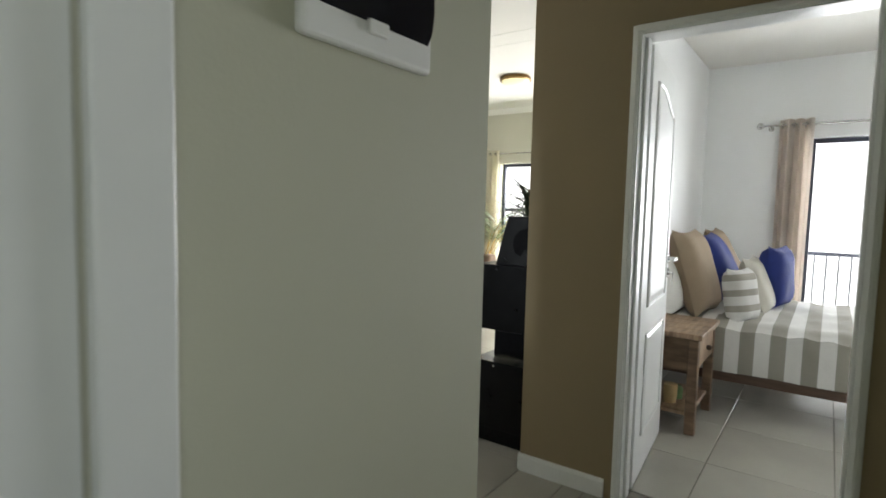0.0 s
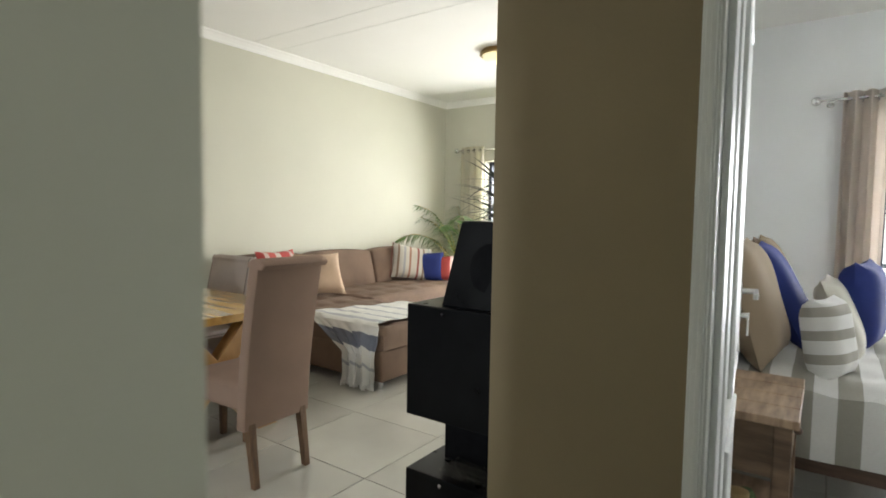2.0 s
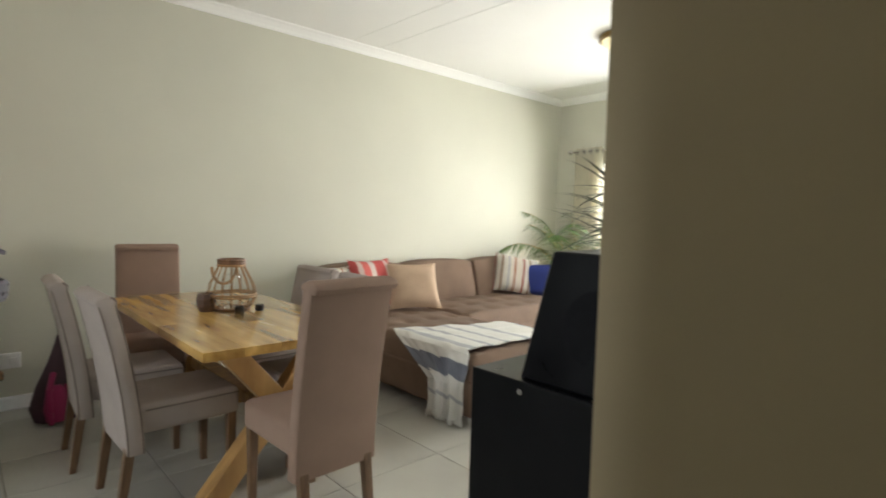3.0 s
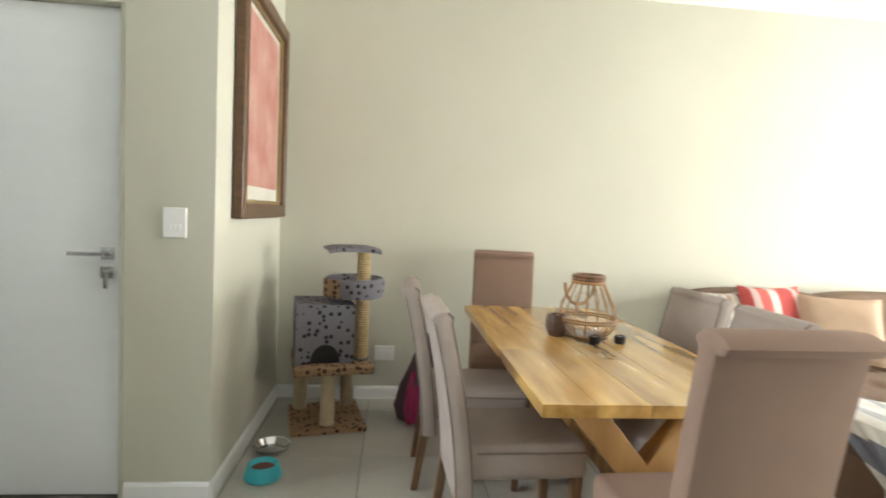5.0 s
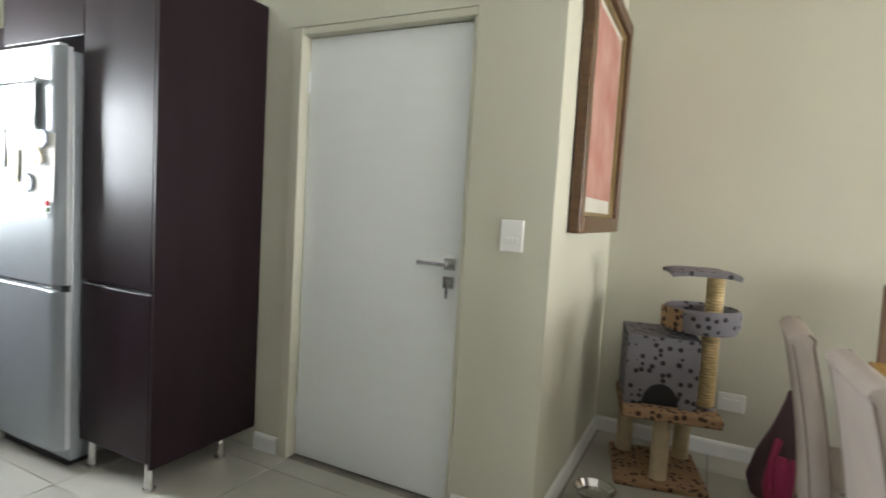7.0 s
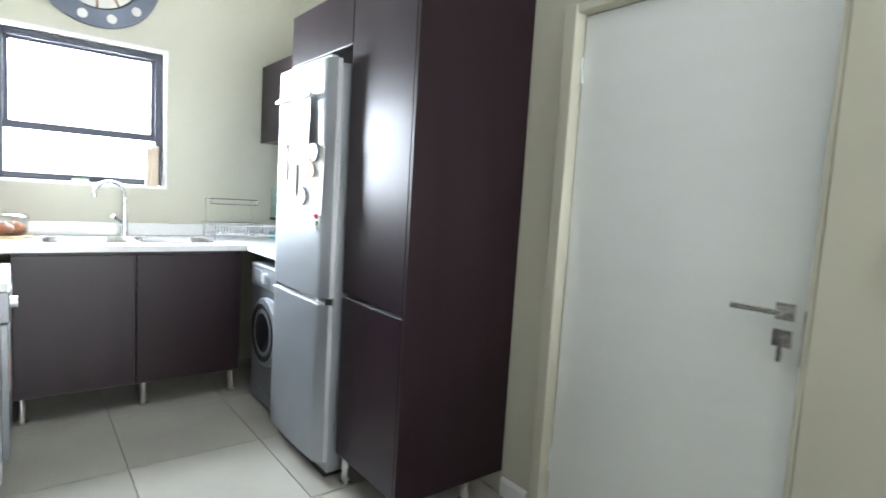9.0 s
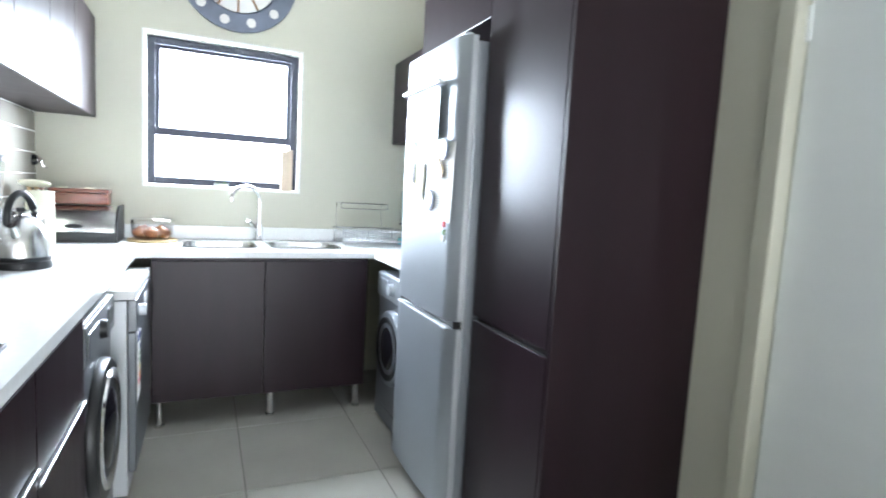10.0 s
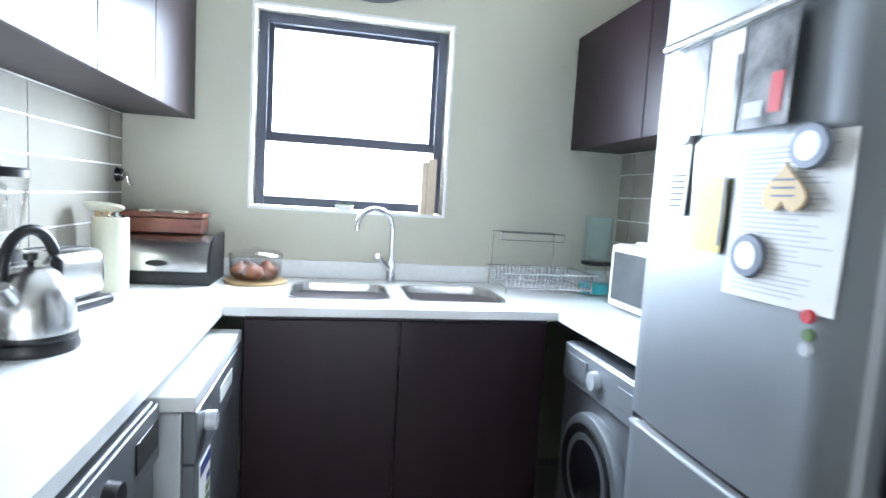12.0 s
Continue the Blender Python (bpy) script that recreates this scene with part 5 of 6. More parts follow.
t.part("slab", bm, QUARTZ)
bm = B()
box(bm, EX + 0.001, KY + 0.001, CT + 0.001, KX - 0.001, KY + 0.02, CT + 0.083)
t.part("upstand", bm, QUARTZ, 0.002)


def basin(x0, x1, y0, y1):
    t = Thing("sink_bowl", ((x0 + x1) / 2, (y0 + y1) / 2, CT - 0.17), "brushed steel sink bowl set under the worktop", "sink", group="sink bowls")
    bm = B()
    prof = [(0.012, 0.003), (0.0, 0.001), (-0.004, -0.02), (-0.012, -0.145), (-0.05, -0.165)]
    rings = []
    for d, z in prof:
        ring = []
        r = 0.075
        for cx, cy, a0 in ((x1 - r, y1 - r, 0), (x0 + r, y1 - r, 90), (x0 + r, y0 + r, 180), (x1 - r, y0 + r, 270)):
            for k in range(7):
                a = radians(a0 + 15 * k)
                ring.append(bm.verts.new((cx + (r + d) * math.cos(a), cy + (r + d) * math.sin(a), CT + z)))
        rings.append(ring)
    n = len(rings[0])
    for a, b in zip(rings, rings[1:]):
        for k in range(n):
            bm.faces.new((a[k], a[(k + 1) % n], b[(k + 1) % n], b[k]))
    bm.faces.new(rings[-1])
    t.part("bowl", bm, STEEL, smooth=True)
    bm = B()
    cx, cy = (x0 + x1) / 2, (y0 + y1) / 2
    lathe(bm, [(0.04, 0.0), (0.036, 0.006), (0.022, 0.004), (0.0, 0.002)], (cx, cy - 0.06, CT - 0.166), 20)
    t.part("waste", bm, CHROME, smooth=True)


basin(*S1, SY0, SY1)
basin(*S2, SY0, SY1)

t = Thing("kitchen_tap", (-2.595, -2.56, CT), "tall chrome swan-neck kitchen mixer tap", "tap")
bm = B()
cyl(bm, (-2.595, -2.56, CT), (-2.595, -2.56, CT + 0.012), 0.028, seg=20)
cyl(bm, (-2.595, -2.56, CT), (-2.595, -2.56, CT + 0.11), 0.023, seg=20)
t.part("body", bm, CHROME, smooth=True)
bm = B()
pts = [(-2.595, -2.56, CT + 0.08), (-2.595, -2.56, CT + 0.26)]
for k in range(1, 13):
    a = math.pi * k / 12 * 0.94
    pts.append((-2.595 + (0.085 - 0.085 * math.cos(a)), -2.56 + (0.045 - 0.045 * math.cos(a)), CT + 0.26 + 0.085 * math.sin(a)))
pts.append((pts[-1][0], pts[-1][1], pts[-1][2] - 0.025))
sweep(bm, pts, 0.0115, 12)
t.part("spout", bm, CHROME, smooth=True)
bm = B()
cyl(bm, (-2.585, -2.545, CT + 0.07), (-2.525, -2.50, CT + 0.135), 0.013, 0.010, 14)
t.part("lever", bm, CHROME, smooth=True)

# left run: drawers, washer, dishwasher
t = Thing("drawer_cabinet", (-1.62, 0.05, 0), "dark wenge drawer cabinets with pale metal edge pulls", "cabinet")
bm = B()
box(bm, LF + 0.03, -0.775, 0.14, KX - 0.002, 0.73, 0.915)
t.part("body", bm, WENGE_IN)
for y0, y1, zs in ((-0.772, -0.285, ((0.15, 0.64), (0.66, 0.90))), (-0.279, 0.30, ((0.15, 0.40), (0.42, 0.68), (0.70, 0.90))), (0.306, 0.72, ((0.15, 0.90),))):
    for z0, z1 in zs:
        d = panel_door(t, (LF + 0.01, y0, z0), (LF + 0.03, y1, z1), name="drawer")
        if z1 < 0.85:
            bm = B()
            box(bm, LF + 0.004, y0, z1 + 0.002, LF + 0.03, y1, z1 + 0.009)
            t.part("edge_pull", bm, STEEL, 0.001, under=d)
for y in (-0.7, -0.1, 0.66):
    steel_leg(t, LF + 0.07, y)

t = Thing("hob", (-1.65, 0.08, CT), "black glass ceramic hob with a steel edge", "hob")
bm = B()
box(bm, -1.895, -0.30, CT + 0.001, -1.45, 0.28, CT + 0.008)
t.part("glass", bm, GLASS_DARK, 0.002)
bm = B()
for b in ((-1.903, -0.308, -1.895, 0.288), (-1.45, -0.308, -1.442, 0.288), (-1.895, -0.308, -1.45, -0.30), (-1.895, 0.28, -1.45, 0.288)):
    box(bm, b[0], b[1], CT + 0.0005, b[2], b[3], CT + 0.009)
t.part("rim", bm, BLACKP, 0.001)


def washer(name, x, y0, y1, out, label, body, lid, dark_ring, top=0.85, r=1.0, zc=0.43):
    """A front loader whose front is at x and faces out along x."""
    yc = (y0 + y1) / 2
    t = Thing(name, (x - out * 0.28, yc, 0), label, "washing machine")
    bm = B()
    box(bm, x - out * 0.54, y0, 0.02, x, y1, top)
    t.part("body", bm, body, 0.008, seg=3)
    bm = B()
    box(bm, x, y0 + 0.004, top - 0.135, x + out * 0.012, y1 - 0.004, top - 0.004)
    t.part("control_panel", bm, lid, 0.005, seg=3)
    bm = B()
    cyl(bm, (x + out * 0.012, yc - out * 0.02, top - 0.07), (x + out * 0.035, yc - out * 0.02, top - 0.07), 0.034, 0.03, 24)
    t.part("knob", bm, SILVER_LIGHT if not dark_ring else BLACKP, smooth=True)
    bm = B()
    box(bm, x + out * 0.012, yc + out * 0.12, top - 0.1, x + out * 0.015, yc + out * 0.25, top - 0.035)
    t.part("display", bm, BLACKP if dark_ring else lid, 0.002)
    bm = B()
    box(bm, x + out * 0.012, y0 + 0.03 if not dark_ring else y1 - 0.2, top - 0.11, x + out * 0.018, y0 + 0.19 if not dark_ring else y1 - 0.03, top - 0.03)
    t.part("soap_drawer", bm, lid, 0.003)

    def ring(prof, seg=44):
        bm = B()
        rr = lathe(bm, [(r * q, h) for q, h in prof], seg=seg)
        bmesh.ops.transform(bm, matrix=Matrix.Translation((x, yc, zc)) @ Matrix.Rotation(radians(90 * out), 4, 'Y'), verts=bm.verts)
        return bm
    d = t.part("door", ring([(0.235, 0.0), (0.236, 0.02), (0.229, 0.032), (0.216, 0.036), (0.196, 0.036)]), SILVER if not dark_ring else BLACKP, smooth=True)
    t.part("door_ring", ring([(0.2, 0.034), (0.196, 0.043), (0.178, 0.043), (0.16, 0.036), (0.14, 0.024)]), BLACKP if not dark_ring else CHROME, smooth=True, under=d)
    t.part("door_glass", ring([(0.15, 0.028), (0.12, 0.042), (0.07, 0.05), (0.0, 0.054)]), GLASS_DARK, smooth=True, under=d)
    bm = B()
    box(bm, x, y0 + 0.02, 0.03, x + out * 0.006, y1 - 0.02, 0.11)
    t.part("kick_panel", bm, body, 0.002)
    return t


washer("washing_machine", -1.945, -1.335, -0.785, -1, "silver front-loading washing machine with a black porthole", APPLIANCE, APPLIANCE, True, 0.868, 1.04, 0.44)
washer("washing_machine", -3.21, -1.905, -1.345, 1, "dark silver front-loading washing machine under the worktop", APPLIANCE, SILVER, False, 0.86, 0.86, 0.475)

t = Thing("dishwasher", (-1.72, -1.53, 0), "silver dishwasher with a white top and an energy label", "dishwasher")
DF = -2.03
bm = B()
box(bm, DF + 0.03, -1.960, 0.02, KX - 0.01, -1.340, 0.83)
t.part("body", bm, SILVER_LIGHT, 0.004)
bm = B()
box(bm, DF, -1.965, 0.835, KX - 0.005, -1.335, 0.872)
t.part("lid", bm, PLASTIC, 0.004)
bm = B()
box(bm, DF, -1.957, 0.12, DF + 0.028, -1.343, 0.70)
d = t.part("door", bm, APPLIANCE, 0.004)
bm = B()
box(bm, DF - 0.004, -1.957, 0.705, DF + 0.028, -1.343, 0.832)
t.part("control_panel", bm, APPLIANCE, 0.004)
bm = B()
cyl(bm, (DF - 0.03, -1.435, 0.775), (DF - 0.004, -1.435, 0.775), 0.024, seg=20)
t.part("knob", bm, SILVER_LIGHT, smooth=True)
bm = B()
box(bm, DF - 0.007, -1.765, 0.755, DF - 0.004, -1.595, 0.80)
t.part("grip", bm, PLASTIC, 0.001)
bm = B()
box(bm, DF - 0.005, -1.525, 0.766, DF - 0.004, -1.485, 0.772)
t.part("button", bm, BLACKP)
bm = B()
box(bm, DF - 0.002, -1.500, 0.40, DF, -1.390, 0.68)
lab = t.part("energy_label", bm, PAPER)
for k, m in enumerate((BLUE, GREEN, GREEN, YELLOW, ORANGE, RED)):
    bm = B()
    box(bm, DF - 0.003, -1.490 + 0.0, 0.60 - 0.028 * k, DF - 0.002, -1.460 + 0.008 * k, 0.62 - 0.028 * k)
    t.part("bar", bm, m, under=lab)
bm = B()
box(bm, DF - 0.003, -1.497, 0.645, DF - 0.002, -1.393, 0.675)
t.part("label_head", bm, BLUE, under=lab)
bm = B()
box(bm, DF + 0.035, -1.955, 0.02, DF + 0.05, -1.345, 0.12)
t.part("kick_panel", bm, SILVER)


# wall cabinets
def wall_cabinet(name, x_front, x_wall, splits, z0, z1, label, out):
    t = Thing(name, ((x_front + x_wall) / 2, (splits[0] + splits[-1]) / 2, z0), label, "cabinet")
    bm = B()
    box(bm, x_wall, splits[0], z0 + 0.002, x_front - out * 0.02, splits[-1], z1)
    t.part("body", bm, WENGE_IN)
    for a, b in zip(splits, splits[1:]):
        panel_door(t, (x_front - out * 0.018, a + 0.002, z0), (x_front, b - 0.002, z1))
    return t


wall_cabinet("wall_cabinet", -1.70, KX - 0.002, (KY + 0.003, -2.12, -1.66, -1.2, -0.74, -0.28, 0.18, 0.64), 1.645, 2.20, "dark wenge wall cabinets above the tiled worktop", -1)
wall_cabinet("wall_cabinet", -3.49, EX + 0.002, (KY + 0.003, -2.0, -1.375), 1.645, 2.20, "dark wenge wall cabinet beside the fridge", 1)

# tall unit and fridge
t = Thing("tall_cabinet", (-3.5, -0.44, 0), "tall dark wenge larder cabinet on steel legs", "cabinet")
TF, TY_N, TY_F = -3.20, -0.207, -0.705
bm = B()
box(bm, EX + 0.002, TY_F, 0.13, TF - 0.022, TY_N - 0.018, 2.20)
t.part("body", bm, WENGE_IN)
bm = B()
box(bm, EX + 0.002, TY_N - 0.017, 0.11, TF, TY_N, 2.215)
t.part("side_panel", bm, WENGE, 0.002)
panel_door(t, (TF - 0.02, TY_F, 0.13), (TF, TY_N - 0.02, 0.853))
panel_door(t, (TF - 0.02, TY_F, 0.872), (TF, TY_N - 0.02, 2.20))
bm = B()
box(bm, TF - 0.012, TY_F, 0.856, TF + 0.002, TY_N - 0.02, 0.862)
t.part("edge_pull", bm, STEEL)
for x in (TF - 0.03, EX + 0.18):
    for y in (TY_N - 0.045, TY_F + 0.05):
        steel_leg(t, x, y, 0.13)

t = Thing("bridge_cabinet", (-3.5, -0.97, 1.95), "dark wenge cabinet bridging over the fridge", "cabinet")
bm = B()
box(bm, EX + 0.002, -1.372, 1.96, TF - 0.022, TY_F - 0.002, 2.20)
t.part("body", bm, WENGE_IN)
panel_door(t, (TF - 0.02, -1.372, 1.95), (TF, TY_F - 0.004, 2.20))

FXF, FY0, FY1, FT = -3.10, -1.322, -0.715, 1.885
t = Thing("fridge", (-3.42, -0.97, 0), "tall silver two-door fridge freezer with papers and magnets", "fridge")
bm = B()
box(bm, EX + 0.03, FY0 + 0.004, 0.03, FXF - 0.065, FY1 - 0.004, FT - 0.015)
t.part("body", bm, SILVER, 0.006)


def curved_door(z0, z1):
    """A fridge door whose front bows and rounds off at the sides."""
    bm = B()
    pts = []
    n = 16
    for k in range(n + 1):
        a = k / n
        y = FY0 + (FY1 - FY0) * a
        e = min(a, 1 - a) * (FY1 - FY0)
        x = FXF - 0.012 * (2 * a - 1) ** 2 - (0.025 * (1 - min(1, e / 0.035)) ** 2)
        pts.append((x, y))
    lo = [bm.verts.new((x, y, z0)) for x, y in pts] + [bm.verts.new((FXF - 0.06, FY1, z0)), bm.verts.new((FXF - 0.06, FY0, z0))]
    hi = [bm.verts.new((v.co.x, v.co.y, z1)) for v in lo]
    m = len(lo)
    for k in range(m):
        bm.faces.new((lo[k], lo[(k + 1) % m], hi[(k + 1) % m], hi[k]))
    bm.faces.new(lo)
    bm.faces.new(hi)
    return bm


up = t.part("door", curved_door(0.845, FT), SILVER, smooth=True)
low = t.part("door", curved_door(0.09, 0.815), SILVER, smooth=True)
for d, z0, z1 in ((up, 0.845, FT), (low, 0.09, 0.815)):
    bm = B()
    box(bm, FXF - 0.06, FY1 + 0.0005, z0 + 0.002, FXF - 0.04, FY1 + 0.004, z1 - 0.002)
    t.part("edge_trim", bm, SILVER_LIGHT, 0.001, under=d)
bm = B()
box(bm, FXF - 0.06, FY0 + 0.01, 0.815, FXF - 0.03, FY1 - 0.01, 0.845)
t.part("grip_gap", bm, BLACKP)
bm = B()
box(bm, FXF - 0.045, FY0 + 0.03, 0.806, FXF - 0.006, FY1 - 0.04, 0.819)
t.part("grip_edge", bm, SILVER_LIGHT, 0.005, under=low)
bm = B()
box(bm, FXF - 0.05, FY0 + 0.02, FT, FXF - 0.015, FY1 - 0.02, FT + 0.012)
t.part("hinge_cover", bm, SILVER_LIGHT, 0.004)
bm = B()
box(bm, FXF - 0.2, FY0 + 0.03, 0.0, FXF - 0.07, FY1 - 0.03, 0.03)
t.part("feet", bm, BLACKP)
bm = B()
cyl(bm, (FXF + 0.028, -1.215, 1.735), (FXF + 0.028, -0.83, 1.735), 0.012, seg=14)
for y in (-1.195, -0.85):
    cyl(bm, (FXF - 0.012, y, 1.735), (FXF + 0.028, y, 1.735), 0.009, seg=12)
t.part("rail", bm, STEEL, smooth=True, under=up)
bm = B()
for k in range(3):
    box(bm, FXF - 0.002, -0.97, 1.755 + 0.01 * k, FXF + 0.001, -0.92, 1.761 + 0.01 * k)
t.part("badge", bm, SILVER_LIGHT, under=up)


def hung_sheet(name, y0, y1, z0, z1, material, label, category, off=0.004, curl=0.01, bars=(), ink=INK):
    """A sheet of paper or card on the fridge door, with rows of print and dark edge strips as bars."""
    t = Thing(name, (FXF, (y0 + y1) / 2, z0), label, category, group="papers on the fridge")
    bm = B()

    def f(u, v):
        y = y0 + (y1 - y0) * u
        a = (y - FY0) / (FY1 - FY0)
        return (FXF - 0.012 * (2 * a - 1) ** 2 + off + curl * (1 - v) ** 2, y, z0 + (z1 - z0) * v)
    sheet(bm, f, 4, 6, 0.0012)
    t.part("sheet", bm, material, smooth=True)
    for (u0, u1, v0, v1, m) in bars:
        bm = B()
        sheet(bm, lambda u, v: Vector(f(u0 + (u1 - u0) * u, v0 + (v1 - v0) * v)) + Vector((0.0016, 0, 0)), 2, 2, 0.0003)
        t.part("print", bm, m)
    return t


def lines(n, v0, v1, m=INK, seed=1):
    r = random.Random(seed)
    return [(0.1, r.uniform(0.6, 0.93), v0 + (v1 - v0) * k / n, v0 + (v1 - v0) * (k + 0.35) / n, m) for k in range(n)]


INK_PALE = mat("pale grey print", (0.60, 0.60, 0.61), 0.8, var=0.1)
PHOTO = mat("grey photo print", (0.18, 0.18, 0.19), 0.25, var=0.7, scale=14, col2=(0.45, 0.45, 0.46))
hung_sheet("paper", -1.175, -1.08, 1.53, 1.722, PHOTO, "small grey printed photo hung from the fridge rail", "paper", 0.02, 0.004, [(0.1, 0.9, 0.06, 0.4, PAPER)])
# The first bar is a dark strip down the leaflet's +y edge.
hung_sheet("paper", -1.072, -0.98, 1.525, 1.722, PAPER, "small white printed leaflet hung from the fridge rail", "paper", 0.02, 0.004, [(0.86, 1.0, 0.0, 0.75, PHOTO)] + lines(9, 0.12, 0.92, INK_PALE, 2))
hung_sheet("paper", -0.972, -0.86, 1.525, 1.722, PHOTO, "grey and red printed leaflet hung from the fridge rail", "paper", 0.02, 0.004, [(0.62, 0.86, 0.12, 0.48, RED), (0.1, 0.5, 0.1, 0.25, INK_PALE)])
hung_sheet("paper", -0.985, -0.745, 1.21, 1.51, PAPER, "white letter page of small print on the fridge", "paper", 0.003, 0.006, lines(30, 0.05, 0.95, INK_PALE, 3))
# The only bar here is a dark strip down the card's +y edge.
hung_sheet("note_pad", -1.095, -1.0, 1.285, 1.44, YELLOW, "pale yellow note card held by a magnet", "note", 0.008, 0.003, [(0.9, 1.0, 0.1, 1.0, INK)])
hung_sheet("paper", -1.20, -1.13, 1.355, 1.56, PAPER, "narrow white slip on the fridge door", "paper", 0.004, 0.005, lines(6, 0.1, 0.5, INK, 5))


def magnet(y, z, r, material, label, shape="disc", inner=None):
    t = Thing("fridge_magnet", (FXF, y, z), label, "magnet", group="magnets on the fridge")
    bm = B()
    a = (y - FY0) / (FY1 - FY0)
    x = FXF - 0.012 * (2 * a - 1) ** 2 + 0.008
    if shape == "disc":
        cyl(bm, (x, y, z), (x + 0.008, y, z), r, r * 0.92, 24)
    else:
        pts = []
        for k in range(24):
            q = 2 * math.pi * k / 24
            hy = 16 * math.sin(q) ** 3 / 17
            hz = (13 * math.cos(q) - 5 * math.cos(2 * q) - 2 * math.cos(3 * q) - math.cos(4 * q)) / 17
            pts.append((y + r * hy, z - r * hz))
        a0 = [bm.verts.new((x, p, q)) for p, q in pts]
        a1 = [bm.verts.new((x + 0.006, p, q)) for p, q in pts]
        bm.faces.new(a0)
        bm.faces.new(a1)
        for k in range(24):
            bm.faces.new((a0[k], a0[(k + 1) % 24], a1[(k + 1) % 24], a1[k]))
    t.part("body", bm, material, smooth=(shape == "disc"))
    if inner:
        bm = B()
        cyl(bm, (x + 0.008, y, z), (x + 0.009, y, z), r * 0.62, seg=20)
        t.part("face", bm, inner)
    if shape == "heart":
        for k in range(3):
            bm = B()
            box(bm, x + 0.006, y - r * 0.5, z - 0.01 + 0.014 * k, x + 0.0068, y + r * 0.5, z - 0.006 + 0.014 * k)
            t.part("print", bm, INK)


magnet(-0.82, 1.485, 0.04, CLOCKBLUE, "round blue and grey souvenir magnet", inner=SILVER)
magnet(-0.925, 1.29, 0.042, CLOCKBLUE, "round grey souvenir magnet", inner=SILVER_LIGHT)
magnet(-0.86, 1.41, 0.05, TANWOOD, "wooden heart-shaped magnet with writing", "heart")
magnet(-1.15, 1.54, 0.026, SILVER_LIGHT, "small round silver fridge magnet")
magnet(-0.785, 1.205, 0.012, RED, "small red souvenir fridge magnet")
magnet(-0.78, 1.175, 0.011, GREEN, "small round green fridge magnet")
magnet(-0.782, 1.15, 0.012, SILVER_LIGHT, "tiny silver fridge magnet ring")

# ---------------------------------------------------------------- on the worktop
t = Thing("kettle", (-1.64, -1.455, CT), "brushed steel dome kettle with a black arched handle", "kettle", local=True)
bm = B()
lathe(bm, [(0.0, 0.0), (0.102, 0.0), (0.104, 0.012), (0.098, 0.03), (0.0, 0.03)], seg=36)
t.part("base", bm, BLACKP, smooth=True)
bm = B()
lathe(bm, [(0.092, 0.03), (0.098, 0.034), (0.098, 0.065), (0.093, 0.11), (0.08, 0.155), (0.06, 0.19), (0.04, 0.207), (0.03, 0.21), (0.0, 0.212)], seg=40)
t.part("body", bm, STEEL, smooth=True)
bm = B()
lathe(bm, [(0.0985, 0.032), (0.1, 0.036), (0.1, 0.045), (0.0985, 0.048)], seg=40)
t.part("band", bm, BLACKP, smooth=True)
bm = B()
lathe(bm, [(0.008, 0.21), (0.008, 0.222), (0.016, 0.226), (0.016, 0.242), (0.0, 0.246)], seg=18)
t.part("lid_knob", bm, BLACKP, smooth=True)
bm = B()
sweep(bm, [(0.03 * math.cos(a), 0.062 * math.cos(a), 0.19 + 0.11 * math.sin(a)) for a in [radians(-8 + 196 * k / 18) for k in range(19)]], 0.014, 10)
t.part("handle", bm, BLACKP, smooth=True)
bm = B()
cyl(bm, (0.0, 0.066, 0.13), (0.0, 0.115, 0.178), 0.022, 0.013, 16)
t.part("spout", bm, STEEL, smooth=True)
bm = B()
sweep(bm, [(0.08, 0.03, 0.006), (0.12, 0.1, 0.006), (0.1, 0.16, 0.006), (0.14, 0.2, 0.006), (0.2, 0.16, 0.02), (0.215, 0.12, 0.16)], 0.0045, 8)
t.part("cord", bm, BLACKP, smooth=True)

t.ob.matrix_basis = pose(-1.64, -1.455, CT) @ Matrix.Scale(0.94, 4)

t = Thing("blender", (-1.475, -1.61, CT), "jug blender with clear jar on a black base", "blender", local=True)
bm = B()
lathe(bm, [(0.0, 0.0), (0.078, 0.0), (0.08, 0.02), (0.068, 0.1), (0.062, 0.13), (0.072, 0.15), (0.068, 0.18), (0.062, 0.185), (0.062, 0.21), (0.0, 0.21)], seg=28)
t.part("base", bm, BLACKP, smooth=True)
bm = B()
box(bm, -0.08, -0.03, 0.125, -0.055, 0.04, 0.172)
t.part("panel", bm, STEEL, 0.006)
bm = B()
lathe(bm, [(0.052, 0.211), (0.06, 0.225), (0.08, 0.40), (0.076, 0.40), (0.055, 0.231), (0.0, 0.225)], seg=28)
t.part("jar", bm, GLASS, smooth=True)
bm = B()
lathe(bm, [(0.0, 0.40), (0.083, 0.40), (0.084, 0.418), (0.079, 0.424), (0.03, 0.426), (0.028, 0.44), (0.0, 0.44)], seg=28)
t.part("lid", bm, BLACKP, smooth=True)
bm = B()
sweep(bm, [(-0.045, 0.06, 0.385), (-0.075, 0.085, 0.375), (-0.075, 0.085, 0.285), (-0.04, 0.048, 0.255)], 0.008, 8)
t.part("handle", bm, GLASS, smooth=True)

t = Thing("toaster", (-1.50, -1.89, CT), "rounded silver two-slot toaster", "toaster", rz=-14, local=True)
bm = B()
box(bm, -0.085, -0.12, 0.025, 0.085, 0.12, 0.19)
t.part("shell", bm, STEEL, 0.045, True, seg=6)
bm = B()
box(bm, -0.092, -0.135, 0.0, 0.092, 0.135, 0.032)
t.part("base", bm, BLACKP, 0.012, True, seg=3)
bm = B()
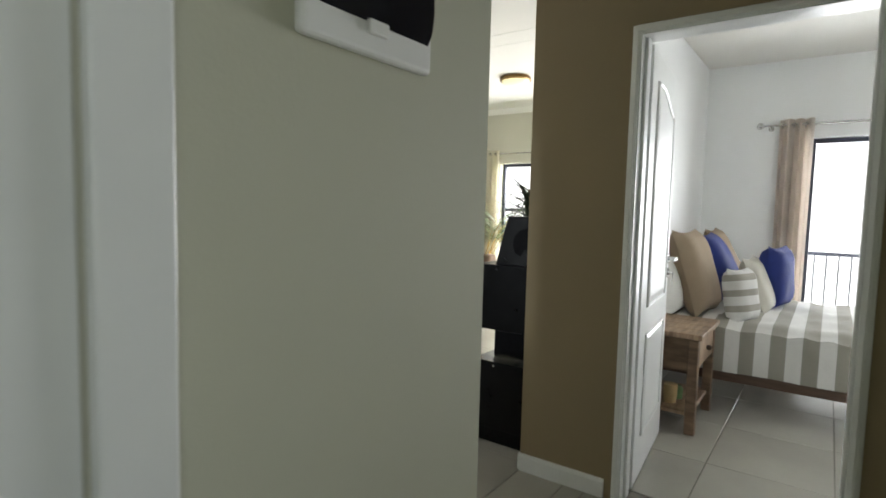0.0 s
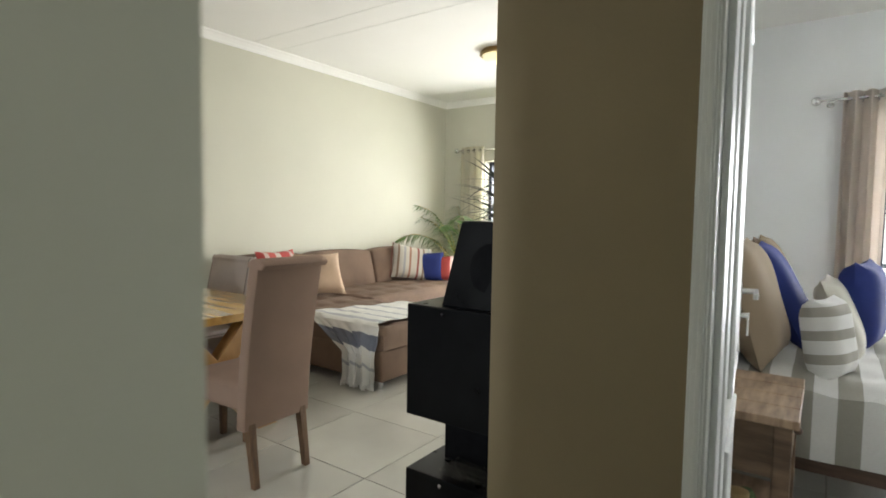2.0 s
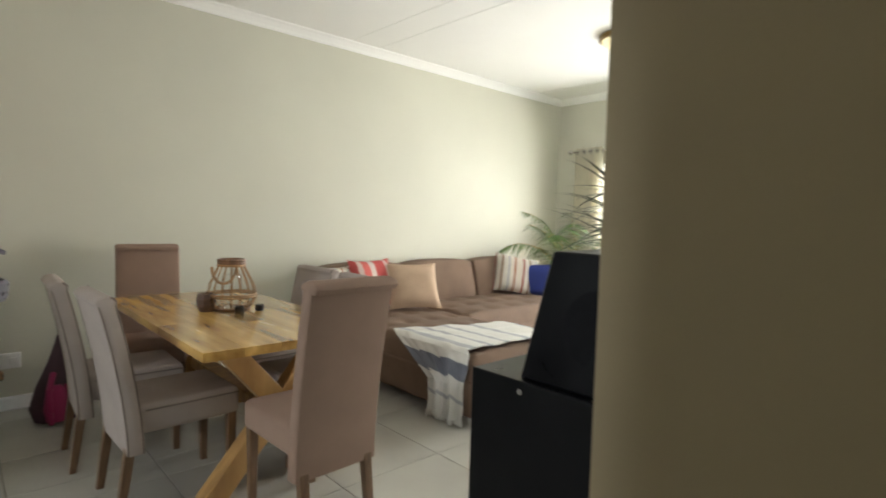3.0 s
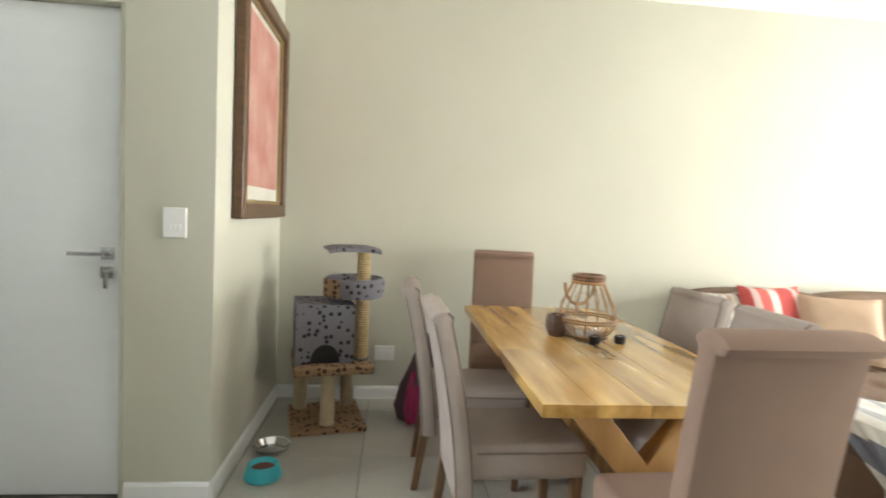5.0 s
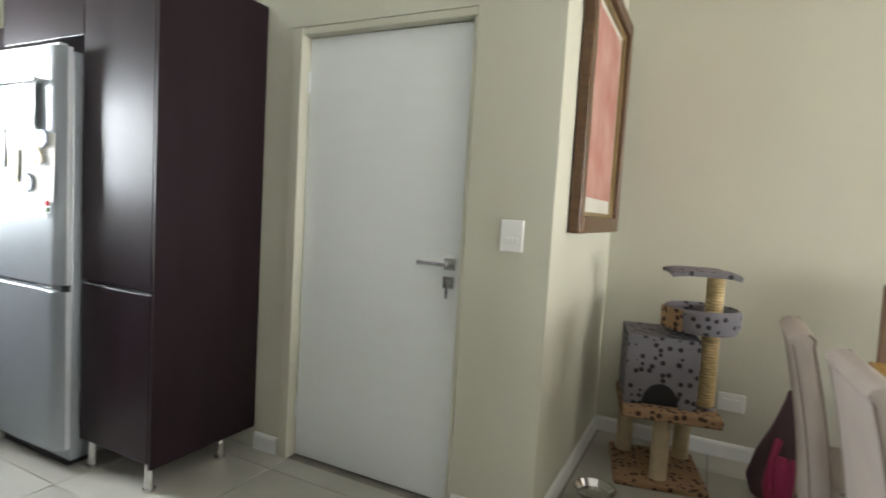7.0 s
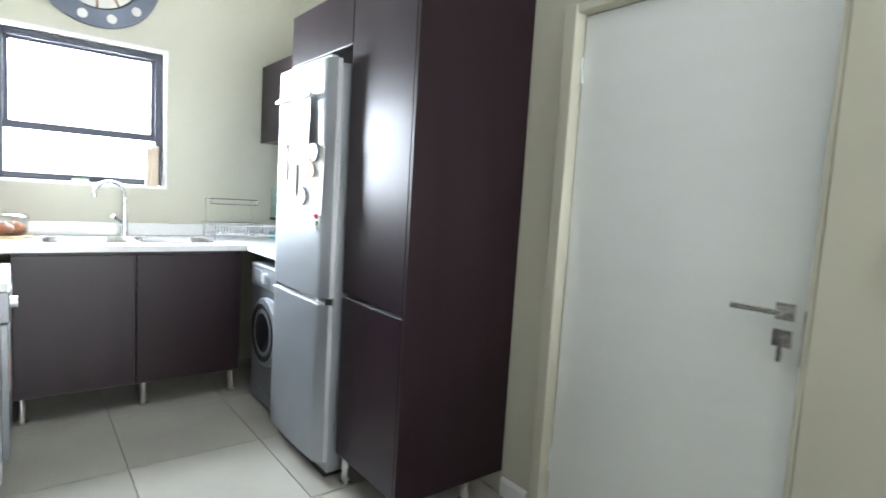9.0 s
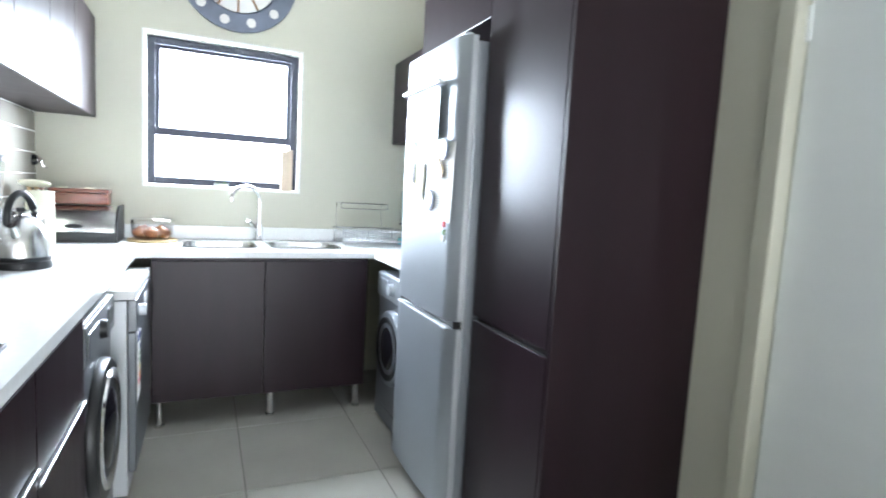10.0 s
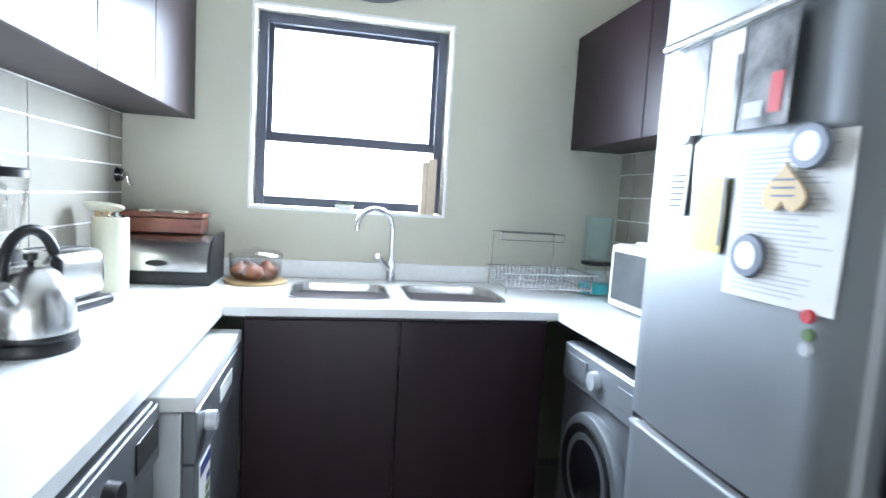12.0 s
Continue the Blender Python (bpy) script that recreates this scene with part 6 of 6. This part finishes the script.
for x in (-0.03, 0.03):
    box(bm, x - 0.012, -0.08, 0.188, x + 0.012, 0.08, 0.1915)
t.part("slot", bm, BLACKP)

t = Thing("utensil_holder", (-1.525, -2.22, CT), "tall cream enamel jar of kitchen utensils", "utensil jar", local=True)
bm = B()
lathe(bm, [(0.0, 0.0), (0.058, 0.0), (0.06, 0.004), (0.06, 0.27), (0.056, 0.272), (0.055, 0.02), (0.0, 0.018)], seg=28)
t.part("jar", bm, CREAM, smooth=True)
rnd = random.Random(3)
for k in range(7):
    bm = B()
    a = rnd.uniform(0, 6.28)
    p = (0.025 * math.cos(a), 0.025 * math.sin(a), 0.05)
    q = (0.045 * math.cos(a), 0.045 * math.sin(a), 0.275 + rnd.uniform(0.0, 0.03))
    cyl(bm, p, q, 0.007, 0.009, 8)
    t.part("utensil", bm, (TANWOOD, STEEL, BLACKP)[k % 3], smooth=True)
bm = B()
lathe(bm, [(0.0, 0.0), (0.03, 0.006), (0.05, 0.012), (0.052, 0.02), (0.0, 0.02)], seg=18, sx=1.3)
bmesh.ops.transform(bm, matrix=Matrix.Translation((0.015, 0.03, 0.292)) @ Matrix.Rotation(radians(20), 4, 'X'), verts=bm.verts)
t.part("ladle", bm, CREAM, smooth=True)

t = Thing("bread_bin", (-1.65, -2.49, CT), "brushed steel roll-top bread bin with black ends", "bread bin")
bbx0, bbx1 = -1.84, -1.425
bm = B()


def bread(u, v):
    a = radians(95 * v)
    return (bbx0 + 0.012 + (bbx1 - bbx0 - 0.024) * u, -2.50 + 0.14 * math.cos(a), CT + 0.055 + 0.135 * math.sin(a))


sheet(bm, bread, 2, 14, 0.004)
t.part("lid", bm, STEEL, smooth=True)
bm = B()
box(bm, bbx0 + 0.01, -2.63, CT, bbx1 - 0.01, -2.355, CT + 0.055)
box(bm, bbx0 + 0.01, -2.63, CT + 0.055, bbx1 - 0.01, -2.50, CT + 0.188)
t.part("base", bm, BLACKP, 0.004)
for x in (bbx0, bbx1 - 0.012):
    bm = B()
    pts = [(-2.635, 0.0), (-2.35, 0.0), (-2.35, 0.06)] + [(-2.50 + 0.148 * math.cos(radians(95 * k / 10)), 0.06 + 0.14 * math.sin(radians(95 * k / 10))) for k in range(1, 11)] + [(-2.635, 0.2)]
    a = [bm.verts.new((x, y, CT + z)) for y, z in pts]
    b = [bm.verts.new((x + 0.012, y, CT + z)) for y, z in pts]
    bm.faces.new(a)
    bm.faces.new(b)
    for k in range(len(pts)):
        bm.faces.new((a[k], a[(k + 1) % len(pts)], b[(k + 1) % len(pts)], b[k]))
    t.part("end", bm, BLACKP)
bm = B()
lathe(bm, [(0.0, 0.0), (0.04, 0.002), (0.042, 0.01), (0.036, 0.016), (0.0, 0.018)], seg=20, sy=0.3)
bmesh.ops.transform(bm, matrix=Matrix.Translation((-1.64, -2.362, CT + 0.087)) @ Matrix.Rotation(radians(-90), 4, 'X'), verts=bm.verts)
t.part("grip", bm, BLACKP, smooth=True)

t = Thing("wooden_box", (-1.635, -2.53, CT + 0.2), "polished red mahogany box with brass clips on the bread bin", "box")
bm = B()
box(bm, -1.78, -2.60, CT + 0.2, -1.465, -2.47, CT + 0.262)
t.part("body", bm, MAHOG, 0.004)
bm = B()
vs = box(bm, -1.785, -2.605, CT + 0.264, -1.46, -2.465, CT + 0.285)
t.part("lid", bm, MAHOG, 0.006)
for x in (-1.695, -1.565):
    bm = B()
    box(bm, x - 0.025, -2.50, CT + 0.285, x + 0.025, -2.463, CT + 0.293)
    t.part("clip", bm, CREAM, 0.002)

t = Thing("serving_board", (-2.0, -2.49, CT), "round light wooden board under a glass bowl", "board", local=True)
bm = B()
lathe(bm, [(0.0, 0.0), (0.128, 0.0), (0.132, 0.006), (0.128, 0.014), (0.0, 0.014)], seg=36)
t.part("board", bm, TANWOOD, smooth=True)
t = Thing("glass_bowl", (-2.0, -2.49, CT + 0.014), "clear glass casserole bowl holding onions", "bowl", local=True)
bm = B()
lathe(bm, [(0.0, 0.0), (0.09, 0.0), (0.108, 0.03), (0.112, 0.105), (0.108, 0.105), (0.103, 0.033), (0.086, 0.006), (0.0, 0.006)], seg=36)
t.part("bowl", bm, GLASS, smooth=True).visible_shadow = False
bm = B()
lathe(bm, [(0.116, 0.105), (0.1, 0.12), (0.02, 0.126), (0.02, 0.14), (0.0, 0.142)], seg=36)
t.part("lid", bm, GLASS, smooth=True).visible_shadow = False
for k, (x, y) in enumerate(((-0.055, 0.035), (0.06, 0.03), (-0.04, -0.05), (0.045, -0.045), (0.0, 0.07))):
    o = Thing("onion", (-2.0 + x, -2.49 + y, CT + 0.02), "brown onion lying in the glass bowl", "onion", group="onions in the bowl", local=True)
    bm = B()
    lathe(bm, [(0.0, 0.0), (0.022, 0.003), (0.041, 0.02), (0.044, 0.034), (0.036, 0.052), (0.016, 0.062), (0.006, 0.072), (0.0, 0.074)], seg=16)
    o.part("skin", bm, FRUIT, smooth=True)


def jar_glass(x, y, h, label):
    t = Thing("spice_grinder", (x, y, CT), label, "grinder", group="grinders on the worktop", local=True)
    bm = B()
    lathe(bm, [(0.0, 0.0), (0.034, 0.0), (0.035, 0.004), (0.028, h * 0.45), (0.034, h * 0.8), (0.034, h), (0.0, h)], seg=22)
    t.part("body", bm, GLASS, smooth=True).visible_shadow = False
    bm = B()
    lathe(bm, [(0.0, 0.004), (0.03, 0.004), (0.026, h * 0.32), (0.0, h * 0.33)], seg=20)
    t.part("filling", bm, STEEL, smooth=True)
    bm = B()
    lathe(bm, [(0.0, h), (0.033, h), (0.034, h + 0.02), (0.028, h + 0.03), (0.0, h + 0.032)], seg=20)
    t.part("cap", bm, STEEL, smooth=True)


jar_glass(-1.485, -1.36, 0.125, "clear glass grinder with a steel cap")
jar_glass(-1.545, -1.22, 0.12, "clear glass grinder with a steel cap")
jar_glass(-1.475, -1.25, 0.125, "clear glass grinder with a steel cap")

plate("wall_socket", (KX - 0.01, -1.37, 1.205), (KX - 0.01, -1.22, 1.315), -1, "white double wall socket on the tiles", "socket", [(0.12, 0.3, 0.42, 0.7), (0.58, 0.3, 0.88, 0.7)])
bm = B()
box(bm, KX - 0.056, -1.345, 1.24, KX - 0.022, -1.305, 1.28)
sweep(bm, [(KX - 0.05, -1.325, 1.26), (KX - 0.085, -1.345, 1.265), (KX - 0.11, -1.40, 1.21), (KX - 0.11, -1.47, CT + 0.09), (KX - 0.1, -1.48, CT + 0.01), (KX - 0.07, -1.50, CT + 0.006)], 0.005, 8)
single("power_plug", bm, BLACKP, (KX - 0.04, -1.325, 1.24), "black plug and cable in the tiled wall socket", "plug", 0.0, True)
t = Thing("suction_hook", (KX - 0.009, -2.58, 1.36), "chrome suction hook on the tiles", "hook")
bm = B()
cyl(bm, (KX - 0.009, -2.58, 1.38), (KX - 0.03, -2.58, 1.38), 0.032, 0.026, 22)
t.part("cup", bm, GLASS_DARK, smooth=True)
bm = B()
cyl(bm, (KX - 0.03, -2.58, 1.38), (KX - 0.05, -2.58, 1.38), 0.014, seg=16)
sweep(bm, [(KX - 0.05, -2.58, 1.38), (KX - 0.055, -2.58, 1.34), (KX - 0.075, -2.58, 1.34)], 0.004, 8)
t.part("hook", bm, CHROME, smooth=True)

# dish rack
t = Thing("dish_rack", (-3.24, -2.45, CT), "chrome wire dish rack standing on the worktop", "dish rack")
rx0, rx1, ry0, ry1 = -3.50, -3.09, -2.60, -2.32
bm = B()
for z, g in ((0.03, 0.0), (0.10, 0.015)):
    sweep(bm, [(rx0 - g, ry0 - g, CT + z), (rx1 + g, ry0 - g, CT + z), (rx1 + g, ry1 + g, CT + z), (rx0 - g, ry1 + g, CT + z)], 0.004, 6, True)
for x, y in ((rx0, ry0), (rx1, ry0), (rx1, ry1), (rx0, ry1)):
    sweep(bm, [(x, y, CT), (x, y, CT + 0.1)], 0.004, 6)
t.part("frame", bm, CHROME, smooth=True)
bm = B()
for k in range(20):
    x = rx0 + 0.02 * (k + 0.5) + 0.002
    sweep(bm, [(x, ry0 - 0.012, CT + 0.1), (x, ry0, CT + 0.03), (x, ry0 + 0.1, CT + 0.028), (x, ry1 - 0.1, CT + 0.028), (x, ry1, CT + 0.03), (x, ry1 + 0.012, CT + 0.1)], 0.003, 5)
t.part("wires", bm, CHROME, smooth=True, kind="stuff")
bm = B()
for x in (rx0 + 0.08, rx1 - 0.01):
    sweep(bm, [(x, ry0, CT + 0.1), (x, ry0 - 0.01, CT + 0.27), (x, ry0 + 0.12, CT + 0.27), (x, ry0 + 0.12, CT + 0.235)], 0.0028, 6)
for y, z in ((ry0 - 0.01, 0.27), (ry0 + 0.12, 0.27), (ry0 + 0.12, 0.235), (ry0 + 0.03, 0.27), (ry0 + 0.07, 0.27)):
    sweep(bm, [(rx0 + 0.08, y, CT + z), (rx1 - 0.01, y, CT + z)], 0.0028, 6)
t.part("upper_tier", bm, CHROME, smooth=True)

t = Thing("water_dispenser", (-3.565, -2.42, CT), "aqua plastic water filter jug on a black tray", "water filter", local=True)
bm = B()
lathe(bm, [(0.0, 0.0), (0.075, 0.0), (0.078, 0.012), (0.074, 0.05), (0.05, 0.1), (0.05, 0.138), (0.0, 0.139)], seg=24)
t.part("lower_jug", bm, GLASS_BLUE, smooth=True).visible_shadow = False
bm = B()
lathe(bm, [(0.0, 0.006), (0.072, 0.006), (0.074, 0.014), (0.07, 0.05), (0.0, 0.052)], seg=24)
t.part("water", bm, mat("aqua fill", (0.12, 0.62, 0.70), 0.1, var=0.05), smooth=True)
bm = B()
lathe(bm, [(0.066, 0.14), (0.07, 0.142), (0.07, 0.155), (0.066, 0.157), (0.0, 0.157)], seg=24)
t.part("tray", bm, BLACKP, smooth=True)
bm = B()
lathe(bm, [(0.0, 0.158), (0.064, 0.158), (0.068, 0.17), (0.066, 0.37), (0.06, 0.37), (0.058, 0.17), (0.0, 0.166)], seg=24)
t.part("upper_jug", bm, GLASS_BLUE, smooth=True).visible_shadow = False

t = Thing("microwave", (-3.6, -1.86, CT), "white microwave with a dark mesh window", "microwave")
bm = B()
box(bm, EX + 0.02, -2.10, CT + 0.012, -3.48, -1.64, CT + 0.27)
t.part("body", bm, PLASTIC, 0.008, seg=3)
bm = B()
box(bm, -3.48, -2.095, CT + 0.018, -3.462, -1.645, CT + 0.264)
d = t.part("door", bm, PLASTIC, 0.006, seg=3)
bm = B()
box(bm, -3.462, -2.07, CT + 0.045, -3.459, -1.75, CT + 0.24)
t.part("window", bm, mat("grey mesh glass", (0.10, 0.105, 0.11), 0.15, var=0.2), 0.0, under=d)
bm = B()
for x in (-3.73, -3.54):
    for y in (-2.06, -1.68):
        cyl(bm, (x, y, CT), (x, y, CT + 0.014), 0.015, seg=12)
t.part("foot", bm, BLACKP)
bm = B()
box(bm, -3.66, -2.02, CT + 0.272, -3.52, -1.82, CT + 0.285)
single("folded_cloth", bm, LINEN_WHITE, (-3.59, -1.92, CT + 0.272), "folded white cloth on top of the microwave", "cloth", 0.005)

# window sill things
t = Thing("sill_plant", (-2.37, KY - 0.05, 1.266), "small succulent in a white bowl on the sill", "plant", local=True)
bm = B()
lathe(bm, [(0.0, 0.0), (0.03, 0.0), (0.045, 0.03), (0.046, 0.036), (0.04, 0.036), (0.036, 0.026), (0.0, 0.024)], seg=20)
t.part("bowl", bm, PLASTIC, smooth=True)
bm = B()
rnd = random.Random(2)
for k in range(26):
    a = rnd.uniform(0, 6.28)
    blade(bm, (0.02 * math.cos(a), 0.02 * math.sin(a), 0.026), (math.cos(a), math.sin(a), rnd.uniform(0.6, 2)), rnd.uniform(0.02, 0.035), 0.012, 0.2, 3)
t.part("leaves", bm, GREEN, smooth=True, kind="stuff")
t = Thing("foil_roll_box", (-2.79, KY - 0.06, 1.266), "two tall paper roll cartons standing on the sill", "carton", local=True)
bm = B()
box(bm, -0.022, -0.03, 0.0, 0.022, 0.03, 0.285)
t.part("carton", bm, CARD_PALE, 0.002)
bm = B()
box(bm, 0.024, -0.03, 0.0, 0.052, 0.03, 0.27)
t.part("carton", bm, CARD_PALE, 0.002)

# big wheel clock above the window
t = Thing("wall_clock", (-2.455, KY + 0.012, 2.595), "large wheel-like wall clock with a blue-grey rim", "clock")


def ring_xz(r0, r1, th, seg=56):
    bm = B()
    lathe(bm, [(r0, 0.0), (r0, th), (r1, th), (r1, 0.0)], seg=seg)
    n = len(bm.verts)
    bmesh.ops.transform(bm, matrix=Matrix.Translation((-2.455, KY + 0.002, 2.595)) @ Matrix.Rotation(radians(-90), 4, 'X'), verts=bm.verts)
    return bm


bm = ring_xz(0.245, 0.352, 0.022)
t.part("rim", bm, CLOCKBLUE, smooth=True)
bm = ring_xz(0.0, 0.232, 0.006)
t.part("dial", bm, PAPER)
bm = ring_xz(0.03, 0.05, 0.02)
t.part("hub", bm, CLOCKBLUE, smooth=True)
for k in range(12):
    a = 2 * math.pi * k / 12
    bm = B()
    cyl(bm, (-2.455 + 0.05 * math.sin(a), KY + 0.014, 2.595 + 0.05 * math.cos(a)), (-2.455 + 0.232 * math.sin(a), KY + 0.014, 2.595 + 0.232 * math.cos(a)), 0.006, seg=8)
    t.part("spoke", bm, RATTAN, smooth=True)
    bm = B()
    a += math.pi / 12
    cyl(bm, (-2.455 + 0.298 * math.sin(a), KY + 0.024, 2.595 + 0.298 * math.cos(a)), (-2.455 + 0.298 * math.sin(a), KY + 0.027, 2.595 + 0.298 * math.cos(a)), 0.028, seg=20)
    t.part("spot", bm, LINEN_WHITE)


# ---------------------------------------------------------------- tiles, last
def tile_mesh(w, h, d, name, material, vertical=False):
    bm = B()
    box(bm, -w / 2, -h / 2, 0, w / 2, h / 2, d)
    es = [e for e in bm.edges if all(v.co.z > d / 2 for v in e.verts)]
    bmesh.ops.bevel(bm, geom=es, offset=0.002, segments=1, affect='EDGES')
    return finish(name, bm, material)


TILE_CACHE = {}


def lay(parent, x0, x1, y0, y1, ox, oy, px, py, gap=0.004, z=-0.006, d=0.006):
    """Floor tiles on a grid, cut at the edges of the room."""
    i0, j0 = math.floor((x0 - ox) / px), math.floor((y0 - oy) / py)
    for i in range(i0, math.ceil((x1 - ox) / px)):
        for j in range(j0, math.ceil((y1 - oy) / py)):
            a, b = max(x0, ox + i * px), min(x1, ox + (i + 1) * px)
            c, e = max(y0, oy + j * py), min(y1, oy + (j + 1) * py)
            w, h = round(b - a - gap, 3), round(e - c - gap, 3)
            if w < 0.02 or h < 0.02:
                continue
            if (w, h, d) not in TILE_CACHE:
                TILE_CACHE[w, h, d] = tile_mesh(w, h, d, "tile", TILE)
            ob = new("tile", TILE_CACHE[w, h, d])
            ob.location = ((a + b) / 2, (c + e) / 2, z)
            ob.parent = parent


lay(floor, WX, EX, AY, NY, -2.255, 3.1, 0.652, 0.6)
lay(floor, EX, KX, KY, HEND, -2.45, -1.27, 0.6, 0.65)
lay(floor, EX, DX0, HEND, NY, -2.255, 3.1, 0.652, 0.6)
lay(floor, DX0, HX, HEND, BY, -2.255, 3.1, 0.652, 0.6)
lay(floor, HX, HE, HS, BY, -2.44, -1.25, 0.6, 0.62)
lay(floor_bed, DX1, BE, BY + 0.135, BN, -0.455, 3.68, 0.54, 0.6)

# backsplash tiles over white grout
grout_l = structure("wall_tiling_1", [(KX - 0.006, KY + 0.022, CT + 0.002, KX, 0.75, 1.644)], GROUT_W, "white grout between long greige wall tiles")
grout_r = structure("wall_tiling_2", [(EX, KY + 0.022, CT + 0.002, EX + 0.006, -1.375, 1.644)], GROUT_W, "white grout between long greige wall tiles")


def splash(parent, x, out, y0, y1, z0, z1, oy, oz, w=0.6, h=0.1155, gap=0.006):
    for j in range(math.floor((z0 - oz) / h), math.ceil((z1 - oz) / h)):
        for i in range(math.floor((y0 - oy) / w), math.ceil((y1 - oy) / w)):
            a, b = max(y0, oy + i * w) + gap / 2, min(y1, oy + (i + 1) * w) - gap / 2
            c, e = max(z0, oz + j * h) + gap / 2, min(z1, oz + (j + 1) * h) - gap / 2
            if b - a < 0.015 or e - c < 0.01:
                continue
            bm = B()
            box(bm, 0, a, c, out * 0.0035, b, e)
            bmesh.ops.translate(bm, vec=(0, -a, -c), verts=bm.verts)
            ob = new("tile", finish("tile", bm, BACKSPLASH, 0.001, seg=1))
            ob.location = (x, a, c)
            ob.parent = parent


splash(grout_l, KX - 0.0055, -1, KY + 0.024, 0.75, CT + 0.003, 1.643, -1.905, 1.305)
splash(grout_r, EX + 0.0055, 1, KY + 0.024, -1.375, CT + 0.003, 1.643, -1.905, 1.305)
